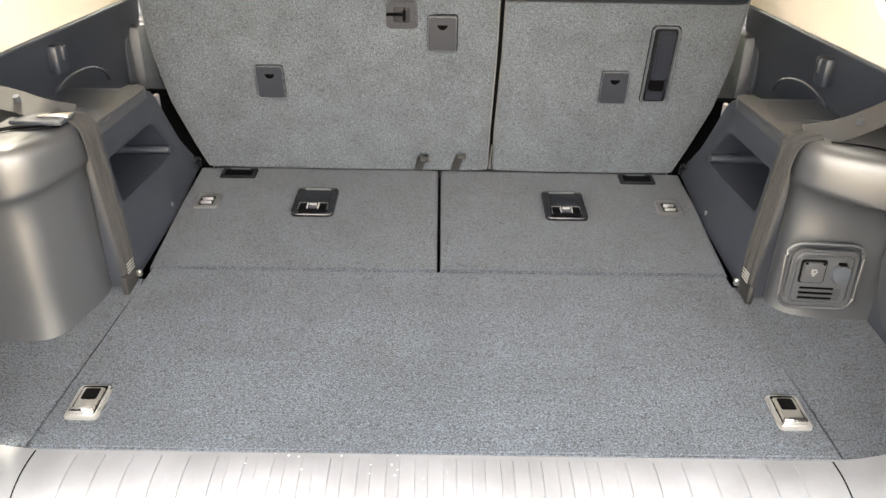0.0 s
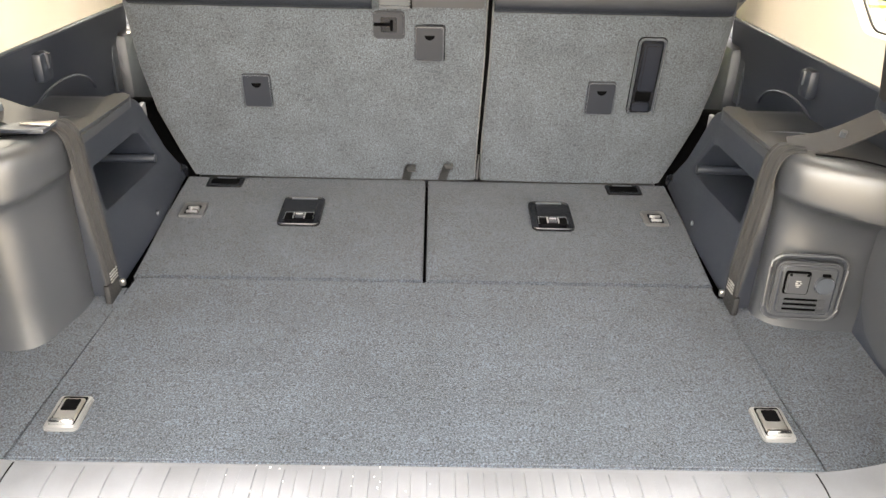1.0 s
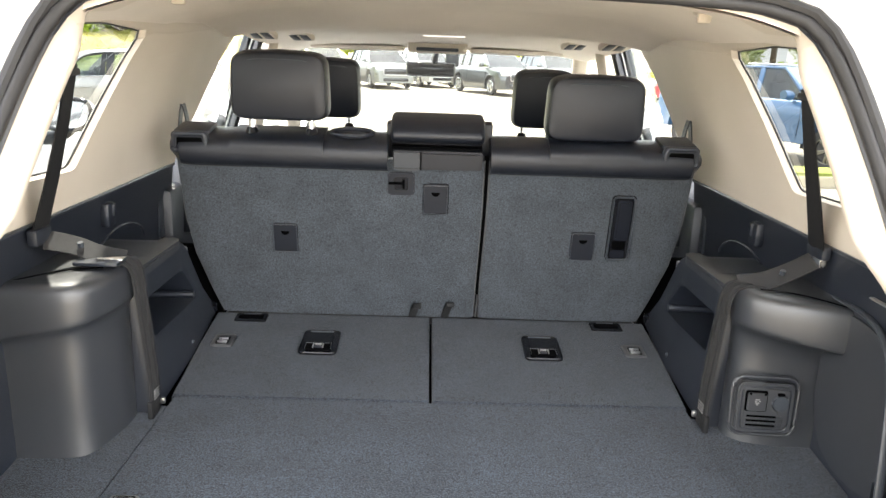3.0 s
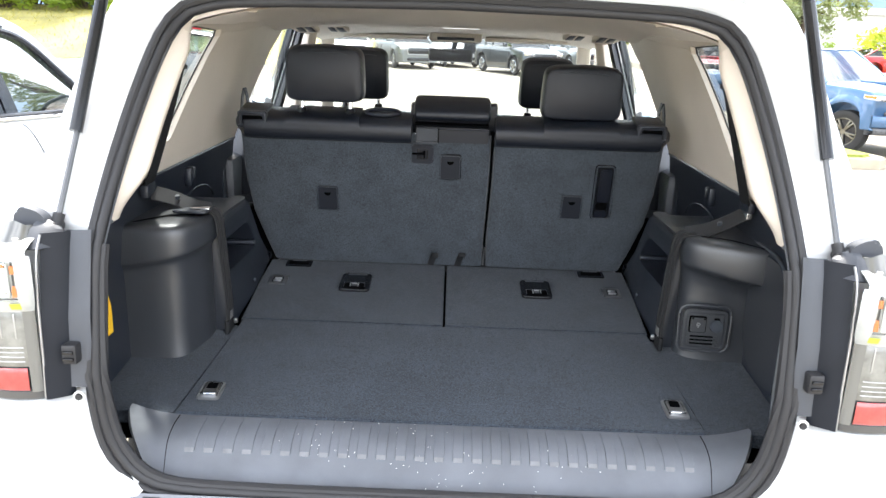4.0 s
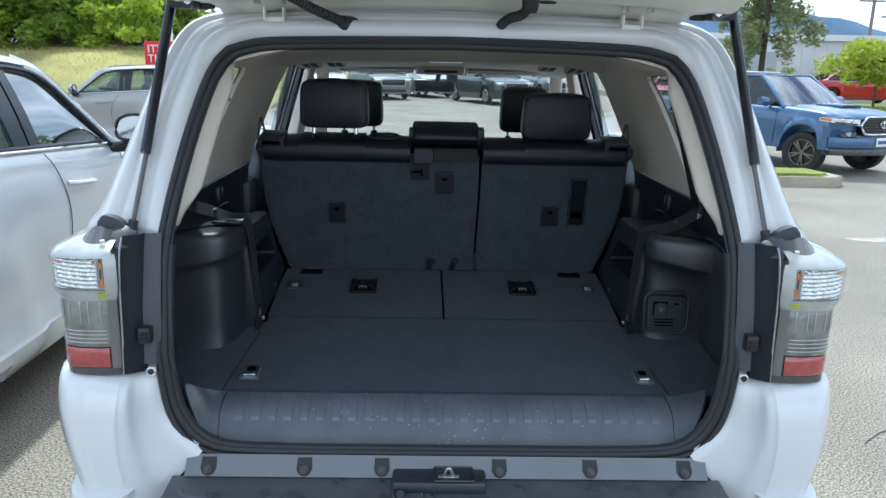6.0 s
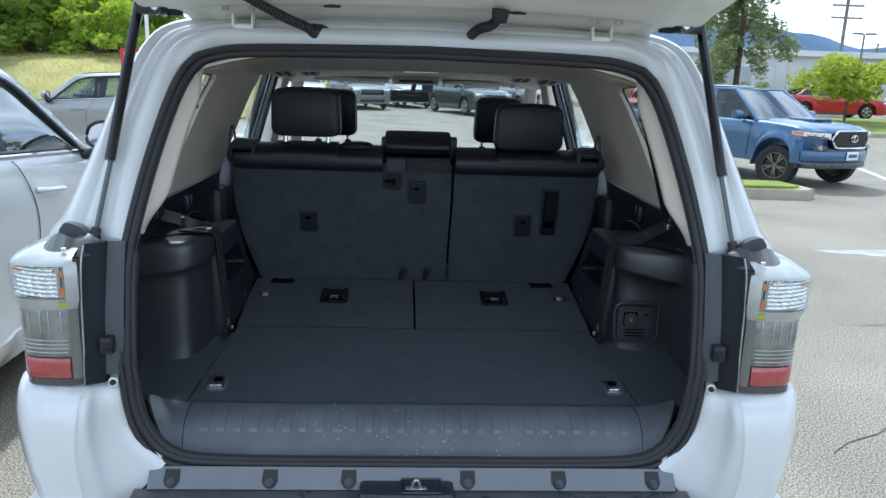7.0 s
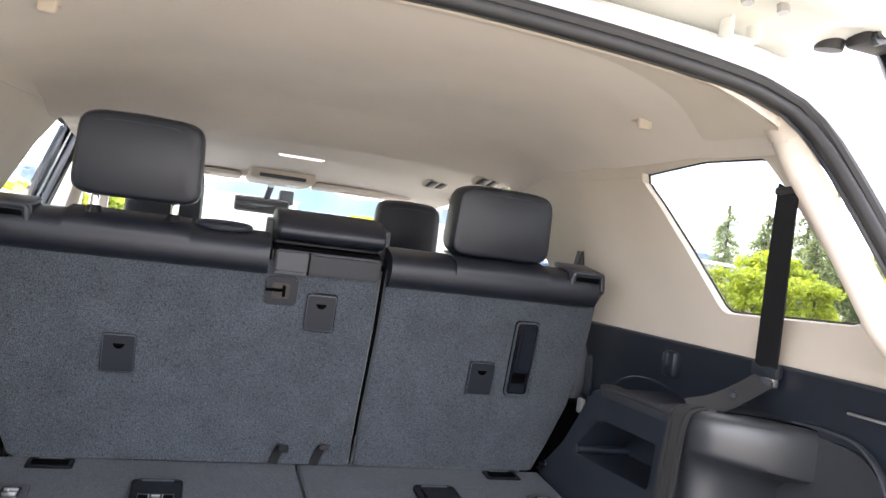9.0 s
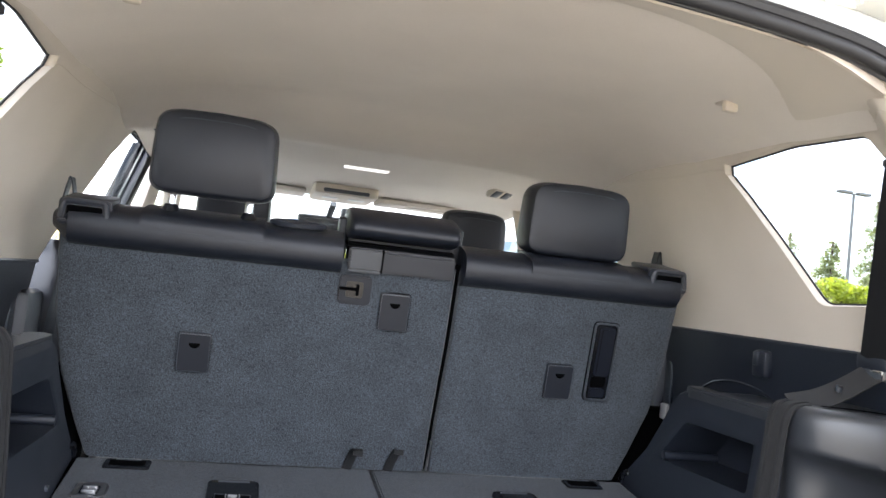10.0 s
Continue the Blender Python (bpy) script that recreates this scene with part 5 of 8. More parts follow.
# door openings, pillars, dash, windscreen
for s in (1, -1):
    lo = part("door_panel", box((s * 0.775, 2.15, 0.92), (0.06, 2.0, 0.62), bevel=0.02), PLASTIC, suv, "black inner panel of the side doors")
    part("door_outer", box((s * 0.845, 2.15, 0.95), (0.05, 2.02, 0.60), bevel=0.02), WHITE, lo)
    def beam(name, a, b, w, d, m, parent=suv):
        a, b = Vector(a), Vector(b)
        mm = Matrix.Translation((a + b) / 2) @ (b - a).to_track_quat("Z", "X").to_matrix().to_4x4()
        return part(name, box((0, 0, 0), (w, d, (b - a).length), mm, bevel=min(w, d) * 0.25), m, parent)
    beam("centre_pillar", (s * 0.752, 2.00, 1.18), (s * 0.655, 2.09, 1.70), 0.045, 0.11, BEIGE)
    cover = beam("pillar_cover", (s * 0.809, 1.772, 1.25), (s * 0.701, 1.955, 1.685), 0.024, 0.034, GLOSSBLACK)
    # pale grey beam added for the bright line of daylight between the black bars
    beam("daylight_strip", (s * 0.789, 1.778, 1.25), (s * 0.684, 1.961, 1.685), 0.020, 0.022, LAMPGREY, cover)
    beam("pillar_seal", (s * 0.765, 1.772, 1.25), (s * 0.662, 1.955, 1.685), 0.024, 0.040, GLOSSBLACK, cover)
    beam("front_pillar", (s * 0.74, 3.05, 1.10), (s * 0.63, 2.42, 1.68), 0.06, 0.07, BEIGE)
    beam("door_frame", (s * 0.676, 1.54, 1.685), (s * 0.668, 2.02, 1.680), 0.026, 0.022, GLOSSBLACK)
    beam("door_frame", (s * 0.786, 1.265, 1.33), (s * 0.690, 1.545, 1.682), 0.020, 0.018, GLOSSBLACK)
    beam("door_corner", (s * 0.800, 1.28, 1.08), (s * 0.782, 1.32, 1.345), 0.045, 0.16, PLASTIC)
    beam("roof_side", (s * 0.655, 1.15, 1.735), (s * 0.630, 2.45, 1.700), 0.05, 0.05, BEIGE)
    beam("roof_side_outer", (s * 0.700, 0.60, 1.755), (s * 0.675, 2.50, 1.730), 0.05, 0.05, WHITE)
    for y0, y1, z1 in ((1.30, 1.88, 1.69), (2.05, 2.45, 1.67)):
        g = bmesh.new()
        g.faces.new([g.verts.new(p) for p in ((s * 0.77, y0, 1.22), (s * 0.77, y1 + (0.42 if y0 > 1.7 else 0), 1.20), (s * 0.685, y1, z1), (s * 0.685, y0 + (0.36 if y0 < 1.7 else 0.0), z1))])
        pn = part("door_window", g, PANE, suv, smooth=False)
        pn.visible_shadow = False
    dm = part("door_mirror", box((s * 1.00, 2.72, 1.22), (0.20, 0.10, 0.17), bevel=0.03), WHITE, suv)
    part("mirror_glass", box((s * 1.00, 2.667, 1.22), (0.165, 0.006, 0.135), bevel=0.002), mat("mirror_pane", (0.6, 0.62, 0.63), 0.03, 1.0), dm)
    part("assist_strap", side(strap(rounder([(0.694, 1.085, 1.385), (0.688, 1.085, 1.440), (0.681, 1.082, 1.474), (0.676, 1.080, 1.474), (0.668, 1.078, 1.440), (0.664, 1.078, 1.385)], 2), 0.026, 0.003, (0, 1, 0)), s), LEATHER, suv, "flat black loop beside the rear seat")
ws = bmesh.new()
ws.faces.new([ws.verts.new(p) for p in ((-0.74, 3.08, 1.09), (0.74, 3.08, 1.09), (0.62, 2.46, 1.672), (-0.62, 2.46, 1.672))])
wsp = part("windscreen", ws, PANE, suv, smooth=False)
wsp.visible_shadow = False
dash_prof = resample(rounder([(2.42, 0.80), (2.45, 1.00), (2.55, 1.075), (2.80, 1.085), (3.10, 1.07), (3.12, 0.80)], 2), 20)
dash = part("dashboard", loft([[(x, y, z - 0.015 * abs(x / 0.72) ** 2) for y, z in dash_prof] for x in np.linspace(-0.74, 0.74, 15)]), DASH, suv, "black dashboard")
part("instrument_hood", box((-0.37, 2.58, 1.095), (0.36, 0.18, 0.06), bevel=0.02), DASH, dash)
part("screen", box((0.0, 2.45, 1.03), (0.26, 0.02, 0.13), bevel=0.006), GLOSSBLACK, dash)
wheel_m = pose(-0.37, 2.28, 1.04, 68, 0, 0)
sw = part("steering_wheel", tube([wheel_m @ Vector((0.185 * math.cos(a), 0.185 * math.sin(a), 0)) for a in np.linspace(0, 2 * math.pi, 36, endpoint=False)], 0.016, 10, True), LEATHER, suv)
part("wheel_hub", box((0, -0.02, 0), (0.20, 0.12, 0.04), wheel_m, bevel=0.015), LEATHER, sw)
part("cabin_floor", box((0, 2.0, 0.66), (1.5, 1.9, 0.04)), DASH, suv)

# ---- rear seat backs ----
ANCHORGREY = mat("anchor_grey", (0.0105, 0.013, 0.0195), 0.42, bump=0.1, bscale=1200, spec=0.35)
HANDLEBLACK = mat("handle_black", (0.010, 0.012, 0.018), 0.25, bump=0.1, bscale=1200, spec=0.3)
def seat_section(name, label, x0b, x0t, x1b, x1t, carpet_label):
    """One carpeted seat back with its leather roll; x at the foot and at the top of both edges."""
    st = thing(name, SEAT @ Vector(((x0t + x1t) / 2, 0.06, 0)), label, "car seat", "rear seat backs")
    def edge(xb, xt):
        sg = math.copysign(1, xt)
        if abs(xt - xb) < 0.02:
            return [(xb, 0.0), (xb, 0.1), (xt, 0.3), (xt, 0.45)]
        return [(xb, 0.0), (xb + (xt - xb) * 0.28, 0.06), (xb + (xt - xb) * 0.72, 0.17), (xt - sg * 0.006, 0.28), (xt, 0.45)]
    left = resample(edge(x0b, x0t), 14)
    right = resample(edge(x1b, x1t), 14)
    rg = []
    for (xa, za), (xb, zb) in zip(left, right):
        row = []
        for k, d in ((0, 0.10), (0, 0.012), (0.004, 0.004), (0.014, 0.0)):
            row.append(SEAT @ Vector((xa + k, d, za)))
        for u in np.linspace(0.05, 0.95, 8):
            row.append(SEAT @ Vector((xa + (xb - xa) * u, -0.003 * math.sin(math.pi * u), za)))
        for k, d in ((0.014, 0.0), (0.004, 0.004), (0, 0.012), (0, 0.10)):
            row.append(SEAT @ Vector((xb - k, d, zb)))
        rg.append(row)
    bm = loft(rg)
    bmesh.ops.recalc_face_normals(bm, faces=bm.faces)
    part("back_panel", bm, SEATCARPET, st, carpet_label)
    return st


def roll(parent, x0, x1, round0, round1, z0=0.420, z1=0.508, name="top_roll"):
    """The leather roll along the top of a seat back."""
    prof = rounder([(0.10, z0 - 0.01), (0.0, z0 - 0.004), (-0.026, z0 + 0.012), (-0.030, z0 + 0.040), (-0.022, z0 + 0.062), (0.0, z1 - 0.014), (0.06, z1 - 0.009), (0.13, z1 - 0.024), (0.15, z1 - 0.07)], 2)
    mid = (0.04, (z0 + z1) / 2)
    rg = []
    n = 16
    for i in range(n + 1):
        u = i / n
        x = x0 + (x1 - x0) * u
        k = 1.0
        for on, d in ((round0, x - x0), (round1, x1 - x)):
            if on:
                q = max(0.0, 1 - d / on)
                k = min(k, math.sqrt(max(0.0, 1 - q ** 2.2)) * 0.6 + 0.4)
        rg.append([SEAT @ Vector((x, mid[0] + (y - mid[0]) * k, mid[1] + (z - mid[1]) * k)) for y, z in prof])
    bm = loft(rg, True, True)
    bmesh.ops.recalc_face_normals(bm, faces=bm.faces)
    return part(name, bm, LEATHER, parent, "black leather roll along the top of the back")


seat_l = seat_section("rear_seat_back", "wide upright rear seat back, grey carpet with a black leather top", -0.574, -0.655, 0.1180, 0.1240, "grey carpeted seat back with faint stains")
seat_r = seat_section("rear_seat_back", "narrow upright rear seat back, grey carpet with a black leather top", 0.1262, 0.1335, 0.574, 0.658, "grey carpeted seat back")
roll(seat_l, -0.668, -0.1225, 0.05, 0)
roll(seat_r, 0.1350, 0.672, 0, 0.05)
part("seam", prism([(-0.1185, 0.0), (-0.1170, 0.0), (-0.1200, 0.424), (-0.1215, 0.424)], 0.0005, 0.0022, UPSEAT), PLASTIC, seat_l)
# bright bolt at the foot of the gap
part("hinge_pin", prism([(0.1185, 0.005), (0.1225, 0.005), (0.1235, 0.07), (0.1215, 0.07)], -0.004, 0.004, UPSEAT), STEEL, seat_l)
part("gap_shadow", prism([(0.1155, 0.0), (0.128, 0.0), (0.136, 0.46), (0.1215, 0.46)], -0.022, -0.016, UPSEAT), SHADEBLACK, seat_l)

# folded centre rest with its lid
part("centre_rest", loft([[SEAT @ Vector((x, 0.055 + (0.085 * kk) * math.cos(a), 0.517 + (0.034 * kk) * math.sin(a) * (1.0 if math.sin(a) > 0 else 0.9))) for a in np.linspace(0, 2 * math.pi, 28, endpoint=False)]
                                for x, kk in ((-0.1155, 0.72), (-0.113, 0.90), (-0.107, 0.985), (-0.098, 1.0), (0.0, 1.01), (0.100, 1.0), (0.109, 0.985), (0.115, 0.90), (0.1175, 0.72))], True, True), LEATHER, seat_l, "padded black leather centre rest")
lid = part("lid_band", prism(rrect(0.0025, 0.4525, 0.224, 0.048, 0.008), -0.05, 0.016, UPSEAT, bevel=0.006), LEATHER, seat_l)
part("belt_lid", prism(rrect(-0.0745, 0.4535, 0.064, 0.040, 0.003), 0.012, 0.019, UPSEAT, bevel=0.002), PLASTIC2, lid)
part("lid_hinge", prism(rrect(-0.075, 0.430, 0.064, 0.006, 0.002), 0.014, 0.020, UPSEAT, bevel=0.001), PLASTIC2, lid)
part("lid_gap", prism(rrect(-0.0395, 0.4525, 0.003, 0.048, 0.001), 0.012, 0.0185, UPSEAT), SHADEBLACK, lid)
part("rest_back", box((0.0, 0.075, 0.490), (0.226, 0.10, 0.060), SEAT, bevel=0.01), LEATHER, lid)
# boxes added to stop daylight leaking past both ends of the rest
part("rest_gap_filler", box((0.126, 0.075, 0.480), (0.030, 0.04, 0.10), SEAT, bevel=0.004), LEATHER, lid)
part("rest_gap_filler", box((-0.119, 0.075, 0.480), (0.020, 0.04, 0.09), SEAT, bevel=0.004), LEATHER, lid)
# near-black slab: shade between lid and rest put into colour
part("rest_gap_filler", box((0.0, 0.03, 0.480), (0.226, 0.06, 0.006), SEAT), SHADEBLACK, lid)
# belt buckle plate beside the seam
bk = part("buckle_plate", prism(rrect(-0.0875, 0.387, 0.068, 0.062, 0.010), 0, 0.007, UPSEAT, bevel=0.003), ANCHORGREY, seat_l, "dark grey plate with a belt clip")
part("buckle_slot", prism(rrect(-0.088, 0.388, 0.036, 0.034, 0.005), 0.005, 0.0072, UPSEAT), GLOSSBLACK, bk)
part("buckle_clip", prism(rrect(-0.100, 0.389, 0.040, 0.006, 0.002), 0.007, 0.012, UPSEAT, bevel=0.001), SHADEBLACK, bk)
part("buckle_clip", prism(rrect(-0.082, 0.388, 0.006, 0.024, 0.002), 0.007, 0.012, UPSEAT, bevel=0.001), SHADEBLACK, bk)




def anchor(parent, x, z):
    """A tether anchor: plate with a half-round hole and two grooves."""
    p = part("tether_anchor", prism(rrect(x, z, 0.064, 0.080, 0.006), 0, 0.010, UPSEAT, bevel=0.003), ANCHORGREY, parent, "grey plastic tether anchor")
    flapz = prism(rrect(x, z - 0.006, 0.046, 0.062, 0.003), 0.006, 0.0095, UPSEAT, bevel=0.002)
    part("anchor_flap", flapz, ANCHORGREY, p)
    part("anchor_rim", tube([UPSEAT @ Vector((u, v, 0.0095)) for u, v in rrect(x, z, 0.060, 0.076, 0.005)], 0.0014, 5, True), PLASTIC2, p)
    part("anchor_shadow_gap", prism(rrect(x, z, 0.0675, 0.0835, 0.007), 0.0, 0.0016, UPSEAT), SHADEBLACK, p)
    half = [(x + 0.011 * math.cos(a), z + 0.020 + 0.011 * math.sin(a)) for a in np.linspace(math.pi, 2 * math.pi, 12)]
    part("anchor_hole", prism(half, 0.0085, 0.0102, UPSEAT), SHADEBLACK, p)
    for dx in (-0.0265, 0.0265):
        part("anchor_groove", prism(rrect(x + dx, z - 0.006, 0.0024, 0.066, 0.0008), 0.0062, 0.0078, UPSEAT), SHADEBLACK, p)


part("carpet_seam", prism([(-0.1245, 0.012), (-0.1230, 0.012), (-0.1160, 0.40), (-0.1175, 0.40)], 0.0, 0.0012, UPSEAT), SHADEBLACK, seat_l)
anchor(seat_l, -0.388, 0.2285)
anchor(seat_l, 0.0, 0.3475)
anchor(seat_r, 0.391, 0.2275)
# release handle
HX, HZ = 0.486, 0.281
hd = part("release_handle", prism(rrect(HX, HZ, 0.064, 0.184, 0.012), 0, 0.007, UPSEAT, bevel=0.004), GLOSSBLACK, seat_r, "glossy black release handle in its frame")
part("handle_frame", tube([UPSEAT @ Vector((u, v, 0.007)) for u, v in rrect(HX, HZ, 0.056, 0.176, 0.010)], 0.0028, 6, True), PLASTIC2, hd)
part("handle_paddle", prism(rrect(HX + 0.002, HZ + 0.024, 0.038, 0.112, 0.008), 0.006, 0.016, UPSEAT, bevel=0.005), HANDLEBLACK, hd)
part("handle_well", prism(rrect(HX - 0.001, HZ - 0.046, 0.036, 0.024, 0.005), 0.0068, 0.0085, UPSEAT), SHADEBLACK, hd)
part("handle_tab", prism(rrect(HX - 0.002, HZ - 0.070, 0.038, 0.022, 0.006), 0.006, 0.014, UPSEAT, bevel=0.003), HANDLEBLACK, hd)
# pull straps at the foot
for x, bend in ((-0.042, 0.030), (0.047, 0.014)):
    p = [UPSEAT @ Vector((x - 0.012, 0.0, 0.004)), UPSEAT @ Vector((x - 0.006, 0.025, 0.006)), UPSEAT @ Vector((x, 0.046, 0.012)), UPSEAT @ Vector((x + 0.004, 0.056, 0.012 + bend * 0.6)), UPSEAT @ Vector((x + 0.003, 0.046, 0.012 + bend))]
    part("pull_strap", strap(rounder(p, 2), 0.020, 0.003, (1, 0, 0)), DARKWEB, seat_l, "black webbing pull strap")
# belt guides at both ends: a hollow frame over a dark slot, with a lid behind
for parent, s in ((seat_l, -1), (seat_r, 1)):
    cxx = s * 0.608
    g = part("belt_guide", prism(rrect(cxx, 0.482, 0.092, 0.050, 0.010), 0.004, 0.017, UPSEAT, bevel=0.006), PLASTIC, parent, "black plastic belt guide with an open slot")
    part("guide_frame", tube([UPSEAT @ Vector((u, v, 0.0175 + 0.10 * (0.482 - v))) for u, v in round_poly([(cxx - 0.042, 0.462), (cxx + 0.042, 0.462), (cxx + 0.036, 0.502), (cxx - 0.036, 0.502)], 0.008, 4)], 0.0062, 8, True), PLASTIC, g)
    part("guide_slot", prism(rrect(cxx, 0.482, 0.062, 0.024, 0.005), 0.014, 0.0176, UPSEAT), SHADEBLACK, g)
    part("guide_lid", box((cxx, 0.046, 0.501), (0.088, 0.085, 0.012), SEAT, bevel=0.005), PLASTIC, g)


def headrest(parent, x0, x1, y, z0, z1, tilt, posts, label):
    """A padded head rest with its seam and two posts."""
    cx, w, h = (x0 + x1) / 2, x1 - x0, z1 - z0
    m = pose(cx, y, z0, tilt, 0, 0)
    rg = []
    n = 36
    for k, (d, q) in enumerate(((-0.062, 0.80), (-0.058, 0.90), (-0.045, 0.97), (-0.02, 1.0), (0.005, 0.97), (0.028, 0.90), (0.044, 0.80), (0.050, 0.68))):
        row = []
        for i in range(n):
            a = 2 * math.pi * i / n
            ca, sa = math.cos(a), math.sin(a)
            e = 0.30
            ux = math.copysign(abs(ca) ** e, ca)
            uz = math.copysign(abs(sa) ** e, sa)
            taper = 1.0 - 0.05 * (uz + 1) / 2
            row.append(m @ Vector((ux * w / 2 * taper * (0.35 + 0.65 * q), d, h / 2 + uz * h / 2 * (0.35 + 0.65 * q) + 0.006 * (1 - ux * ux) * (uz > 0))))
        rg.append(row)
    bm = loft(rg, True, True)
    bmesh.ops.recalc_face_normals(bm, faces=bm.faces)
    hr = part("head_rest", bm, LEATHER, parent, label)
    line = []
    for i in range(n + 1):
        u = -1 + 2 * i / n
        line.append(m @ Vector((u * w * 0.42, -0.0622 + 0.012 * abs(u) ** 6, h * 0.915 - 0.020 * abs(u) ** 4)))
    # seam in paler grey than the leather: its faint highlight put into colour
    part("seam", tube(line, 0.0014, 5), PLASTIC2, hr)
    for sx in ((-1, 1) if posts else ()):
        px = cx + sx * w * 0.30
        part("post", cyl((px, y - 0.020, z0 + 0.03), (px, y - 0.028, z0 - 0.09), 0.0080), CHROME, hr)
        part("post_collar", cyl((px, y - 0.024, z0 - 0.040), (px, y - 0.023, z0 - 0.022), 0.019, 0.013, 18), GLOSSBLACK, hr)
    return hr


headrest(seat_l, -0.512, -0.266, 0.965, 1.458, 1.622, 4, True, "large padded black leather head rest, raised")
headrest(seat_r, 0.268, 0.520, 0.985, 1.428, 1.588, 4, False, "padded black leather head rest, lowered")
for parent, x in ((seat_l, -0.395), (seat_r, 0.394)):
    flap = glide([(-0.030, 0.466), (-0.026, 0.482), (-0.010, 0.494), (0.030, 0.501), (0.090, 0.499)], 4)
    part("rest_base", solid(grid(np.linspace(x - 0.114, x + 0.114, 13), range(len(flap)), lambda u, k: SEAT @ Vector((u, flap[k][0], flap[k][1] + 0.002))), 0.005), LEATHER, parent, "flat leather flap below the head rest")
part("recline_loop", tube([SEAT @ Vector((-0.215 + 0.052 * math.cos(a), 0.045 + 0.032 * math.sin(a), 0.502)) for a in np.linspace(0, 2 * math.pi, 24, endpoint=False)], 0.006, 8, True), PLASTIC, seat_l)

# front seats
for s, top in ((-1, 1.60), (1, 1.585)):
    fs = thing("front_seat", (s * 0.375, 1.80, 0.70), "black leather front seat with its head rest", "car seat", "front seats")
    rg = []
    for z, w, d in ((0.72, 0.25, 0.10), (0.9, 0.26, 0.10), (1.15, 0.25, 0.085), (1.30, 0.21, 0.07), (1.345, 0.15, 0.05)):
        y = 1.88 - (z - 0.72) * 0.22
        rg.append([(s * 0.375 + w * math.copysign(abs(math.cos(a)) ** 0.45, math.cos(a)), y + d * math.copysign(abs(math.sin(a)) ** 0.6, math.sin(a)), z) for a in np.linspace(0, 2 * math.pi, 24, endpoint=False)])
    part("backrest", loft(rg, True, True), LEATHER, fs)
    part("seat_cushion", box((s * 0.375, 2.05, 0.76), (0.50, 0.50, 0.16), bevel=0.05, seg=3), LEATHER, fs)
    headrest(fs, s * 0.375 - 0.112, s * 0.375 + 0.112, 1.76, top - 0.20, top, 6, True, "padded black leather head rest")
part("seat_base", box((0, 1.25, 0.82), (1.2, 0.42, 0.18), bevel=0.05, seg=3), LEATHER, seat_l)

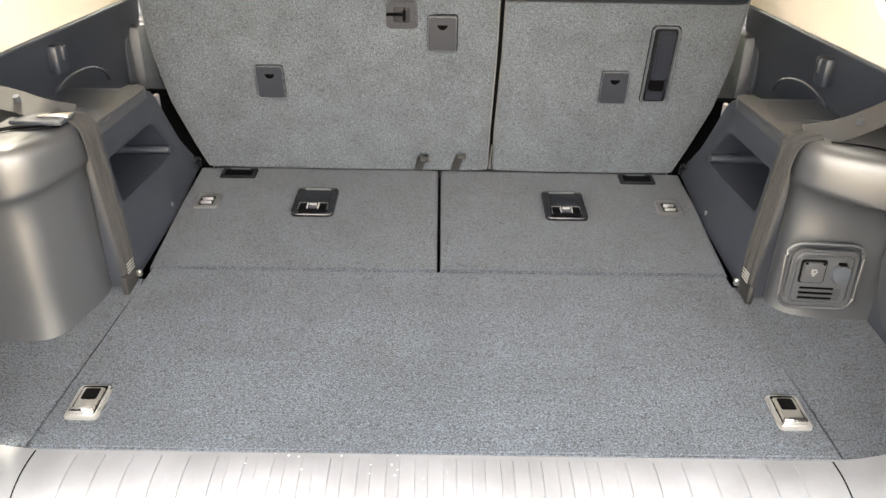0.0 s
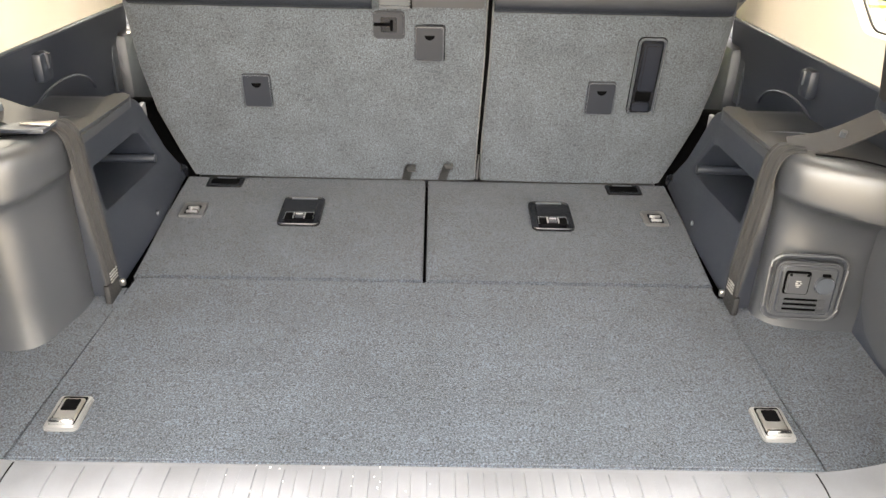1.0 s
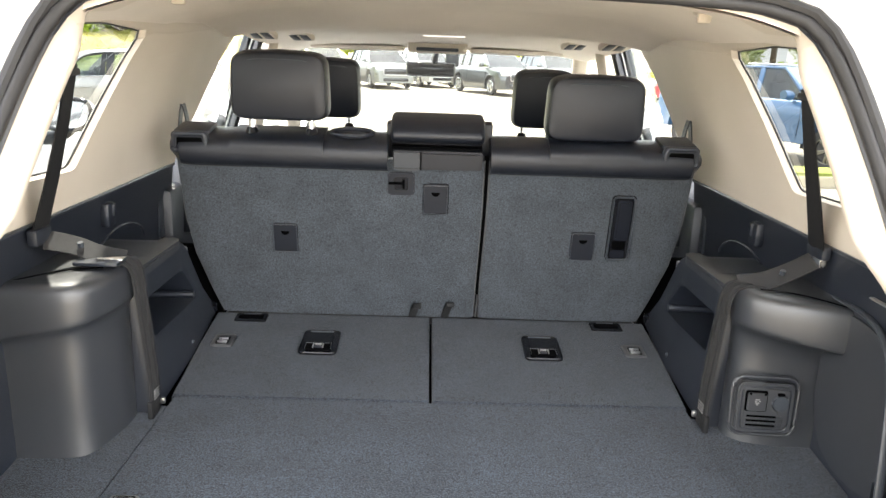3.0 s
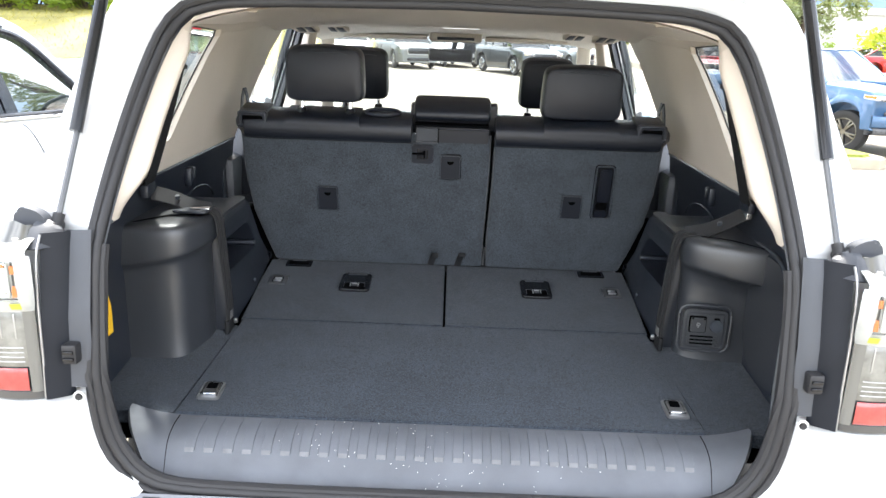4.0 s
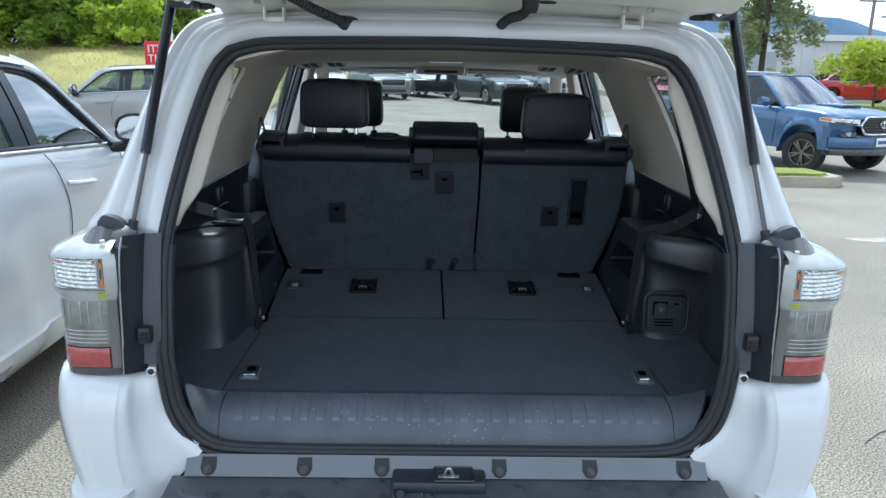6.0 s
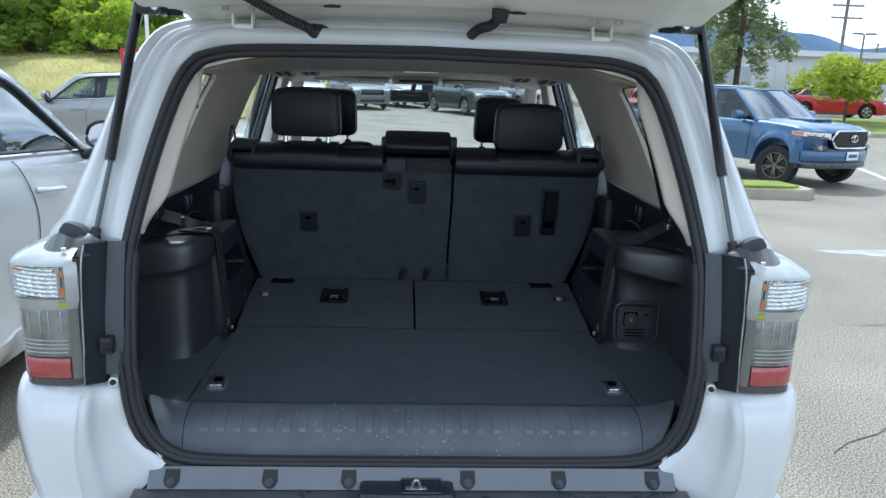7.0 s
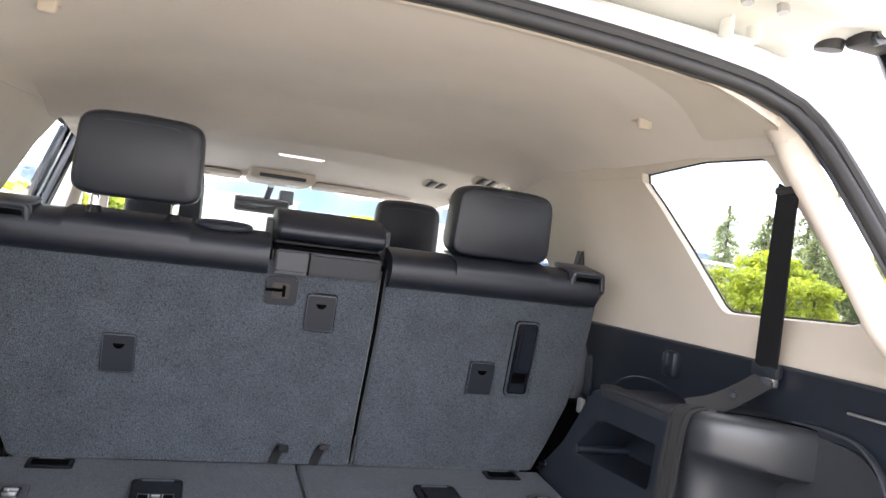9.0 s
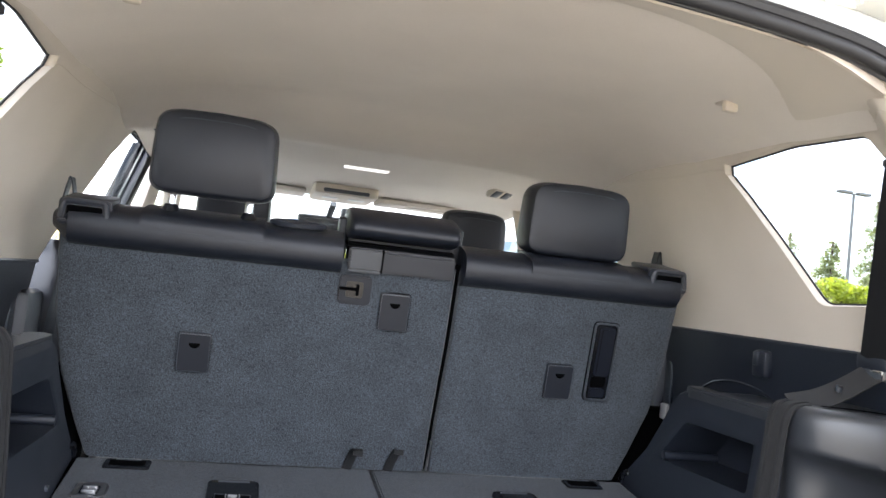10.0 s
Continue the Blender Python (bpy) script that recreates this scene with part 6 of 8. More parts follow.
# ---- seat belts of the third row ----
def belt(s):
    b = thing("seat_belt", (s * 0.583, 0.499, 0.88), "grey webbing seat belt draped over the wheel-arch column", "seat belt", "third-row seat belts")
    anch = (s * 0.585, 0.505, 0.885)
    top_z = 1.197 if s > 0 else 1.212
    ty = 0.455 if s > 0 else 0.43
    tong = (s * 0.742, ty, 1.262 if s > 0 else 1.265)
    path = [anch, (s * 0.578, 0.498, 0.93), (s * 0.583, 0.490, 1.05), (s * 0.588, 0.487, 1.13), (s * 0.591, 0.486, top_z - 0.024), (s * 0.600, 0.485, top_z - 0.004), (s * 0.612, 0.484, top_z + 0.003), (s * 0.635, 0.484, top_z + 0.006)]
    p2 = rounder(path, 2)
    part("lap_belt", strap(p2, 0.046, 0.0025, (-0.12 * s, 0.99, 0.05)), WEBBING, b, "grey woven webbing")
    for k in (-0.011, 0.011):
        part("webbing_rib", strap([(x - 0.12 * s * k, y + 0.99 * k, z + 0.05 * k) for x, y, z in p2], 0.005, 0.0055, (-0.12 * s, 0.99, 0.05)), DARKWEB, b)
    path2 = [(s * 0.615, 0.489, top_z + 0.001), (s * 0.660, 0.478, top_z + 0.012), (s * 0.70, 0.468, top_z + 0.034), tong]
    part("shoulder_belt", strap(rounder(path2, 2), 0.046, 0.0025, (0.25 * s, 0.75, 0.6)), WEBBING, b, "grey woven webbing")
    part("belt_stud", cyl((s * 0.690, 0.468, top_z + 0.030), (s * 0.690, 0.465, top_z + 0.040), 0.0055), PLASTIC2, b)
    an = part("belt_anchor", box((s * 0.583, 0.500, 0.888), (0.012, 0.052, 0.042), pose(0, 0, 0), bevel=0.004), DARKWEB, b)
    for k in range(4):
        part("anchor_stitch", box((s * 0.5755, 0.500, 0.912 + 0.006 * k), (0.0025, 0.030, 0.0018), bevel=0.0004), SILVERTRIM, an)
    part("anchor_bolt", box((s * 0.572, 0.522, 0.893), (0.010, 0.010, 0.014), bevel=0.003), STEEL, an)
    if s > 0:
        tg = part("belt_tongue", box((s * 0.746, ty, 1.262), (0.014, 0.055, 0.020), pose(0, 0, 0), bevel=0.004), CHROME, b, "metal belt tongue")
        part("tongue_grip", box((s * 0.748, ty, 1.283), (0.020, 0.066, 0.030), bevel=0.007), PLASTIC, tg)
        top = (0.590, 0.278, 1.582)
        part("upper_belt", strap([(0.742, 0.452, 1.285), (0.693, 0.396, 1.385), (0.640, 0.336, 1.485), top], 0.048, 0.003, [(-0.06, 1, 0), (0.02, 1, 0), (0.12, 1, 0), (0.20, 1, 0)]), DARKWEB, b, "taut black webbing up to the pillar")
        part("belt_exit", box(top, (0.008, 0.052, 0.012), pose(0, 0, 0), bevel=0.003), RUBBER, b)
    else:
        tg = part("belt_tongue", box((s * 0.650, 0.455, top_z + 0.006), (0.085, 0.052, 0.008), pose(0, 0, 0), bevel=0.003), PLASTIC, b, "belt tongue lying on the column")
        part("tongue_plate", box((s * 0.628, 0.458, top_z + 0.012), (0.05, 0.026, 0.004), bevel=0.001), CHROME, tg)
        top = (-0.590, 0.278, 1.582)
        part("belt_guide", box((s * 0.748, ty, 1.272), (0.022, 0.06, 0.034), bevel=0.007), PLASTIC, b)
        part("upper_belt", strap([(-0.745, 0.43, 1.285), (-0.693, 0.386, 1.385), (-0.640, 0.334, 1.485), top], 0.048, 0.003, [(0.06, 1, 0), (-0.02, 1, 0), (-0.12, 1, 0), (-0.20, 1, 0)]), DARKWEB, b, "taut black webbing up to the pillar")
        part("belt_exit", box(top, (0.008, 0.052, 0.012), pose(0, 0, 0), bevel=0.003), RUBBER, b)


belt(1)
belt(-1)

# ---- outdoors: ground, kerbs, lawn ----
ASPHALT = mat("asphalt", (0.235, 0.208, 0.160), 0.9, var=0.18, scale=0.7, bump=0.4, bscale=105, fine=0.9)
CONCRETE = mat("kerb_concrete", (0.36, 0.32, 0.24), 0.9, var=0.15, scale=4, bump=0.4, bscale=120, fine=0.15)
GRASSMAT = mat("lawn", (0.20, 0.23, 0.04), 0.95, var=0.35, scale=1.2, bump=0.8, bscale=60, fine=0.4)
DRYGRASS = mat("rough_grass", (0.28, 0.25, 0.080), 0.95, var=0.35, scale=0.5, bump=0.8, bscale=40, fine=0.4)
LINEPAINT = mat("line_paint", (0.62, 0.62, 0.60), 0.8, var=0.15, scale=10)
ground = part("ground", grid(np.linspace(-1500, 1500, 21), np.linspace(-600, 2400, 21), lambda x, y: (x, y, 0)), ASPHALT, smooth=False)
tagged(ground, "grey weathered asphalt of the car park", "ground", kind="structure")


def slab(name, poly, z0, z1, m, label, cat, bevel=0.03, kind="structure"):
    ob = part(name, prism(poly, z0, z1, Matrix.Identity(4), bevel=bevel), m)
    return tagged(ob, label, cat, kind=kind)


def kerbed(poly, label):
    slab("kerb", poly, -0.05, 0.15, CONCRETE, "pale concrete kerb round a planted island", "kerb", 0.02)
    c = np.mean(np.array(poly), axis=0)
    ins = []
    for p in poly:
        v = np.array(p) - c
        ins.append(tuple(c + v * (1 - 0.16 / np.linalg.norm(v) * 1.3)))
    slab("lawn", ins, 0.0, 0.19, GRASSMAT, label, "grass", 0.03)


kerbed([(3.4, 9.15), (6.02, 9.15), (6.22, 9.35), (6.1, 10.0), (3.4, 10.0)], "short grass on a kerbed island")
slab("kerb", [(13.0, 23.5), (60, 23.5), (60, 23.68), (13.0, 23.68)], -0.05, 0.15, CONCRETE, "pale concrete kerb before the grass strip", "kerb", 0.02)
rise = grid(np.linspace(13.0, 60, 20), np.linspace(23.67, 29.6, 12), lambda x, y: (x, y, 0.13 + 0.26 * min(1.0, (y - 23.67) / 3.2)))
tagged(part("lawn", solid(rise, 0.3), GRASSMAT), "mown grass strip rising behind a kerb", "grass", kind="structure")
slab("upper_car_park", [(10.0, 29.6), (75, 29.6), (75, 58.8), (10.0, 58.8)], -0.05, 0.30, ASPHALT, "raised asphalt of the neighbouring car park", "ground", 0.02)
for x in (8.6, 10.6):
    slab("parking_line", [(x, 10.6), (x + 0.12, 10.6), (x + 2.1, 17.2), (x + 1.98, 17.2)], 0.0, 0.004, LINEPAINT, "worn white parking line", "road marking", 0)
# cracks in the asphalt
ck = bmesh.new()
rnd = random.Random(11)
CRACK = mat("crack_filler", (0.03, 0.03, 0.03), 0.9)
for x0, y0, dx, dy, n in ((2.0, 1.4, 0.16, 0.10, 14), (3.1, 3.3, 0.3, 0.05, 20), (2.1, 6.0, 0.35, 0.12, 16)):
    pts = [(x0, y0)]
    for _ in range(n):
        pts.append((pts[-1][0] + dx * rnd.uniform(0.4, 1.4), pts[-1][1] + dy + rnd.uniform(-0.07, 0.07)))
    for a, b in zip(pts, pts[1:]):
        w = rnd.uniform(0.0015, 0.004)
        q = [ck.verts.new((p[0], p[1] + e, 0.003)) for p, e in ((a, -w), (b, -w), (b, w), (a, w))]
        ck.faces.new(q)
tagged(part("asphalt_crack", ck, CRACK, ground, smooth=False), "thin dark cracks in the asphalt", kind="stuff")
slab("worn_marking", rounder([(4.1, 5.75), (4.6, 5.55), (5.3, 5.42), (5.9, 5.05), (6.6, 4.95), (6.1, 5.25), (5.5, 5.62), (5.9, 5.9), (4.9, 5.80)], 2, True), 0.0, 0.003, mat("worn_paint", (0.36, 0.34, 0.30), 0.8, var=0.3, scale=6, fine=0.4), "pale worn paint patch on the asphalt", "road marking", 0)


# ---- parked vehicles ----
def car_paint(name, col, metal=0.3):
    return mat(name, col, 0.35, metal, coat=1.0, var=0.02, scale=3)


def car(name, m, paint, kind, label, group=""):
    """A parked vehicle at the pose m (its y ahead): lower body, cabin, panes, wheels, lamps."""
    P = {
        "suv": dict(L=4.75, W=0.94, belt=1.10, hood=1.02, tail=1.12, roof=1.70, cab=(-2.15, -1.80, 0.45, 1.25), wb=(-1.42, 1.42), r=0.37, bed=None, low=0.26),
        "crossover": dict(L=4.95, W=0.965, belt=1.19, hood=1.08, tail=1.15, roof=1.735, cab=(-2.25, -1.85, 0.05, 0.86), wb=(-1.43, 1.43), r=0.375, bed=None, low=0.27),
        "sedan": dict(L=4.60, W=0.89, belt=0.95, hood=0.84, tail=0.98, roof=1.43, cab=(-1.75, -1.05, 0.35, 1.15), wb=(-1.35, 1.35), r=0.32, bed=None, low=0.20),
        "pickup": dict(L=5.35, W=0.95, belt=1.09, hood=1.05, tail=1.08, roof=1.64, cab=(-0.85, -0.72, 0.55, 1.15), wb=(-1.75, 1.78), r=0.39, bed=(-2.6, -0.9), low=0.40),
    }[kind]
    L, W, r = P["L"], P["W"], P["r"]
    c = thing(name, (0, 0, 0), label, "car", group)

    def top(y):
        return float(np.interp(y, [-L / 2, -L / 2 + 0.15, P["cab"][0], P["cab"][3], L / 2 - 0.35, L / 2], [P["tail"] - 0.18, P["tail"], P["belt"], P["belt"] - 0.01, P["hood"] - 0.03, P["hood"] - 0.22]))

    def half(y):
        e = min(1.0, (L / 2 - abs(y)) / 0.55)
        return W * (0.80 + 0.20 * math.sqrt(max(0.0, e * (2 - e))))
    ys = sorted({round(v, 3) for v in np.linspace(-L / 2, L / 2, 37)} | {round(w + (r + 0.07) * k, 3) for w in P["wb"] for k in (-1, -0.98, -0.9, -0.7, -0.4, 0, 0.4, 0.7, 0.9, 0.98, 1)})
    rg = []
    for y in ys:
        lo = P["low"] + 0.10 * max(0, abs(y) - L / 2 + 0.3)
        arch = lo
        for w in P["wb"]:
            q = (r + 0.07) ** 2 - (y - w) ** 2
            if q > 0:
                arch = max(arch, r + math.sqrt(q))
        t, h = top(y), half(y)
        pts = [(0.0, lo), (h - 0.22, lo), (h - 0.22, arch), (h - 0.03, arch), (h, max(arch + 0.02, lo + 0.12)), (h + 0.012, max(arch + 0.03, lo + 0.35)), (h, max(arch + 0.05, t - 0.22)), (h - 0.015, max(arch + 0.06, t - 0.07)), (h - 0.06, max(arch + 0.07, t)), (h * 0.55, t + 0.025), (0.0, t + 0.035)]
        rg.append([(x, y, z) for x, z in pts] + [(-x, y, z) for x, z in pts[-2:0:-1]])
    bm = loft(rg, True, True)
    bmesh.ops.recalc_face_normals(bm, faces=bm.faces)
    part("body", bm, paint, c)
    b0, r0, r1, b1 = P["cab"]                      # rear glass foot, roof rear, roof front, windscreen foot
    zb, zr, wb_, wr = P["belt"], P["roof"], W - 0.075, W - 0.235
    roofm = loft([[(wr * k, y, zr - 0.05 * abs(k) ** 3 - 0.05 * ((y - (r0 + r1) / 2) / (r1 - r0) * 2) ** 2 * 0.6) for k in np.linspace(-1, 1, 9)] for y in np.linspace(r0, r1, 7)])
    bmesh.ops.recalc_face_normals(roofm, faces=roofm.faces)
    if sum(f.normal.z for f in roofm.faces) < 0:
        bmesh.ops.reverse_faces(roofm, faces=roofm.faces[:])
    part("roof", solid(roofm, 0.03), paint, c)
    inner = loft([[(x, y, z) for x in (-wb_ + 0.1, wb_ - 0.1)] for y, z in ((b0 + 0.1, zb - 0.05), (b1 - 0.1, zb - 0.05))])
    part("cabin_floor", solid(inner, 0.02), DASH, c)
    for sx in (-1, 1):
        for sy in ((0.35, -0.55) if kind != "pickup" else (0.2,)):
            part("seat", box((sx * 0.38, sy, zb + 0.08), (0.46, 0.12, 0.50), bevel=0.05), LEATHER, c)
    part("dash", box((0, b1 - 0.32, zb + 0.0), (1.5, 0.5, 0.10), bevel=0.04), DASH, c)

    def pillar(a, b, w, m2, nm="pillar"):
        a, b = Vector(a), Vector(b)
        d = b - a
        mm = Matrix.Translation((a + b) / 2) @ d.to_track_quat("Z", "X").to_matrix().to_4x4()
        part(nm, box((0, 0, 0), (0.035, w, d.length + 0.03), mm, bevel=0.012), m2, c)
    ze = zr - 0.075
    mids = (-1.42, -0.45) if kind == "crossover" else (r0 + 0.55, (r0 + r1) / 2 + 0.10) if kind == "suv" else ((r0 + r1) / 2 + 0.02,)
    for s in (1, -1):
        pillar((s * wb_, b1, zb), (s * wr, r1, ze), 0.07, paint)
        pillar((s * wb_, b0, zb), (s * wr, r0, ze), 0.10, paint)
        for q in mids:
            pillar((s * wb_, q, zb), (s * wr, q - 0.02, ze), 0.09, GLOSSBLACK)
        pillar((s * wr, r0, ze), (s * wr, r1, ze), 0.05, paint, "roof_rail")
        pillar((s * (wb_ + 0.004), b0, zb + 0.005), (s * (wb_ + 0.004), b1 - 0.03, zb + 0.005), 0.02, SILVERTRIM, "window_ledge")
        cuts = [(b0, r0), *((q, q - 0.02) for q in mids), (b1, r1)]
        for (ya, ra), (yb, rb) in zip(cuts, cuts[1:]):
            g = bmesh.new()
            g.faces.new([g.verts.new(p) for p in ((s * (wb_ - 0.004), ya, zb), (s * (wb_ - 0.004), yb, zb), (s * (wr - 0.004), rb, ze), (s * (wr - 0.004), ra, ze))])
            part("side_window", g, CARGLASS, c, smooth=False)
        # door lines and handles
        for q in (*mids, b1 - 0.18):
            part("door_gap", box((s * (W + 0.004), q - 0.02, (zb + P["low"]) / 2 + 0.10), (0.017, 0.004, zb - P["low"] - 0.50), bevel=0.001), SHADEBLACK, c)
        for q in mids:
            part("door_handle", box((s * (W + 0.012), q + 0.17, zb - 0.15), (0.03, 0.19, 0.032), bevel=0.01), paint, c)
        mr = part("door_mirror", box((s * (W + 0.08), b1 - 0.42, zb + 0.09), (0.19, 0.10, 0.15), bevel=0.03), paint, c)
        part("mirror_face", box((s * (W + 0.08), b1 - 0.475, zb + 0.09), (0.16, 0.008, 0.12), bevel=0.003), GLOSSBLACK, mr)
        part("headlight", box((s * (W - 0.24), L / 2 - 0.16, P["hood"] - 0.15), (0.34, 0.22, 0.13), pose(0, 0, 0), bevel=0.04), CHROME if kind != "x" else STEEL, c)
        part("tail_light", box((s * (W - 0.15), -L / 2 + 0.10, P["tail"] - 0.20), (0.20, 0.14, 0.22), bevel=0.03), REDLENS, c)
        for w in P["wb"]:
            wh = part("wheel", cyl((s * (W - 0.20), w, r), (s * (W - 0.035), w, r), r * 0.60, n=24), GLOSSBLACK, c)
            part("tyre", tube([(s * (W - 0.115), w + (r - 0.10) * math.cos(a), r + (r - 0.10) * math.sin(a)) for a in np.linspace(0, 2 * math.pi, 28, endpoint=False)], 0.10, 10, True), TYRE, wh)
            sp = bmesh.new()
            for k in range(5):
                a = 2 * math.pi * k / 5 + 0.3
                for da in (-0.13, 0.13):
                    add_box(sp, (0, 0, 0), (0.03, 0.035, r * 0.56), Matrix.Translation((s * (W - 0.03), w + math.cos(a + da) * r * 0.31, r + math.sin(a + da) * r * 0.31)) @ pose(0, 0, 0, math.degrees(a + da) - 90, 0, 0), 0.006)
            add_cyl(sp, (s * (W - 0.05), w, r), (s * (W - 0.01), w, r), 0.07, 0.06, 16)
            part("rim", sp, ALLOY, wh)
            part("rim_ring", tube([(s * (W - 0.03), w + r * 0.60 * math.cos(a), r + r * 0.60 * math.sin(a)) for a in np.linspace(0, 2 * math.pi, 28, endpoint=False)], 0.014, 6, True), ALLOY, wh)
    for name2, ya, yb in (("windscreen", b1, r1), ("rear_window", b0, r0)):
        g = bmesh.new()
        g.faces.new([g.verts.new(p) for p in ((-wb_ + 0.03, ya, zb + 0.01), (wb_ - 0.03, ya, zb + 0.01), (wr - 0.02, yb, zr - 0.05), (-wr + 0.02, yb, zr - 0.05))])
        part(name2, g, CARGLASS, c, smooth=False)
    gr = part("grille", box((0, L / 2 - 0.03, P["hood"] - 0.26), (W * 1.15, 0.10, 0.26), bevel=0.05), GLOSSBLACK, c)
    part("grille_frame", tube([(u, L / 2 + 0.025, P["hood"] - 0.26 + v) for u, v in rrect(0, 0, W * 1.16, 0.28, 0.08)], 0.016, 6, True), CHROME if kind == "pickup" else SILVERTRIM, gr)
    if kind == "pickup":
        for i in range(9):
            for j in range(4):
                part("grille_stud", box((-0.40 + 0.10 * i, L / 2 + 0.02, P["hood"] - 0.36 + 0.065 * j), (0.05, 0.02, 0.012), bevel=0.003), PLASTIC2, gr)
        part("emblem", tube([(0.08 * math.cos(a), L / 2 + 0.04, P["hood"] - 0.26 + 0.055 * math.sin(a)) for a in np.linspace(0, 2 * math.pi, 24, endpoint=False)], 0.009, 6, True), CHROME, gr)
        part("bonnet_scoop", box((0, 1.55, P["hood"] + 0.06), (0.62, 0.55, 0.07), bevel=0.03), paint, c)
        part("scoop_mouth", box((0, 1.83, P["hood"] + 0.055), (0.50, 0.02, 0.035), bevel=0.005), GLOSSBLACK, c)
        part("skid_plate", box((0, L / 2 - 0.12, 0.46), (1.5, 0.20, 0.16), bevel=0.05), BUMPERBLACK, c)
        pl = part("number_plate", box((0.0, L / 2 + 0.045, 0.60), (0.30, 0.012, 0.15), bevel=0.004), LABELWHITE, c)
        part("plate_bars", box((0.0, L / 2 + 0.053, 0.60), (0.22, 0.004, 0.06), bevel=0.001), mat("plate_blue", (0.06, 0.10, 0.25), 0.6), pl)
        for s in (1, -1):
            part("fog_light", cyl((s * 0.62, L / 2 - 0.10, 0.72), (s * 0.62, L / 2 + 0.0, 0.72), 0.06, n=18), CHROME, c)
            part("wheel_flare", tube([(s * (W + 0.01), P["wb"][1] + (r + 0.08) * math.cos(a), r + (r + 0.08) * math.sin(a)) for a in np.linspace(0, math.pi, 18)], 0.03, 6), paint, c)
        bed = bmesh.new()
        add_box(bed, (0, -1.75, P["belt"] + 0.012), (1.50, 1.62, 0.05), None, 0.015)
        part("bed_cover", bed, BUMPERBLACK, c)
    else:
        part("lower_grille", box((0, L / 2 - 0.02, P["low"] + 0.16), (W * 1.2, 0.08, 0.14), bevel=0.03), GLOSSBLACK, c)
        part("sill_cladding", box((0, 0, P["low"] + 0.02), (W * 2 - 0.03, P["wb"][1] * 2 - 2 * r - 0.25, 0.10), bevel=0.03), BUMPERBLACK, c)
    c.matrix_basis = m
    return c


def at(x, y, heading, z=0.0):
    """Pose of a car at x, y that points heading degrees to the left of straight ahead."""
    return pose(x, y, z, 0, 0, heading)


WHITEPEARL = mat("pearl_white_paint", (0.66, 0.66, 0.65), 0.30, coat=1.0, var=0.015, scale=3)
TRIMGLASS = glass("privacy_glass", (0.30, 0.36, 0.36), base=0.34)


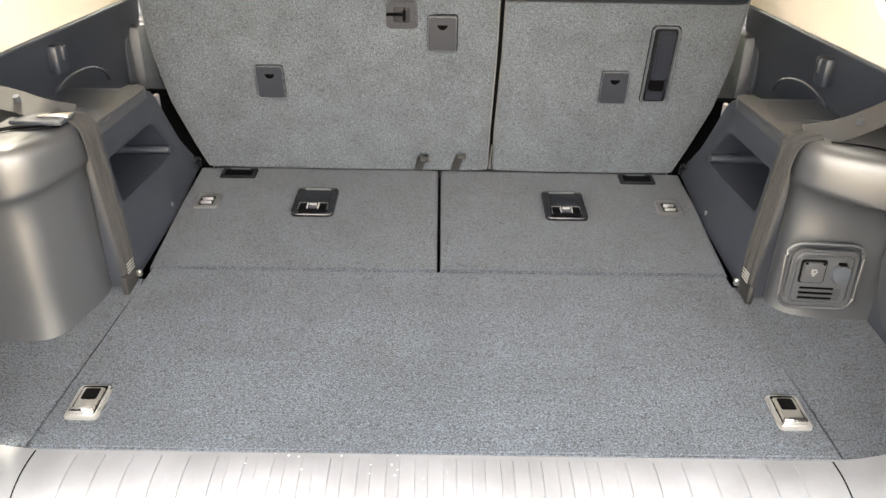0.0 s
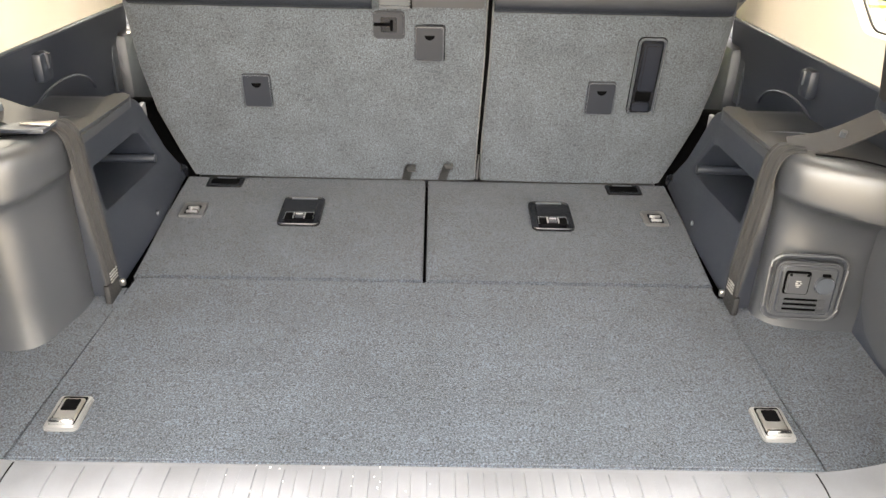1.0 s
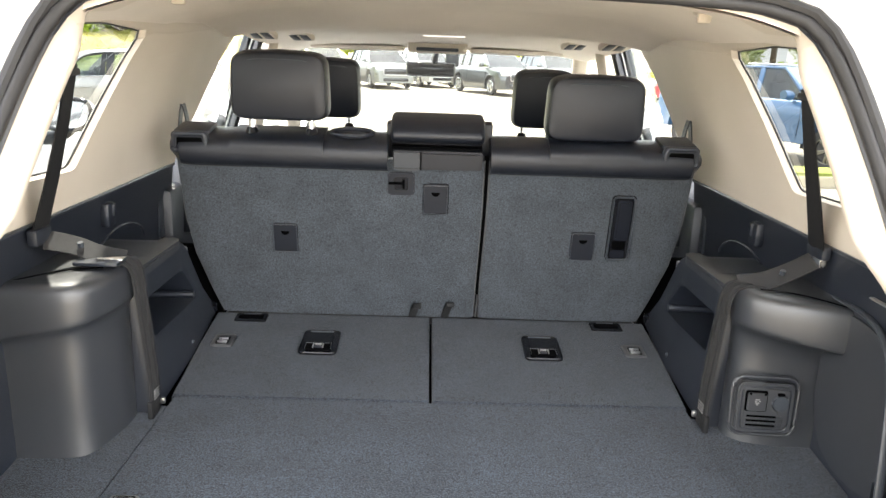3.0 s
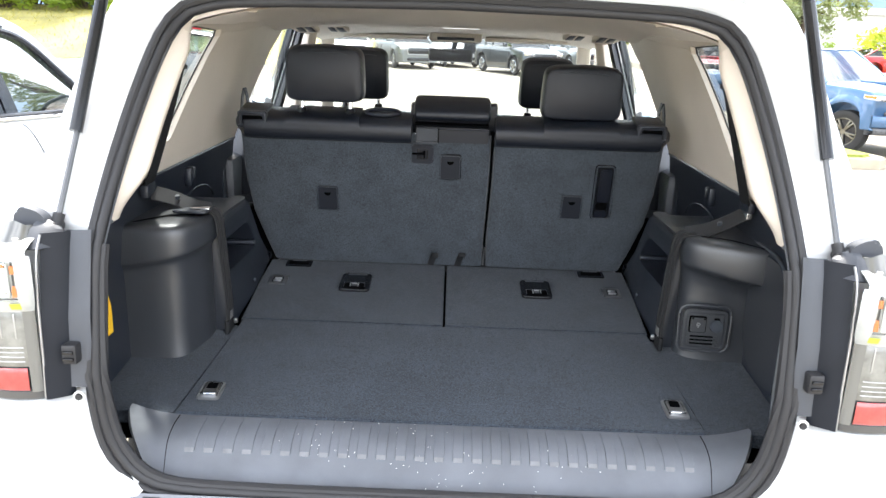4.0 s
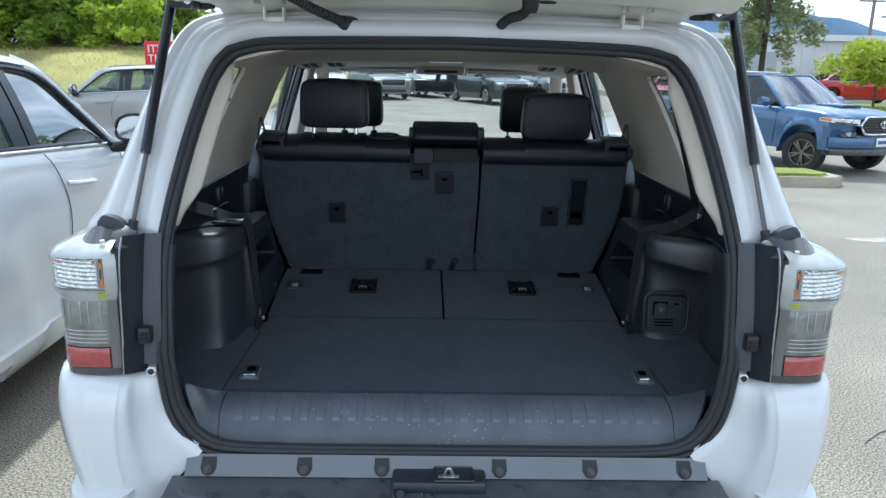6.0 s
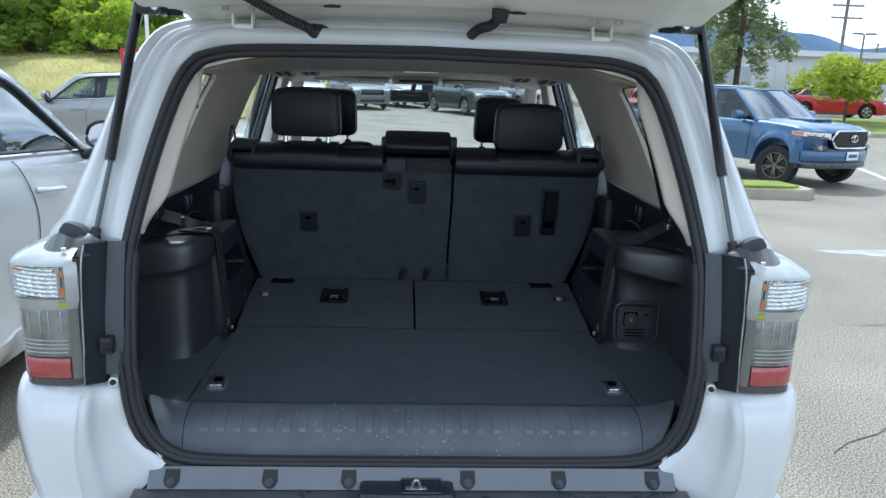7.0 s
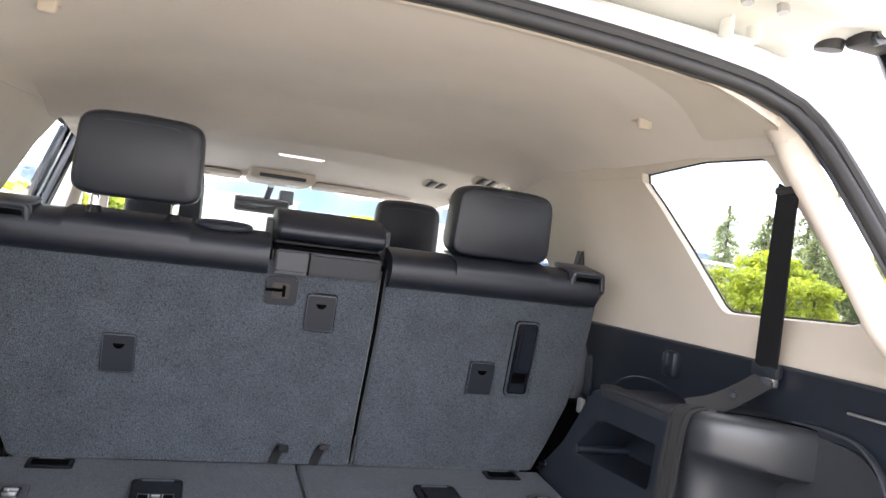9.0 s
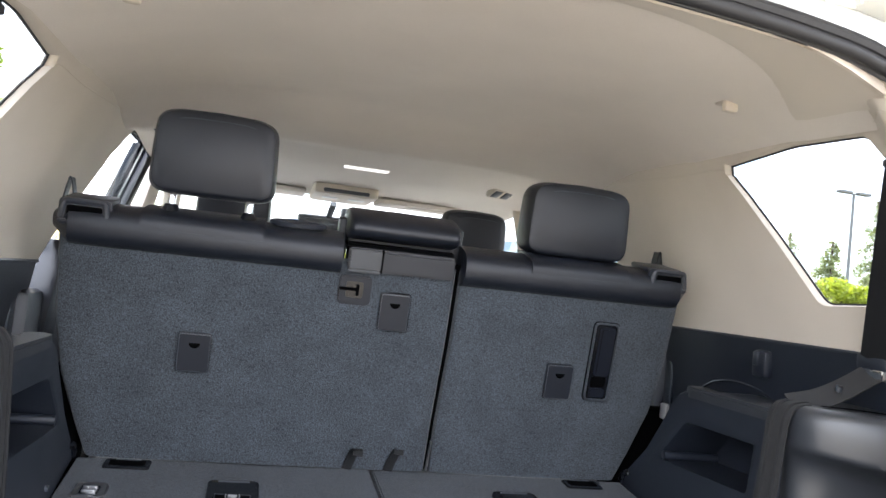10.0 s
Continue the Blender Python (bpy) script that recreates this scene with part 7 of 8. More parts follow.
def rounded_suv(place, paint, pane, label):
    """A rounded family SUV, its tail at its own y = 0: body, roof, dark window frames, panes, doors, mirrors, wheels."""
    c = thing("parked_suv", (0, 0, 0), label, "car", "parked cars")
    wheels = (1.03, 3.79)

    def belt(y):
        return 1.262 - 0.062 * (y - 1.4)

    def put(name, bm, m, par=None, label=""):
        return part(name, bm, m, par or c, label)

    def lean(z):
        return 0.910 - 0.357 * (z - 1.2)
    ys = sorted({round(float(v), 3) for v in np.linspace(-0.15, 4.72, 60)} | {round(w + 0.405 * math.cos(a), 3) for w in wheels for a in np.linspace(0, math.pi, 15)})
    rg = []
    for y in ys:
        e = min(1.0, (y + 0.15) / 0.5, (4.72 - y) / 0.75)
        k = 0.80 + 0.20 * math.sqrt(max(0.0, e * (2 - e)))
        top = belt(y) if y < 2.8 else belt(2.8) - 0.09 * (y - 2.8) - 0.22 * max(0, (y - 4.2) / 0.52) ** 2
        arch = 0.24
        for w in wheels:
            q = 0.405 ** 2 - (y - w) ** 2
            if q > 0:
                arch = max(arch, 0.365 + math.sqrt(q))
        pts = []
        for x, z in ((0.0, 0.24), (0.74, 0.24), (0.74, arch), (0.90, arch), (0.925, arch + 0.012), (0.945, 0.33), (0.952, 0.385), (0.938, 0.405), (0.934, 0.55), (0.938, 0.70), (0.946, 0.84), (0.953, 0.97), (0.950, 1.06), (0.940, top - 0.07), (0.925, top - 0.02), (0.905, top), (0.55, top + 0.025), (0.0, top + 0.03)):
            zz = z if z <= arch + 0.012 or z > 1.0 else max(z, arch + 0.015 + 0.02 * z)
            zz = min(zz, top + 0.03)
            b = max(0.0, 1 - min(math.hypot(y - w, zz - 0.37) for w in wheels) / 0.76)
            x2 = x + (0.030 * min(1.0, b * 16) if x > 0.9 and zz > 0.3 else 0)
            pts.append((x2 * k, y, zz))
        rg.append(pts + [(-x, yy, z) for x, yy, z in pts[-2:0:-1]])
    bm = loft(rg, True, True)
    bmesh.ops.recalc_face_normals(bm, faces=bm.faces)
    put("body", bm, paint)
    # upper edge of the windows, from the tail over the door to the mirror
    rail = glide([(0.10, 1.36), (0.35, 1.56), (0.85, 1.655), (1.40, 1.668), (1.864, 1.642), (2.084, 1.626), (2.243, 1.598), (2.358, 1.543), (2.478, 1.445), (2.624, 1.322), (2.736, 1.221), (2.80, 1.172)], 4)
    # roof: from the rail inwards over the cabin
    rr = []
    for y, z in rail:
        x = lean(z)
        crown = 0.075 * min(1.0, max(0.0, (z - 1.17) / 0.35))
        back = 0.62 * max(0.0, (1.60 - z) / 0.43) if y > 2 else 0.0
        rr.append([(x + 0.012, y, z - 0.004), (x + 0.012, y + 0.012, z + 0.012), (x - 0.02, y + 0.05, z + 0.035), (x - 0.08, y + 0.07 + back * 0.05, z + crown * 0.75)])
    top_rows = [r for r in rr if r[0][2] > 1.585 or r[0][1] < 1.0]
    bm = loft([r + [(r[3][0] * f, r[3][1] + 0.10 * (1 - f ** 2) * (r[3][1] > 2), r[3][2] + 0.03 * (1 - f ** 2)) for f in (0.75, 0.4, 0.0)] for r in top_rows])
    bm = mirrored(bm)
    bmesh.ops.recalc_face_normals(bm, faces=bm.faces)
    if sum(f.normal.z for f in bm.faces) < 0:
        bmesh.ops.reverse_faces(bm, faces=bm.faces[:])
    put("roof", solid(bm, 0.02), paint)
    post = [r for r in rr if r[0][1] > 2.15]
    scr = [(r[3][0], r[3][1], r[3][2]) for r in post]
    g = bmesh.new()
    loft([[(-x, y, z), (-x * 0.5, y + 0.10, z + 0.01), (0, y + 0.13, z + 0.015), (x * 0.5, y + 0.10, z + 0.01), (x, y, z)] for x, y, z in scr], bm=g)
    put("windscreen", g, pane)
    for s in (1, -1):
        put("front_pillar", side(solid(loft(post), 0.012), s), paint)
        edge = [(lean(z) + 0.014, y, z - 0.012) for y, z in rail]
        put("window_frame", side(tube(edge, 0.017, 8), s), GLOSSBLACK)
        put("frame_line", side(tube([(x + 0.004, y, z + 0.022) for x, y, z in edge], 0.005, 6), s), PLASTIC2)
        ledge = [(0.924, y, belt(y) + 0.004) for y in np.linspace(0.15, 2.83, 24)]
        put("window_ledge", side(tube(ledge, 0.009, 8), s), CHROME)
        put("ledge_seal", side(tube([(0.915, y, z + 0.014) for x, y, z in ledge], 0.010, 8), s), GLOSSBLACK)
        for name, y0, y1, t0, t1, gm in (("rear_window", 0.35, 1.80, 0.45, 1.77, pane), ("front_window", 1.98, 2.80, 1.94, 2.78, pane)):
            def face(u, v):
                y = (y0 + (y1 - y0) * u) * (1 - v) + (t0 + (t1 - t0) * u) * v
                z1 = float(np.interp(y, [p[0] for p in rail], [p[1] for p in rail])) - 0.01
                z = belt(y) + 0.004 + (max(z1, belt(y) + 0.01) - belt(y)) * v
                return (lean(z) - 0.004 + 0.012 * math.sin(math.pi * v), y, z)
            put(name, side(grid(np.linspace(0, 1, 14), np.linspace(0, 1, 7), face), s), gm)
        for nm, (a0, a1), (b0, b1), off in (("middle_pillar", (1.80, 1.915), (1.755, 1.905), 0.008), ("middle_pillar", (1.925, 2.015), (1.915, 1.985), 0.012)):
            def plate(u, v):
                y = (a0 + (a1 - a0) * u) * (1 - v) + (b0 + (b1 - b0) * u) * v
                z = belt(y) + (1.64 - belt(y)) * v
                return (lean(z) + off + 0.012 * math.sin(math.pi * v), y, z)
            bm = grid(np.linspace(0, 1, 4), np.linspace(0, 1, 7), plate)
            bmesh.ops.recalc_face_normals(bm, faces=bm.faces)
            put(nm, side(solid(bm, 0.01), s), GLOSSBLACK)
        gap = rounder([(0.936, 1.985, belt(1.98) - 0.02), (0.952, 2.03, 1.16), (0.957, 2.12, 1.03), (0.955, 2.17, 0.90), (0.945, 2.17, 0.74), (0.938, 2.13, 0.52), (0.945, 2.11, 0.42)], 3)
        put("door_gap", side(tube(gap, 0.0028, 6), s), PLASTIC2)
        gap = rounder([(0.938, 2.86, 1.15), (0.955, 2.90, 1.03), (0.948, 2.92, 0.80), (0.940, 2.92, 0.5)], 3)
        put("door_gap", side(tube(gap, 0.0028, 6), s), PLASTIC2)
        for y in (1.10, 2.17):
            h = put("door_handle", side(tube(rounder([(0.950, y, 1.035), (0.985, y + 0.03, 1.034), (0.990, y + 0.14, 1.024), (0.985, y + 0.24, 1.014), (0.950, y + 0.27, 1.010)], 2), 0.018, 8, flat=0.8), s), paint)
        mir = bmesh.new()
        bmesh.ops.create_uvsphere(mir, u_segments=24, v_segments=14, radius=1.0, matrix=Matrix.Translation((1.085, 2.80, 1.275)) @ Matrix.Diagonal((0.125, 0.085, 0.085, 1)))
        for v in mir.verts:
            v.co.y = max(v.co.y, 2.775)
            q = (v.co.z - 1.275) / 0.085
            v.co.x += 0.02 * q
        mb = put("door_mirror", side(mir, s), paint)
        rim = [(1.085 + 0.110 * math.copysign(abs(math.cos(a)) ** 0.7, math.cos(a)) + 0.02 * math.sin(a), 2.773, 1.275 + 0.076 * math.copysign(abs(math.sin(a)) ** 0.7, math.sin(a))) for a in np.linspace(0, 2 * math.pi, 32, endpoint=False)]
        put("mirror_rim", side(tube(rim, 0.011, 8, True), s), GLOSSBLACK, mb)
        g = bmesh.new()
        g.faces.new([g.verts.new((x, 2.772, z)) for x, y, z in rim])
        bmesh.ops.recalc_face_normals(g, faces=g.faces)
        put("mirror_glass", side(solid(g, 0.004), s), CHROME, mb)
        put("mirror_arm", side(tube(rounder([(0.90, 2.80, 1.16), (0.98, 2.81, 1.15), (1.06, 2.81, 1.19), (1.08, 2.81, 1.22)], 2), 0.034, 10), s), GLOSSBLACK, mb)
        for w in wheels:
            wh = put("wheel", cyl((s * 0.74, w, 0.365), (s * 0.90, w, 0.365), 0.235, n=28), ALLOY)
            put("tyre", tube([(s * 0.835, w + 0.265 * math.cos(a), 0.365 + 0.265 * math.sin(a)) for a in np.linspace(0, 2 * math.pi, 36, endpoint=False)], 0.10, 10, True), TYRE, wh)
    put("arch_liner", box((0, 2.3, 0.48), (1.40, 4.3, 0.50), bevel=0.05), SHADEBLACK)
    put("dash", box((0, 2.62, 1.16), (1.60, 0.55, 0.16), bevel=0.06), DASH)
    put("instrument_hood", box((-0.40, 2.40, 1.26), (0.42, 0.18, 0.10), bevel=0.04), DASH)
    put("centre_screen", box((0.05, 2.34, 1.29), (0.28, 0.02, 0.13), pose(0, 0, 0), bevel=0.006), GLOSSBLACK)
    put("steering_wheel", tube([(-0.40 + 0.185 * math.cos(a), 2.18 + 0.07 * math.sin(a), 1.20 + 0.17 * math.sin(a)) for a in np.linspace(0, 2 * math.pi, 28, endpoint=False)], 0.017, 8, True), LEATHER)
    for sx in (-0.40, 0.40):
        for sy in (1.60, 0.70):
            put("seat", box((sx, sy, 1.06), (0.50, 0.15, 0.62), pose(0, 0, 0), bevel=0.06), LEATHER)
            put("headrest", box((sx, sy - 0.03, 1.46), (0.26, 0.10, 0.18), bevel=0.045), LEATHER)
    for s in (1, -1):
        put("headlight", box((s * 0.68, 4.45, 0.83), (0.34, 0.26, 0.13), bevel=0.05), CHROME)
        put("tail_light", box((s * 0.78, 0.0, 0.98), (0.22, 0.20, 0.24), bevel=0.06), REDLENS)
    put("grille", box((0, 4.66, 0.70), (1.05, 0.10, 0.24), bevel=0.05), GLOSSBLACK)
    c.matrix_basis = place
    return c



rounded_suv(Matrix.Translation((-2.88, 0, 0)), WHITEPEARL, TRIMGLASS, "clean white family SUV parked alongside")
rounded_suv(at(-3.65, 12.35, 95) @ Matrix.Diagonal((0.88, 0.88, 0.88, 1)), car_paint("silver_paint", (0.32, 0.32, 0.31), 0.6), glass("green_glass", (0.55, 0.66, 0.58), base=0.10), "silver grey SUV parked side-on by the grass bank")


DARKALLOY = mat("dark_alloy", (0.16, 0.15, 0.12), 0.3, 0.8)


def truck():
    """The blue four-door pickup: body with flared arches, cab, hexagonal grille, bumper, steered front wheels."""
    c = thing("pickup_truck", (0, 0, 0), "blue pickup truck with alloy wheels", "car", "parked cars")
    paint = car_paint("blue_paint", (0.038, 0.100, 0.205), 0.25)
    wheels, W, r = (-1.60, 1.60), 0.84, 0.345
    def sweep(x):
        """How far the nose falls back towards its corners."""
        return 0.32 * (min(abs(x), W + 0.05) / W) ** 2.4

    def bent(b):
        for v in b.verts:
            v.co.y -= sweep(v.co.x)
        return b
    ys = sorted({round(float(v), 3) for v in np.linspace(-2.40, 2.36, 64)} | {round(w + 0.43 * math.cos(a), 3) for w in wheels for a in np.linspace(0, math.pi, 21)})
    rg = []
    for y, tight in [(-2.43, 0.93), (-2.42, 0.98)] + [(v, 1.0) for v in ys] + [(2.38, 0.985), (2.392, 0.95), (2.398, 0.88)]:
        ft = float(np.interp(y, [-2.4, 0.98, 1.10, 1.6, 2.0, 2.2, 2.36], [1.08, 1.08, 1.085, 1.068, 1.036, 1.008, 0.970]))
        ht = float(np.interp(y, [-2.4, 0.98, 1.02, 1.6, 2.0, 2.2, 2.33, 2.38], [1.09, 1.095, 1.115, 1.104, 1.074, 1.044, 1.008, 0.985]))
        low = 0.38 if y < 2.0 else 0.42
        arch = low
        for w in wheels:
            q = 0.43 ** 2 - (y - w) ** 2
            if q > 0:
                arch = max(arch, 0.37 + math.sqrt(q))
        fl = max(math.exp(-((y - w) / 0.50) ** 6) for w in wheels) * 0.050
        wgt = min(1.0, max(0.0, (y - 1.86) / 0.50)) ** 1.2
        pts, last = [], 0.0
        for x, z in ((0.0, low), (W - 0.22, low), (W - 0.22, arch), (W - 0.03 + fl, arch), (W + fl, arch + 0.012), (W + fl, max(arch + 0.05, 0.52)), (W + 0.85 * fl, max(arch + 0.085, 0.62)), (W + 0.30 * fl, max(arch + 0.115, 0.72)), (W + 0.004, max(arch + 0.135, 0.80)),
                     (W - 0.006, 0.90), (W - 0.022, ft - 0.055), (W - 0.050, ft - 0.020), (W - 0.095, ft - 0.004), (W - 0.16, ft), (W - 0.24, ft + 0.002), (W - 0.285, ht - 0.030), (W - 0.35, ht - 0.010), (0.28, ht), (0.0, ht + 0.006)):
            z = last = max(z, last) if z < ft - 0.10 else z
            z = min(z, ht + 0.006)
            pts.append((x * (0.5 + 0.5 * tight), y - sweep(x) * wgt, 0.70 + (z - 0.70) * tight))
        rg.append(pts + [(-x, yy, z) for x, yy, z in pts[-2:0:-1]])
    bm = loft(rg, True, True)
    bmesh.ops.recalc_face_normals(bm, faces=bm.faces)
    part("body", bm, paint, c)
    # cab: roof shell, pillars, panes
    foot, head = (0.78, 1.07), (0.60, 1.575)
    b1, r1, r0, b0 = 1.10, 0.42, -0.82, -1.02
    bm = loft([[(head[0] * k, y + 0.05 * (1 - k * k) * (1 if y > 0 else -0.3), head[1] + 0.045 - 0.05 * abs(k) ** 3 - 0.035 * ((y + 0.2) / 0.62) ** 2) for k in np.linspace(-1, 1, 11)] for y in np.linspace(r0, r1, 9)])
    bmesh.ops.recalc_face_normals(bm, faces=bm.faces)
    if sum(f.normal.z for f in bm.faces) < 0:
        bmesh.ops.reverse_faces(bm, faces=bm.faces[:])
    part("roof", solid(bm, 0.03), paint, c)
    part("sun_roof", box((0.0, -0.35, head[1] + 0.055), (0.75, 0.60, 0.02), bevel=0.008), LABELWHITE, c)

    def rod(a, b, w, m2, nm):
        a, b = Vector(a), Vector(b)
        d = b - a
        mm = Matrix.Translation((a + b) / 2) @ d.to_track_quat("Z", "X").to_matrix().to_4x4()
        part(nm, box((0, 0, 0), (0.045, w, d.length + 0.04), mm, bevel=0.015), m2, c)
    for s in (1, -1):
        rod((s * foot[0], b1, foot[1]), (s * head[0], r1, head[1]), 0.075, paint, "front_pillar")
        rod((s * foot[0], b0, foot[1]), (s * head[0], r0, head[1]), 0.16, paint, "rear_pillar")
        rod((s * foot[0], 0.02, foot[1]), (s * head[0], -0.06, head[1]), 0.09, paint, "middle_pillar")
        rod((s * head[0], r0, head[1]), (s * head[0], r1, head[1]), 0.05, paint, "roof_side")
        for ya, yb, ta, tb in ((b0 + 0.05, 0.0, r0 + 0.05, -0.08), (0.05, b1 - 0.05, -0.03, r1 - 0.03)):
            g = bmesh.new()
            g.faces.new([g.verts.new(p) for p in ((s * 0.772, ya, 1.07), (s * 0.772, yb, 1.07), (s * 0.597, tb, 1.56), (s * 0.597, ta, 1.56))])
            part("side_window", g, CARGLASS, c, smooth=False)
        m = part("door_mirror", tube(rounder([(s * 0.86, 0.80, 1.13), (s * 0.92, 0.80, 1.15), (s * 1.02, 0.79, 1.15)], 2), 0.082, 12, flat=0.95), paint, c)
        part("mirror_foot", box((s * 0.83, 0.80, 1.10), (0.10, 0.06, 0.05), bevel=0.015), GLOSSBLACK, m)
        for y in (1.02, 0.0, -0.92):
            part("door_gap", tube([(s * 0.847, y, 1.03), (s * 0.852, y, 0.75), (s * 0.846, y - 0.03, 0.45)], 0.004, 6), SHADEBLACK, c)
        for y in (0.12, -0.80):
            part("door_handle", box((s * 0.862, y, 0.93), (0.03, 0.17, 0.03), bevel=0.01), paint, c)
        # headlight wrapping the corner
        hp = resample(glide([(0.455, 2.318), (0.60, 2.252), (0.70, 2.188), (0.78, 2.125), (0.830, 2.075), (0.856, 1.99), (0.860, 1.90)], 4), 33)

        def lens(u0, u1, z0, z1, out, n=14):
            def at_uv(u, v):
                x, y = hp[min(32, int(round(u * 32)))]
                return (s * (x + out * 0.5 * u), y + out * (1 - u), 0.838 + 0.062 * u + v * (0.098 - 0.042 * u))
            g = grid(np.linspace(u0, u1, n), np.linspace(z0, z1, 5), at_uv)
            bmesh.ops.recalc_face_normals(g, faces=g.faces)
            return solid(g, 0.012)
        hb = part("headlight", lens(0, 1, 0, 1, 0.012, 33), mat("headlight_clear", (0.74, 0.76, 0.78), 0.12, 0.3, coat=1, var=0.3, scale=25), c, "swept headlight with an amber corner")
        part("indicator", lens(0.70, 0.97, 0.25, 0.85, 0.020, 9), AMBER, hb)
        part("lamp_bezel", lens(0.06, 0.60, 0.05, 0.28, 0.019, 14), GLOSSBLACK, hb)
        for u in (0.22, 0.46):
            x, y = hp[int(u * 32)]
            part("lamp_lens", cyl((s * x, y, 0.902 + 0.04 * u), (s * x, y + 0.030, 0.900 + 0.04 * u), 0.026, 0.022, 16), CHROME, hb)
        fx = 0.60
        part("fog_bezel", bent(prism([(s * u, v) for u, v in ((0.50, 0.660), (0.68, 0.655), (0.70, 0.695), (0.65, 0.735), (0.50, 0.730))][::s], -2.412, -2.30, pose(0, 0, 0, 90, 0, 0))), BUMPERBLACK, c)
        part("fog_light", cyl((s * fx, 2.32 - sweep(fx), 0.700), (s * fx, 2.425 - sweep(fx), 0.700), 0.040, n=18), LAMPGREY, c)
        part("mud_guard", box((s * 0.76, 1.10, 0.42), (0.14, 0.02, 0.22), bevel=0.005), BUMPERBLACK, c)
        for w in wheels:
            M = Matrix.Translation((s * 0.755, w, r)) @ pose(0, 0, 0, 0, 0, 12 if w > 0 else 0)
            def lay(b):
                bmesh.ops.transform(b, matrix=M, verts=b.verts)
                return b
            wh = part("wheel", lay(cyl((-0.09 * s, 0, 0), (0.055 * s, 0, 0), r * 0.62, n=28)), GLOSSBLACK, c)
            prof = [(-0.10, 0.24), (-0.115, 0.29), (-0.10, 0.335), (-0.05, r), (0.05, r), (0.10, 0.335), (0.115, 0.29), (0.10, 0.235), (0.085, 0.215)]
            rings = [[(p, q * math.cos(a), q * math.sin(a)) for p, q in prof] for a in np.linspace(0, 2 * math.pi, 41)]
            ty = loft(rings)
            bmesh.ops.remove_doubles(ty, verts=ty.verts, dist=1e-5)
            bmesh.ops.recalc_face_normals(ty, faces=ty.faces)
            part("tyre", lay(ty), TYRE, wh)
            sp = bmesh.new()
            for q in range(5):
                a = 2 * math.pi * q / 5 + 0.94
                for da in (-0.17, 0.17):
                    add_box(sp, (0, 0, 0), (0.035, 0.030, 0.165), Matrix.Translation((s * 0.075, math.cos(a + da * 0.8) * 0.125, math.sin(a + da * 0.8) * 0.125)) @ pose(0, 0, 0, math.degrees(a + da) - 90, 0, 0), 0.006)
            add_cyl(sp, (s * 0.05, 0, 0), (s * 0.085, 0, 0), 0.05, 0.042, 16)
            part("rim", lay(sp), DARKALLOY, wh)
            part("rim_ring", lay(tube([(s * 0.085, 0.215 * math.cos(a), 0.215 * math.sin(a)) for a in np.linspace(0, 2 * math.pi, 36, endpoint=False)], 0.010, 6, True)), DARKALLOY, wh)
    scr = bmesh.new()
    loft([[(u * w, y + 0.09 * (1 - u * u), z) for u in (-1, -0.6, 0, 0.6, 1)] for w, y, z in ((foot[0] - 0.03, b1, foot[1] + 0.02), (0.70, 0.78, 1.33), (head[0] - 0.02, r1 + 0.02, head[1] - 0.01))], bm=scr)
    part("windscreen", scr, glass("pale_glass", (0.45, 0.5, 0.5), base=0.32), c)
    g = bmesh.new()
    g.faces.new([g.verts.new(p) for p in ((-0.72, b0, 1.08), (0.72, b0, 1.08), (0.56, r0, 1.56), (-0.56, r0, 1.56))])
    part("rear_window", g, CARGLASS, c, smooth=False)
    part("dash", box((0, 0.85, 1.06), (1.40, 0.40, 0.10), bevel=0.04), DASH, c)
    for sx in (-0.36, 0.36):
        part("seat", box((sx, 0.10, 1.08), (0.44, 0.12, 0.50), bevel=0.05), LEATHER, c)
        part("headrest", box((sx, 0.07, 1.40), (0.24, 0.09, 0.15), bevel=0.04), LEATHER, c)
    # grille
    hexa = [(-0.45, 0.835), (-0.36, 0.980), (0.36, 0.980), (0.45, 0.835), (0.37, 0.700), (-0.37, 0.700)]
    ring = resample(round_poly(hexa, 0.035) + round_poly(hexa, 0.035)[:1], 61)[:-1]
    gr = part("grille", bent(prism(ring, -2.412, -2.30, pose(0, 0, 0, 90, 0, 0))), GLOSSBLACK, c, "black mesh grille in a chrome frame")
    part("grille_frame", bent(tube([(u, 2.415, v) for u, v in ring], 0.014, 6, True)), CHROME, gr)
    for i in range(13):
        for q in range(6):
            x, z = -0.36 + 0.06 * i + 0.03 * (q % 2), 0.728 + 0.044 * q
            if abs(x) < 0.37 and abs(x) + abs(z - 0.85) > 0.10:
                part("grille_stud", bent(box((x, 2.415, z), (0.036, 0.008, 0.011), bevel=0.003)), PLASTIC2, gr)
    part("emblem", bent(tube([(0.078 * math.cos(a), 2.424, 0.855 + 0.054 * math.sin(a)) for a in np.linspace(0, 2 * math.pi, 24, endpoint=False)], 0.009, 6, True)), CHROME, gr)
    part("emblem_bar", box((0, 2.420, 0.860), (0.03, 0.012, 0.09), bevel=0.004), CHROME, gr)

    def bar(z0, z1, out, m2, nm, back=0.10, w=0.84):
        rows = [[(x, 2.385 + out - sweep(x) - d, z) for x in np.linspace(-w, w, 31)] for z, d in ((z0, 0.05), (z0 + 0.012, 0.012), (z0 + 0.03, 0.0), (z1 - 0.03, 0.0), (z1 - 0.012, 0.010), (z1, 0.05), (z1, 0.05 + back), (z0, 0.05 + back))]
        b = loft(rows + [rows[0]])
        bmesh.ops.recalc_face_normals(b, faces=b.faces)
        return part(nm, b, m2, c)
    bar(0.605, 0.690, 0.012, BUMPERBLACK, "lower_grille", w=0.48)
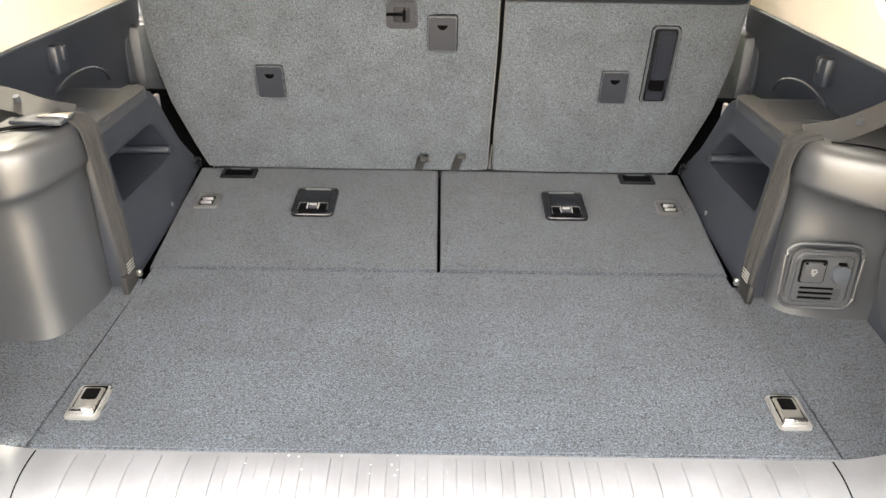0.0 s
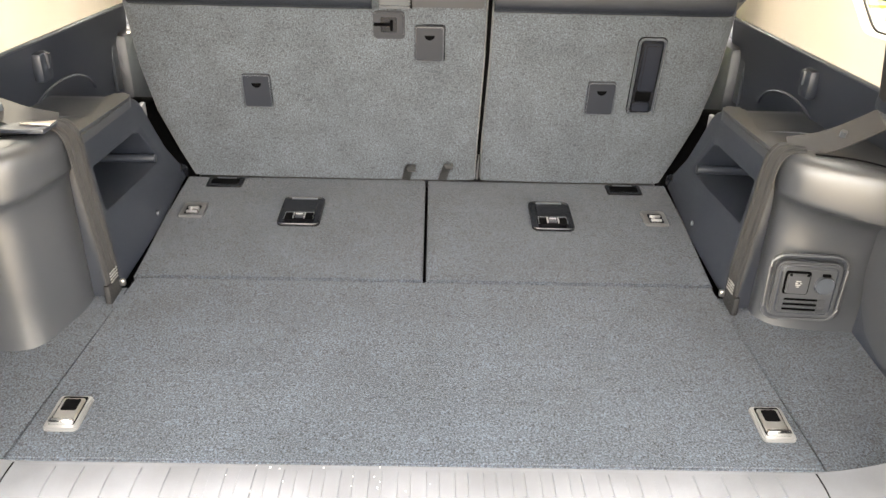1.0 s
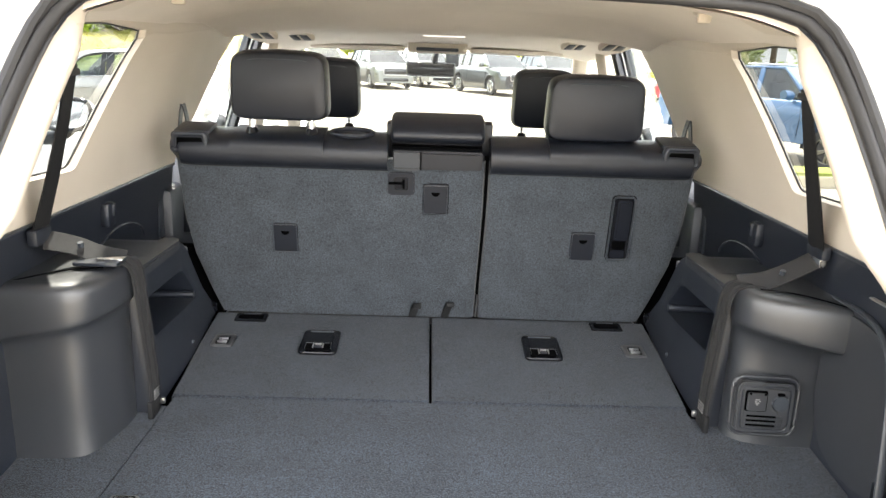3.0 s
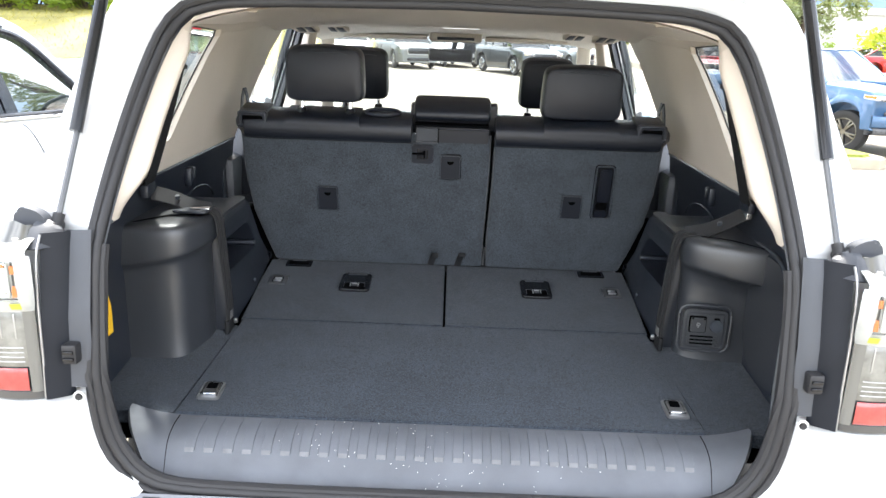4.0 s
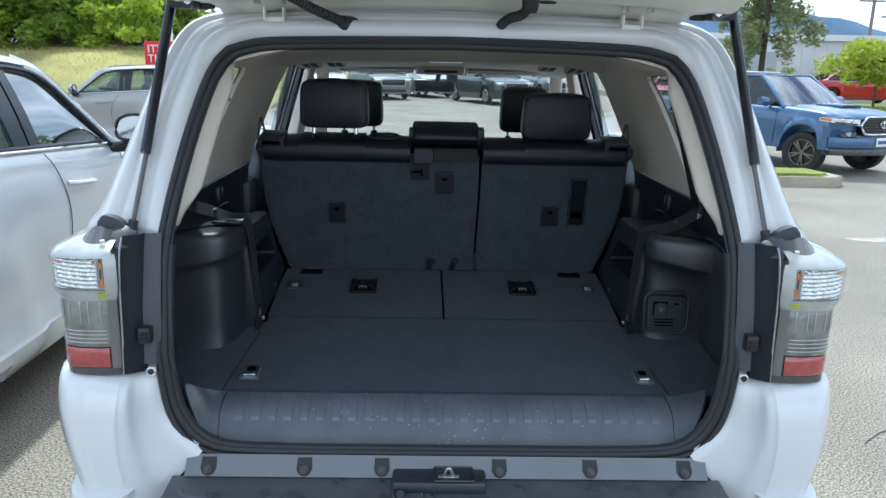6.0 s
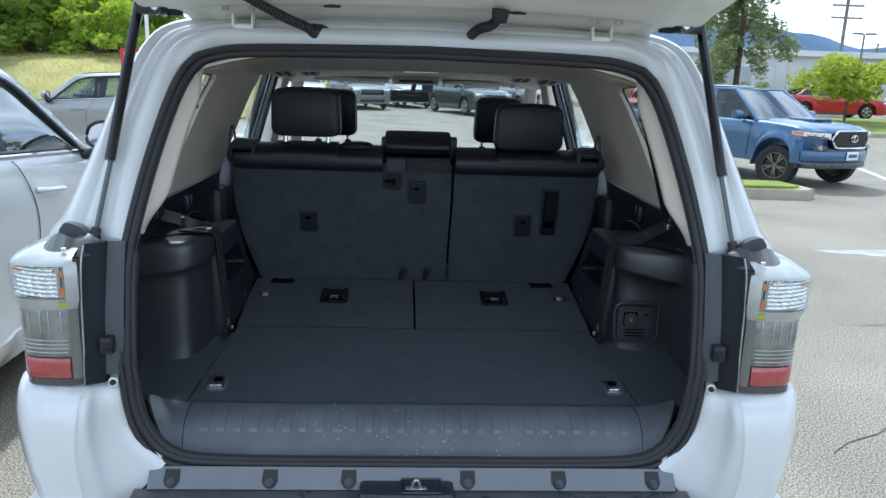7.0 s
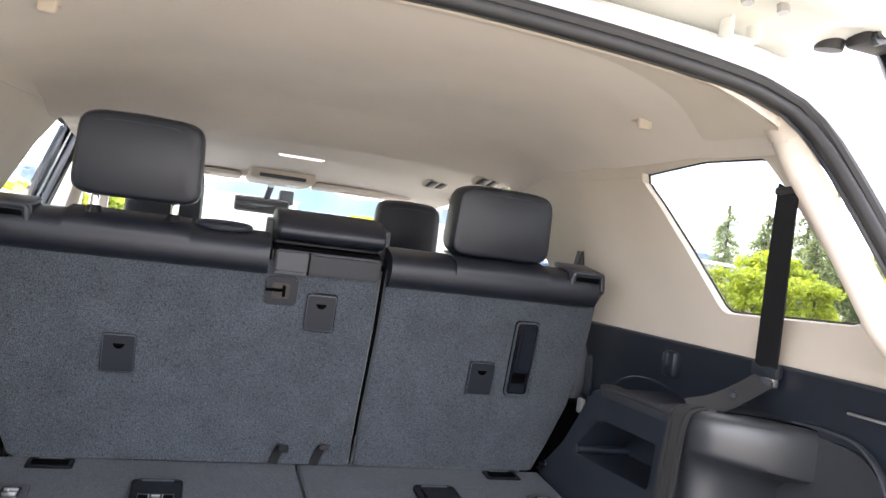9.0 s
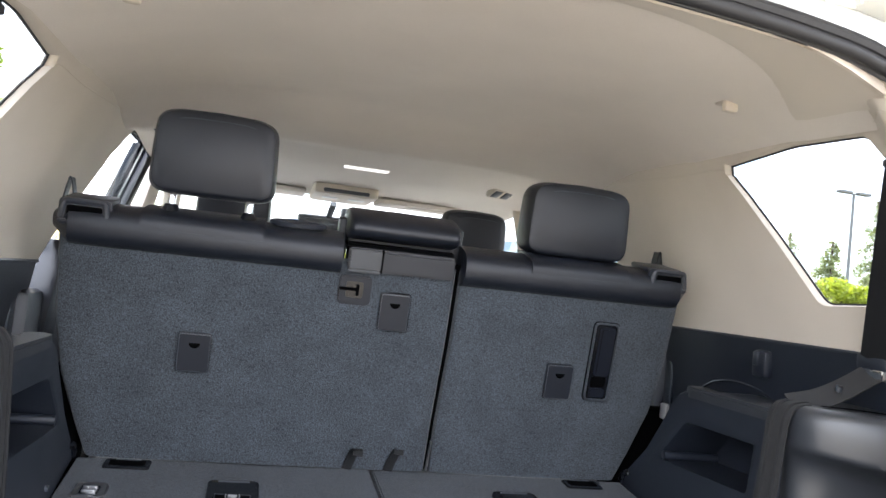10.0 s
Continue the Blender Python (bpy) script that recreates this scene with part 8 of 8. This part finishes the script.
    bar(0.465, 0.655, 0.034, paint, "bumper")
    bar(0.35, 0.472, 0.010, BUMPERBLACK, "skid_plate", w=0.80)
    pl = part("number_plate", box((0.0, 2.432, 0.575), (0.28, 0.012, 0.14), bevel=0.004), LABELWHITE, c)
    part("plate_bars", box((0.0, 2.440, 0.575), (0.21, 0.004, 0.055), bevel=0.001), mat("plate_blue", (0.06, 0.10, 0.25), 0.6), pl)
    part("bonnet_scoop", box((0, 1.55, 1.112), (0.52, 0.50, 0.06), bevel=0.025), paint, c)
    part("scoop_mouth", box((0, 1.803, 1.112), (0.42, 0.012, 0.032), bevel=0.005), GLOSSBLACK, c)
    part("bed_cover", box((0, -1.72, 1.065), (1.36, 1.28, 0.05), bevel=0.015), BUMPERBLACK, c)
    c.matrix_basis = at(6.32, 12.52, 204)
    return c


truck()
RED = car_paint("red_paint", (0.42, 0.008, 0.012), 0.2)
car("parked_car", at(18.8, 31.6, -96, 0.30), RED, "sedan", "bright red saloon beyond the grass strip", "parked cars")
car("parked_car", at(24.4, 32.0, -96, 0.30), car_paint("grey_paint", (0.20, 0.20, 0.20), 0.6), "sedan", "grey saloon beyond the grass strip", "parked cars")
DARKCAR = car_paint("dark_paint", (0.03, 0.035, 0.04), 0.4)
car("parked_car", at(2.55, 31.6, -155), DARKCAR, "suv", "dark SUV on the far side of the car park", "far cars")
for x, y, h, pt in ((-2.4, 34.2, 200, "mid"), (-0.4, 36.9, 203, "pale"), (1.6, 39.3, 198, "mid"), (-5.2, 34.8, 196, "pale"), (5.6, 35.2, 196, "mid")):
    car("parked_car", at(x, y, h), car_paint("far_paint", (0.12, 0.13, 0.13) if pt == "mid" else (0.45, 0.45, 0.44), 0.4), "suv", "grey SUV facing the car park" if pt == "mid" else "pale SUV facing the car park", "far cars")
car("parked_car", at(9.5, 26.5, 150), RED, "pickup", "red pickup on the far side of the car park", "far cars")

# ---- trees, hedge, bank, buildings, poles, hills ----
LEAF = [leaf("leaf_green", (0.30, 0.40, 0.05), through=0.55), leaf("leaf_dark", (0.21, 0.30, 0.05), through=0.55), leaf("leaf_bright", (0.29, 0.35, 0.05), scale=1.5, through=0.55)]
CONIFER = leaf("conifer_green", (0.21, 0.25, 0.14), 0.4, 1.0, 0.45)
BARK = mat("bark", (0.10, 0.075, 0.055), 0.95, var=0.3, scale=5, bump=1.0, bscale=30)


def leaves(clumps, n, size, rnd, flat=0.6):
    """A crown: many small bent leaf tufts in uneven clumps (centre, radii)."""
    vs, fs = [], []
    wts = [c[1][0] * c[1][1] * c[1][2] for c in clumps]
    for _ in range(n):
        (cx, cy, cz), (rx, ry, rz) = rnd.choices(clumps, wts)[0]
        d = Vector((rnd.gauss(0, 1), rnd.gauss(0, 1), rnd.gauss(0, 1))).normalized() * (rnd.random() ** 0.45)
        p = Vector((cx + d.x * rx, cy + d.y * ry, cz + d.z * rz))
        a, b = Vector((rnd.gauss(0, 1), rnd.gauss(0, 1), rnd.gauss(0, flat))).normalized(), Vector((rnd.gauss(0, 1), rnd.gauss(0, 1), rnd.gauss(0, 1)))
        b = a.cross(b).normalized()
        s = size * rnd.uniform(0.5, 1.4)
        i = len(vs)
        vs += [p - a * s, p + b * s * 0.45, p + a * s, p - b * s * 0.45]
        fs.append((i, i + 1, i + 2, i + 3))
    me = bpy.data.meshes.new("crown")
    me.from_pydata([tuple(v) for v in vs], [], fs)
    return me


def tree(name, x, y, z, h, r, n, size, leaf, label, seed, low=0.35):
    rnd = random.Random(seed)
    t = thing(name, (x, y, z), label, "tree")
    bm = tube(rounder([(x, y, z - 0.1), (x + 0.02 * h * rnd.uniform(-1, 1), y, z + h * 0.3), (x + 0.03 * h * rnd.uniform(-1, 1), y, z + h * 0.8)], 2), h * 0.022, 8)
    clumps = []
    for k in range(17):
        a, q = rnd.uniform(0, 6.28), rnd.uniform(0.15, 0.90)
        zz = z + h * rnd.uniform(low + 0.08, 0.93)
        cx, cy = x + r * q * math.cos(a), y + r * q * math.sin(a)
        s = r * rnd.uniform(0.20, 0.46)
        clumps.append(((cx, cy, zz), (s, s, s * rnd.uniform(0.5, 0.8))))
        add_cyl(bm, (x, y, z + h * low * rnd.uniform(0.7, 1.2)), (cx, cy, zz), h * 0.008, h * 0.003, 5)
    part("trunk", bm, BARK, t)
    me = leaves(clumps, n, size, rnd)
    me.materials.append(leaf)
    cr = new("crown", me)
    cr.parent, cr.matrix_parent_inverse = t, t.matrix_basis.inverted()
    return t


def conifer(x, y, z, h, r, n, seed, label, bare=0.25, boughs=84, droop=0.40):
    rnd = random.Random(seed)
    t = thing("conifer", (x, y, z), label, "tree")
    bm = tube([(x, y, z - 0.1), (x, y, z + h * 0.5), (x, y, z + h)], h * 0.009, 8)
    clumps = []
    for k in range(boughs):
        f = bare + (1 - bare) * k / boughs
        a = rnd.uniform(0, 6.28)
        w = r * (1 - f) ** 0.7 * rnd.uniform(0.5, 1.15) + 0.15
        for q in (0.35, 0.7, 1.0):
            clumps.append(((x + w * q * math.cos(a), y + w * q * math.sin(a), z + h * f - droop * w * q * q), (w * 0.26 + 0.1, w * 0.26 + 0.1, 0.26 + (0.10 if droop < 0.5 else 0.22) * w * q)))
        add_cyl(bm, (x, y, z + h * f), (x + w * math.cos(a), y + w * math.sin(a), z + h * f - 0.3 * w), 0.03, 0.012, 4)
    part("trunk", bm, BARK, t)
    me = leaves(clumps, n, 0.13, rnd, 0.5)
    me.materials.append(CONIFER)
    cr = new("crown", me)
    cr.parent, cr.matrix_parent_inverse = t, t.matrix_basis.inverted()


bank = grid(np.linspace(-70, -5.5, 24), np.linspace(19, 60, 16), lambda x, y: (x, y, 0.02 + 2.1 * (1 / (1 + math.exp(-(y - 25.5) / 1.6))) * min(1, max(0, (-5.0 - x) / 3)) + 0.12 * math.sin(x * 0.9) * math.sin(y * 0.7)))
tagged(part("grass_bank", bank, DRYGRASS), "bank of long dry grass beside the car park", "grass bank", kind="structure")
rnd = random.Random(5)
gv, gf = [], []
for _ in range(9000):
    x, y = rnd.uniform(-32, -5.8), rnd.uniform(20.0, 31)
    z = 0.02 + 2.1 * (1 / (1 + math.exp(-(y - 25.5) / 1.6))) * min(1, max(0, (-5.0 - x) / 3))
    h, a, w = rnd.uniform(0.05, 0.14), rnd.uniform(0, 6.28), rnd.uniform(0.006, 0.02)
    i = len(gv)
    gv += [(x - w * math.cos(a), y - w * math.sin(a), z), (x + w * math.cos(a), y + w * math.sin(a), z), (x + rnd.uniform(-0.12, 0.12), y + rnd.uniform(-0.12, 0.12), z + h)]
    gf.append((i, i + 1, i + 2))
gm = bpy.data.meshes.new("grass_tufts")
gm.from_pydata(gv, [], gf)
gm.materials.append(leaf("grass_blades", (0.32, 0.30, 0.085), 0.3, 0.6, 0.6))
tagged(new("grass_tufts", gm), "tufts of long dry grass on the bank", "grass", kind="stuff")
for i in range(14):
    rnd = random.Random(100 + i)
    x = -46 + i * 2.55 + rnd.uniform(-0.8, 0.8)
    tree("bank_tree", x, 33 + rnd.uniform(-2, 4), 2.0, rnd.uniform(6.0, 10.0), rnd.uniform(2.8, 4.0), 7500, 0.17, LEAF[i % 2 if i % 5 else 2], "leafy green tree on the grass bank", i, 0.02)
for i in range(12):
    rnd = random.Random(300 + i)
    tree("bank_tree", -50 + i * 3.3 + rnd.uniform(-0.8, 0.8), 38 + rnd.uniform(-1, 2), 1.6, rnd.uniform(7.0, 10.5), 3.6, 4500, 0.26, LEAF[i % 2], "leafy green tree on the grass bank", 30 + i, 0.0)
for i, (x, y) in enumerate(((-12.5, 30), (-15.2, 30.4), (-18.0, 29.5), (-20.6, 30.2), (-23, 29.2), (-26, 30), (-29, 29.6), (-32.5, 30.0))):
    tree("bush", x, y, 1.7, 2.8, 2.0, 4200, 0.12, LEAF[i % 2], "dense green bush on the grass bank", 60 + i, 0.05)
tree("young_tree", 16.85, 26.8, 0.38, 2.25, 2.0, 6500, 0.10, LEAF[2], "small bright green street tree on the grass strip", 71, 0.42)
tree("young_tree", 24.5, 26.9, 0.38, 3.0, 1.8, 3400, 0.14, LEAF[2], "small bright green street tree on the grass strip", 72, 0.42)
tree("young_tree", 33.0, 27.0, 0.15, 3.3, 2.2, 3400, 0.15, LEAF[2], "bright green tree beside the car park", 73, 0.25)
tree("young_tree", 43.0, 27.5, 0.15, 3.3, 2.4, 3400, 0.15, LEAF[2], "bright green tree beside the car park", 74, 0.25)
for i, (x, y) in enumerate(((20.3, 25.2), (21.3, 24.9), (22.8, 24.6), (24.4, 24.4))):
    tree("bush", x, y, 0.2, 2.3, 1.25, 2200, 0.10, LEAF[2], "bright green bush on the grass strip", 140 + i, 0.05)
conifer(18.6, 41.0, 0.30, 19.0, 2.5, 17000, 81, "tall conifer with drooping boughs and a bare trunk", 0.14, 58, 0.75)
for i, (x, y, h) in enumerate(((62, 98, 6.0), (66, 100, 7.4), (71, 99, 5.6), (75, 101, 6.6), (79, 98, 5.9), (84, 102, 7.0), (48, 99, 9.5))):
    conifer(x, y, 0.0, h + 1.5, 1.8, 1800, 190 + i, "small dark conifer beyond the warehouse", 0.1, 40)
for i, (x, y, h) in enumerate(((52, 54, 13), (57, 56, 15), (63, 55, 12), (48, 60, 10), (70, 60, 14), (39.2, 44.5, 7.6), (41.7, 42.2, 7.0), (44.1, 42.7, 7.2), (46.5, 41.0, 6.6), (75, 40, 12))):
    conifer(x, y, 0, h, 2.2, 7000, 90 + i, "distant dark green conifer against the sky", 0.15)
for i, x in enumerate((-22, -17, -12.5, -9.2, 9.8, 14.0, 18.5, 23.0)):
    rnd = random.Random(400 + i)
    tree("far_tree", x, 72 + rnd.uniform(-2, 2), 0.0, rnd.uniform(3.0, 4.4), rnd.uniform(2.6, 3.4), 3600, 0.26, LEAF[2], "yellow-green tree beyond the far end of the car park", 400 + i, 0.08)
for i in range(12):
    tree("hedge_bush", 12.0 + i * 2.1, 38.5 + (i % 3) * 0.4, 0.30, 1.25 + 0.12 * (i % 2), 0.95, 1500, 0.06, LEAF[i % 2], "clipped green bush before the warehouse", 120 + i, 0.05)

METALCLAD = mat("metal_cladding", (0.55, 0.55, 0.54), 0.55, 0.1, var=0.06, scale=1.5)
wh = thing("warehouse", (32, 66, 0), "long pale grey metal-clad warehouse with a low roof", "building")
part("wall", box((36, 66, 2.0), (38, 14, 4.0), bevel=0.05), METALCLAD, wh)
part("roof", prism([(15.5, 3.95), (56.5, 3.95), (56.5, 4.1), (42, 4.45), (15.5, 4.35)], 58.6, 73.4, Matrix(((1, 0, 0, 0), (0, 0, 1, 0), (0, 1, 0, 0), (0, 0, 0, 1)))), mat("metal_roof", (0.66, 0.67, 0.66), 0.5, 0.2), wh)
for i in range(38):
    part("cladding_rib", box((17.6 + i * 1.0, 58.98, 1.9), (0.05, 0.05, 3.7)), METALCLAD, wh, smooth=False)
for x in (26, 34, 47):
    part("roller_door", box((x, 58.95, 1.5), (3.2, 0.10, 3.0), bevel=0.02), mat("door_grey", (0.36, 0.37, 0.38), 0.6), wh)

store = thing("store_building", (1.5, 76, 0), "pale plain building at the far end of the car park", "building")
part("wall", box((1.5, 78, 2.6), (13.6, 8, 5.2), bevel=0.05), mat("pale_render", (0.62, 0.64, 0.61), 0.85, var=0.06, scale=0.8, bump=0.1, bscale=60), store)
part("parapet", box((1.5, 78, 5.25), (13.9, 8.3, 0.22), bevel=0.03), METALCLAD, store)
POLEWOOD = mat("pole_wood", (0.17, 0.14, 0.11), 0.9, var=0.2, scale=8)
pole = thing("utility_pole", (40.5, 69, 0), "wooden utility pole with three cross-arms", "pole")
part("post", cyl((40.5, 69, 0), (40.5, 69, 10.4), 0.19, 0.14, 10), POLEWOOD, pole)
for z, w in ((10.0, 2.6), (9.0, 3.0), (7.9, 3.0)):
    part("cross_arm", box((40.5, 68.85, z), (w, 0.14, 0.16), bevel=0.02), POLEWOOD, pole)
    for k in (-0.45, -0.2, 0.2, 0.45):
        part("insulator", cyl((40.5 + w * k, 68.85, z + 0.08), (40.5 + w * k, 68.85, z + 0.28), 0.05, 0.03, 8), LABELWHITE, pole)


LAMPMETAL = mat("lamp_metal", (0.16, 0.165, 0.17), 0.45, 0.5, var=0.1, scale=3)


def lamp_post(x, y, h, heads, label):
    lp = thing("street_lamp", (x, y, 0), label, "lamp post", "car park lamps")
    part("post", cyl((x, y, 0), (x, y, h), 0.09, 0.07, 12), LAMPMETAL, lp)
    for dx in heads:
        part("lamp_head", box((x + dx * 0.55, y, h + 0.03), (0.75, 0.34, 0.14), bevel=0.04), LAMPMETAL, lp)
        part("arm", box((x + dx * 0.15, y, h - 0.03), (0.35, 0.06, 0.06), bevel=0.01), LAMPMETAL, lp)


lamp_post(35.3, 57.0, 5.7, (-1, 1), "grey double-headed car park lamp")
lamp_post(27.95, 30.5, 8.15, (-1, 1), "grey double-headed car park lamp")
lamp_post(50.9, 47.1, 5.0, (-1, 1), "grey double-headed car park lamp")
sg = thing("banner_sign", (-7.40, 19.6, 0), "red banner sign with white lettering on a pole", "sign")
part("pole", cyl((-7.14, 19.7, 0), (-7.14, 19.7, 6.5), 0.05, n=10), LABELWHITE, sg)
part("banner", box((-7.40, 19.62, 1.70), (0.92, 0.03, 0.75), bevel=0.006), mat("red_banner", (0.55, 0.012, 0.02), 0.6), sg)
tc = bpy.data.curves.new("lettering", "FONT")
tc.body, tc.size, tc.extrude, tc.space_line, tc.align_x = "IT'S\nTIME", 0.30, 0.004, 0.85, "LEFT"
tob = new("lettering_source", tc)
tme = bpy.data.meshes.new_from_object(tob)
bpy.data.objects.remove(tob)
tme.materials.append(LABELWHITE)
letters = new("lettering", tme)
letters.matrix_basis = pose(-7.78, 19.595, 1.77, 90, 0, 0)
letters.parent, letters.matrix_parent_inverse = sg, sg.matrix_basis.inverted()
tagged(letters, "white words")

# pale blue of the distant haze is put into the hills' colour
HILL = mat("far_hills", (0.095, 0.15, 0.23), 1.0, var=0.25, scale=0.01)
hl_bm = bmesh.new()
for yy, hh, ph in ((1500, 132, 0.0), (1100, 58, 2.0)):
    top = []
    for i in range(120):
        x = -2200 + i * 37
        z = hh * (0.75 + 0.18 * math.sin(x * 0.0031 + ph) + 0.10 * math.sin(x * 0.011 + ph * 3) + 0.04 * math.sin(x * 0.037))
        top.append((x, z))
    for (xa, za), (xb, zb2) in zip(top, top[1:]):
        q = [hl_bm.verts.new(p) for p in ((xa, yy, -2), (xb, yy, -2), (xb, yy + 140, zb2), (xa, yy + 140, za))]
        hl_bm.faces.new(q)
tagged(part("backdrop", hl_bm, HILL, smooth=False), "hazy blue wooded hills on the horizon", "hills", kind="structure")
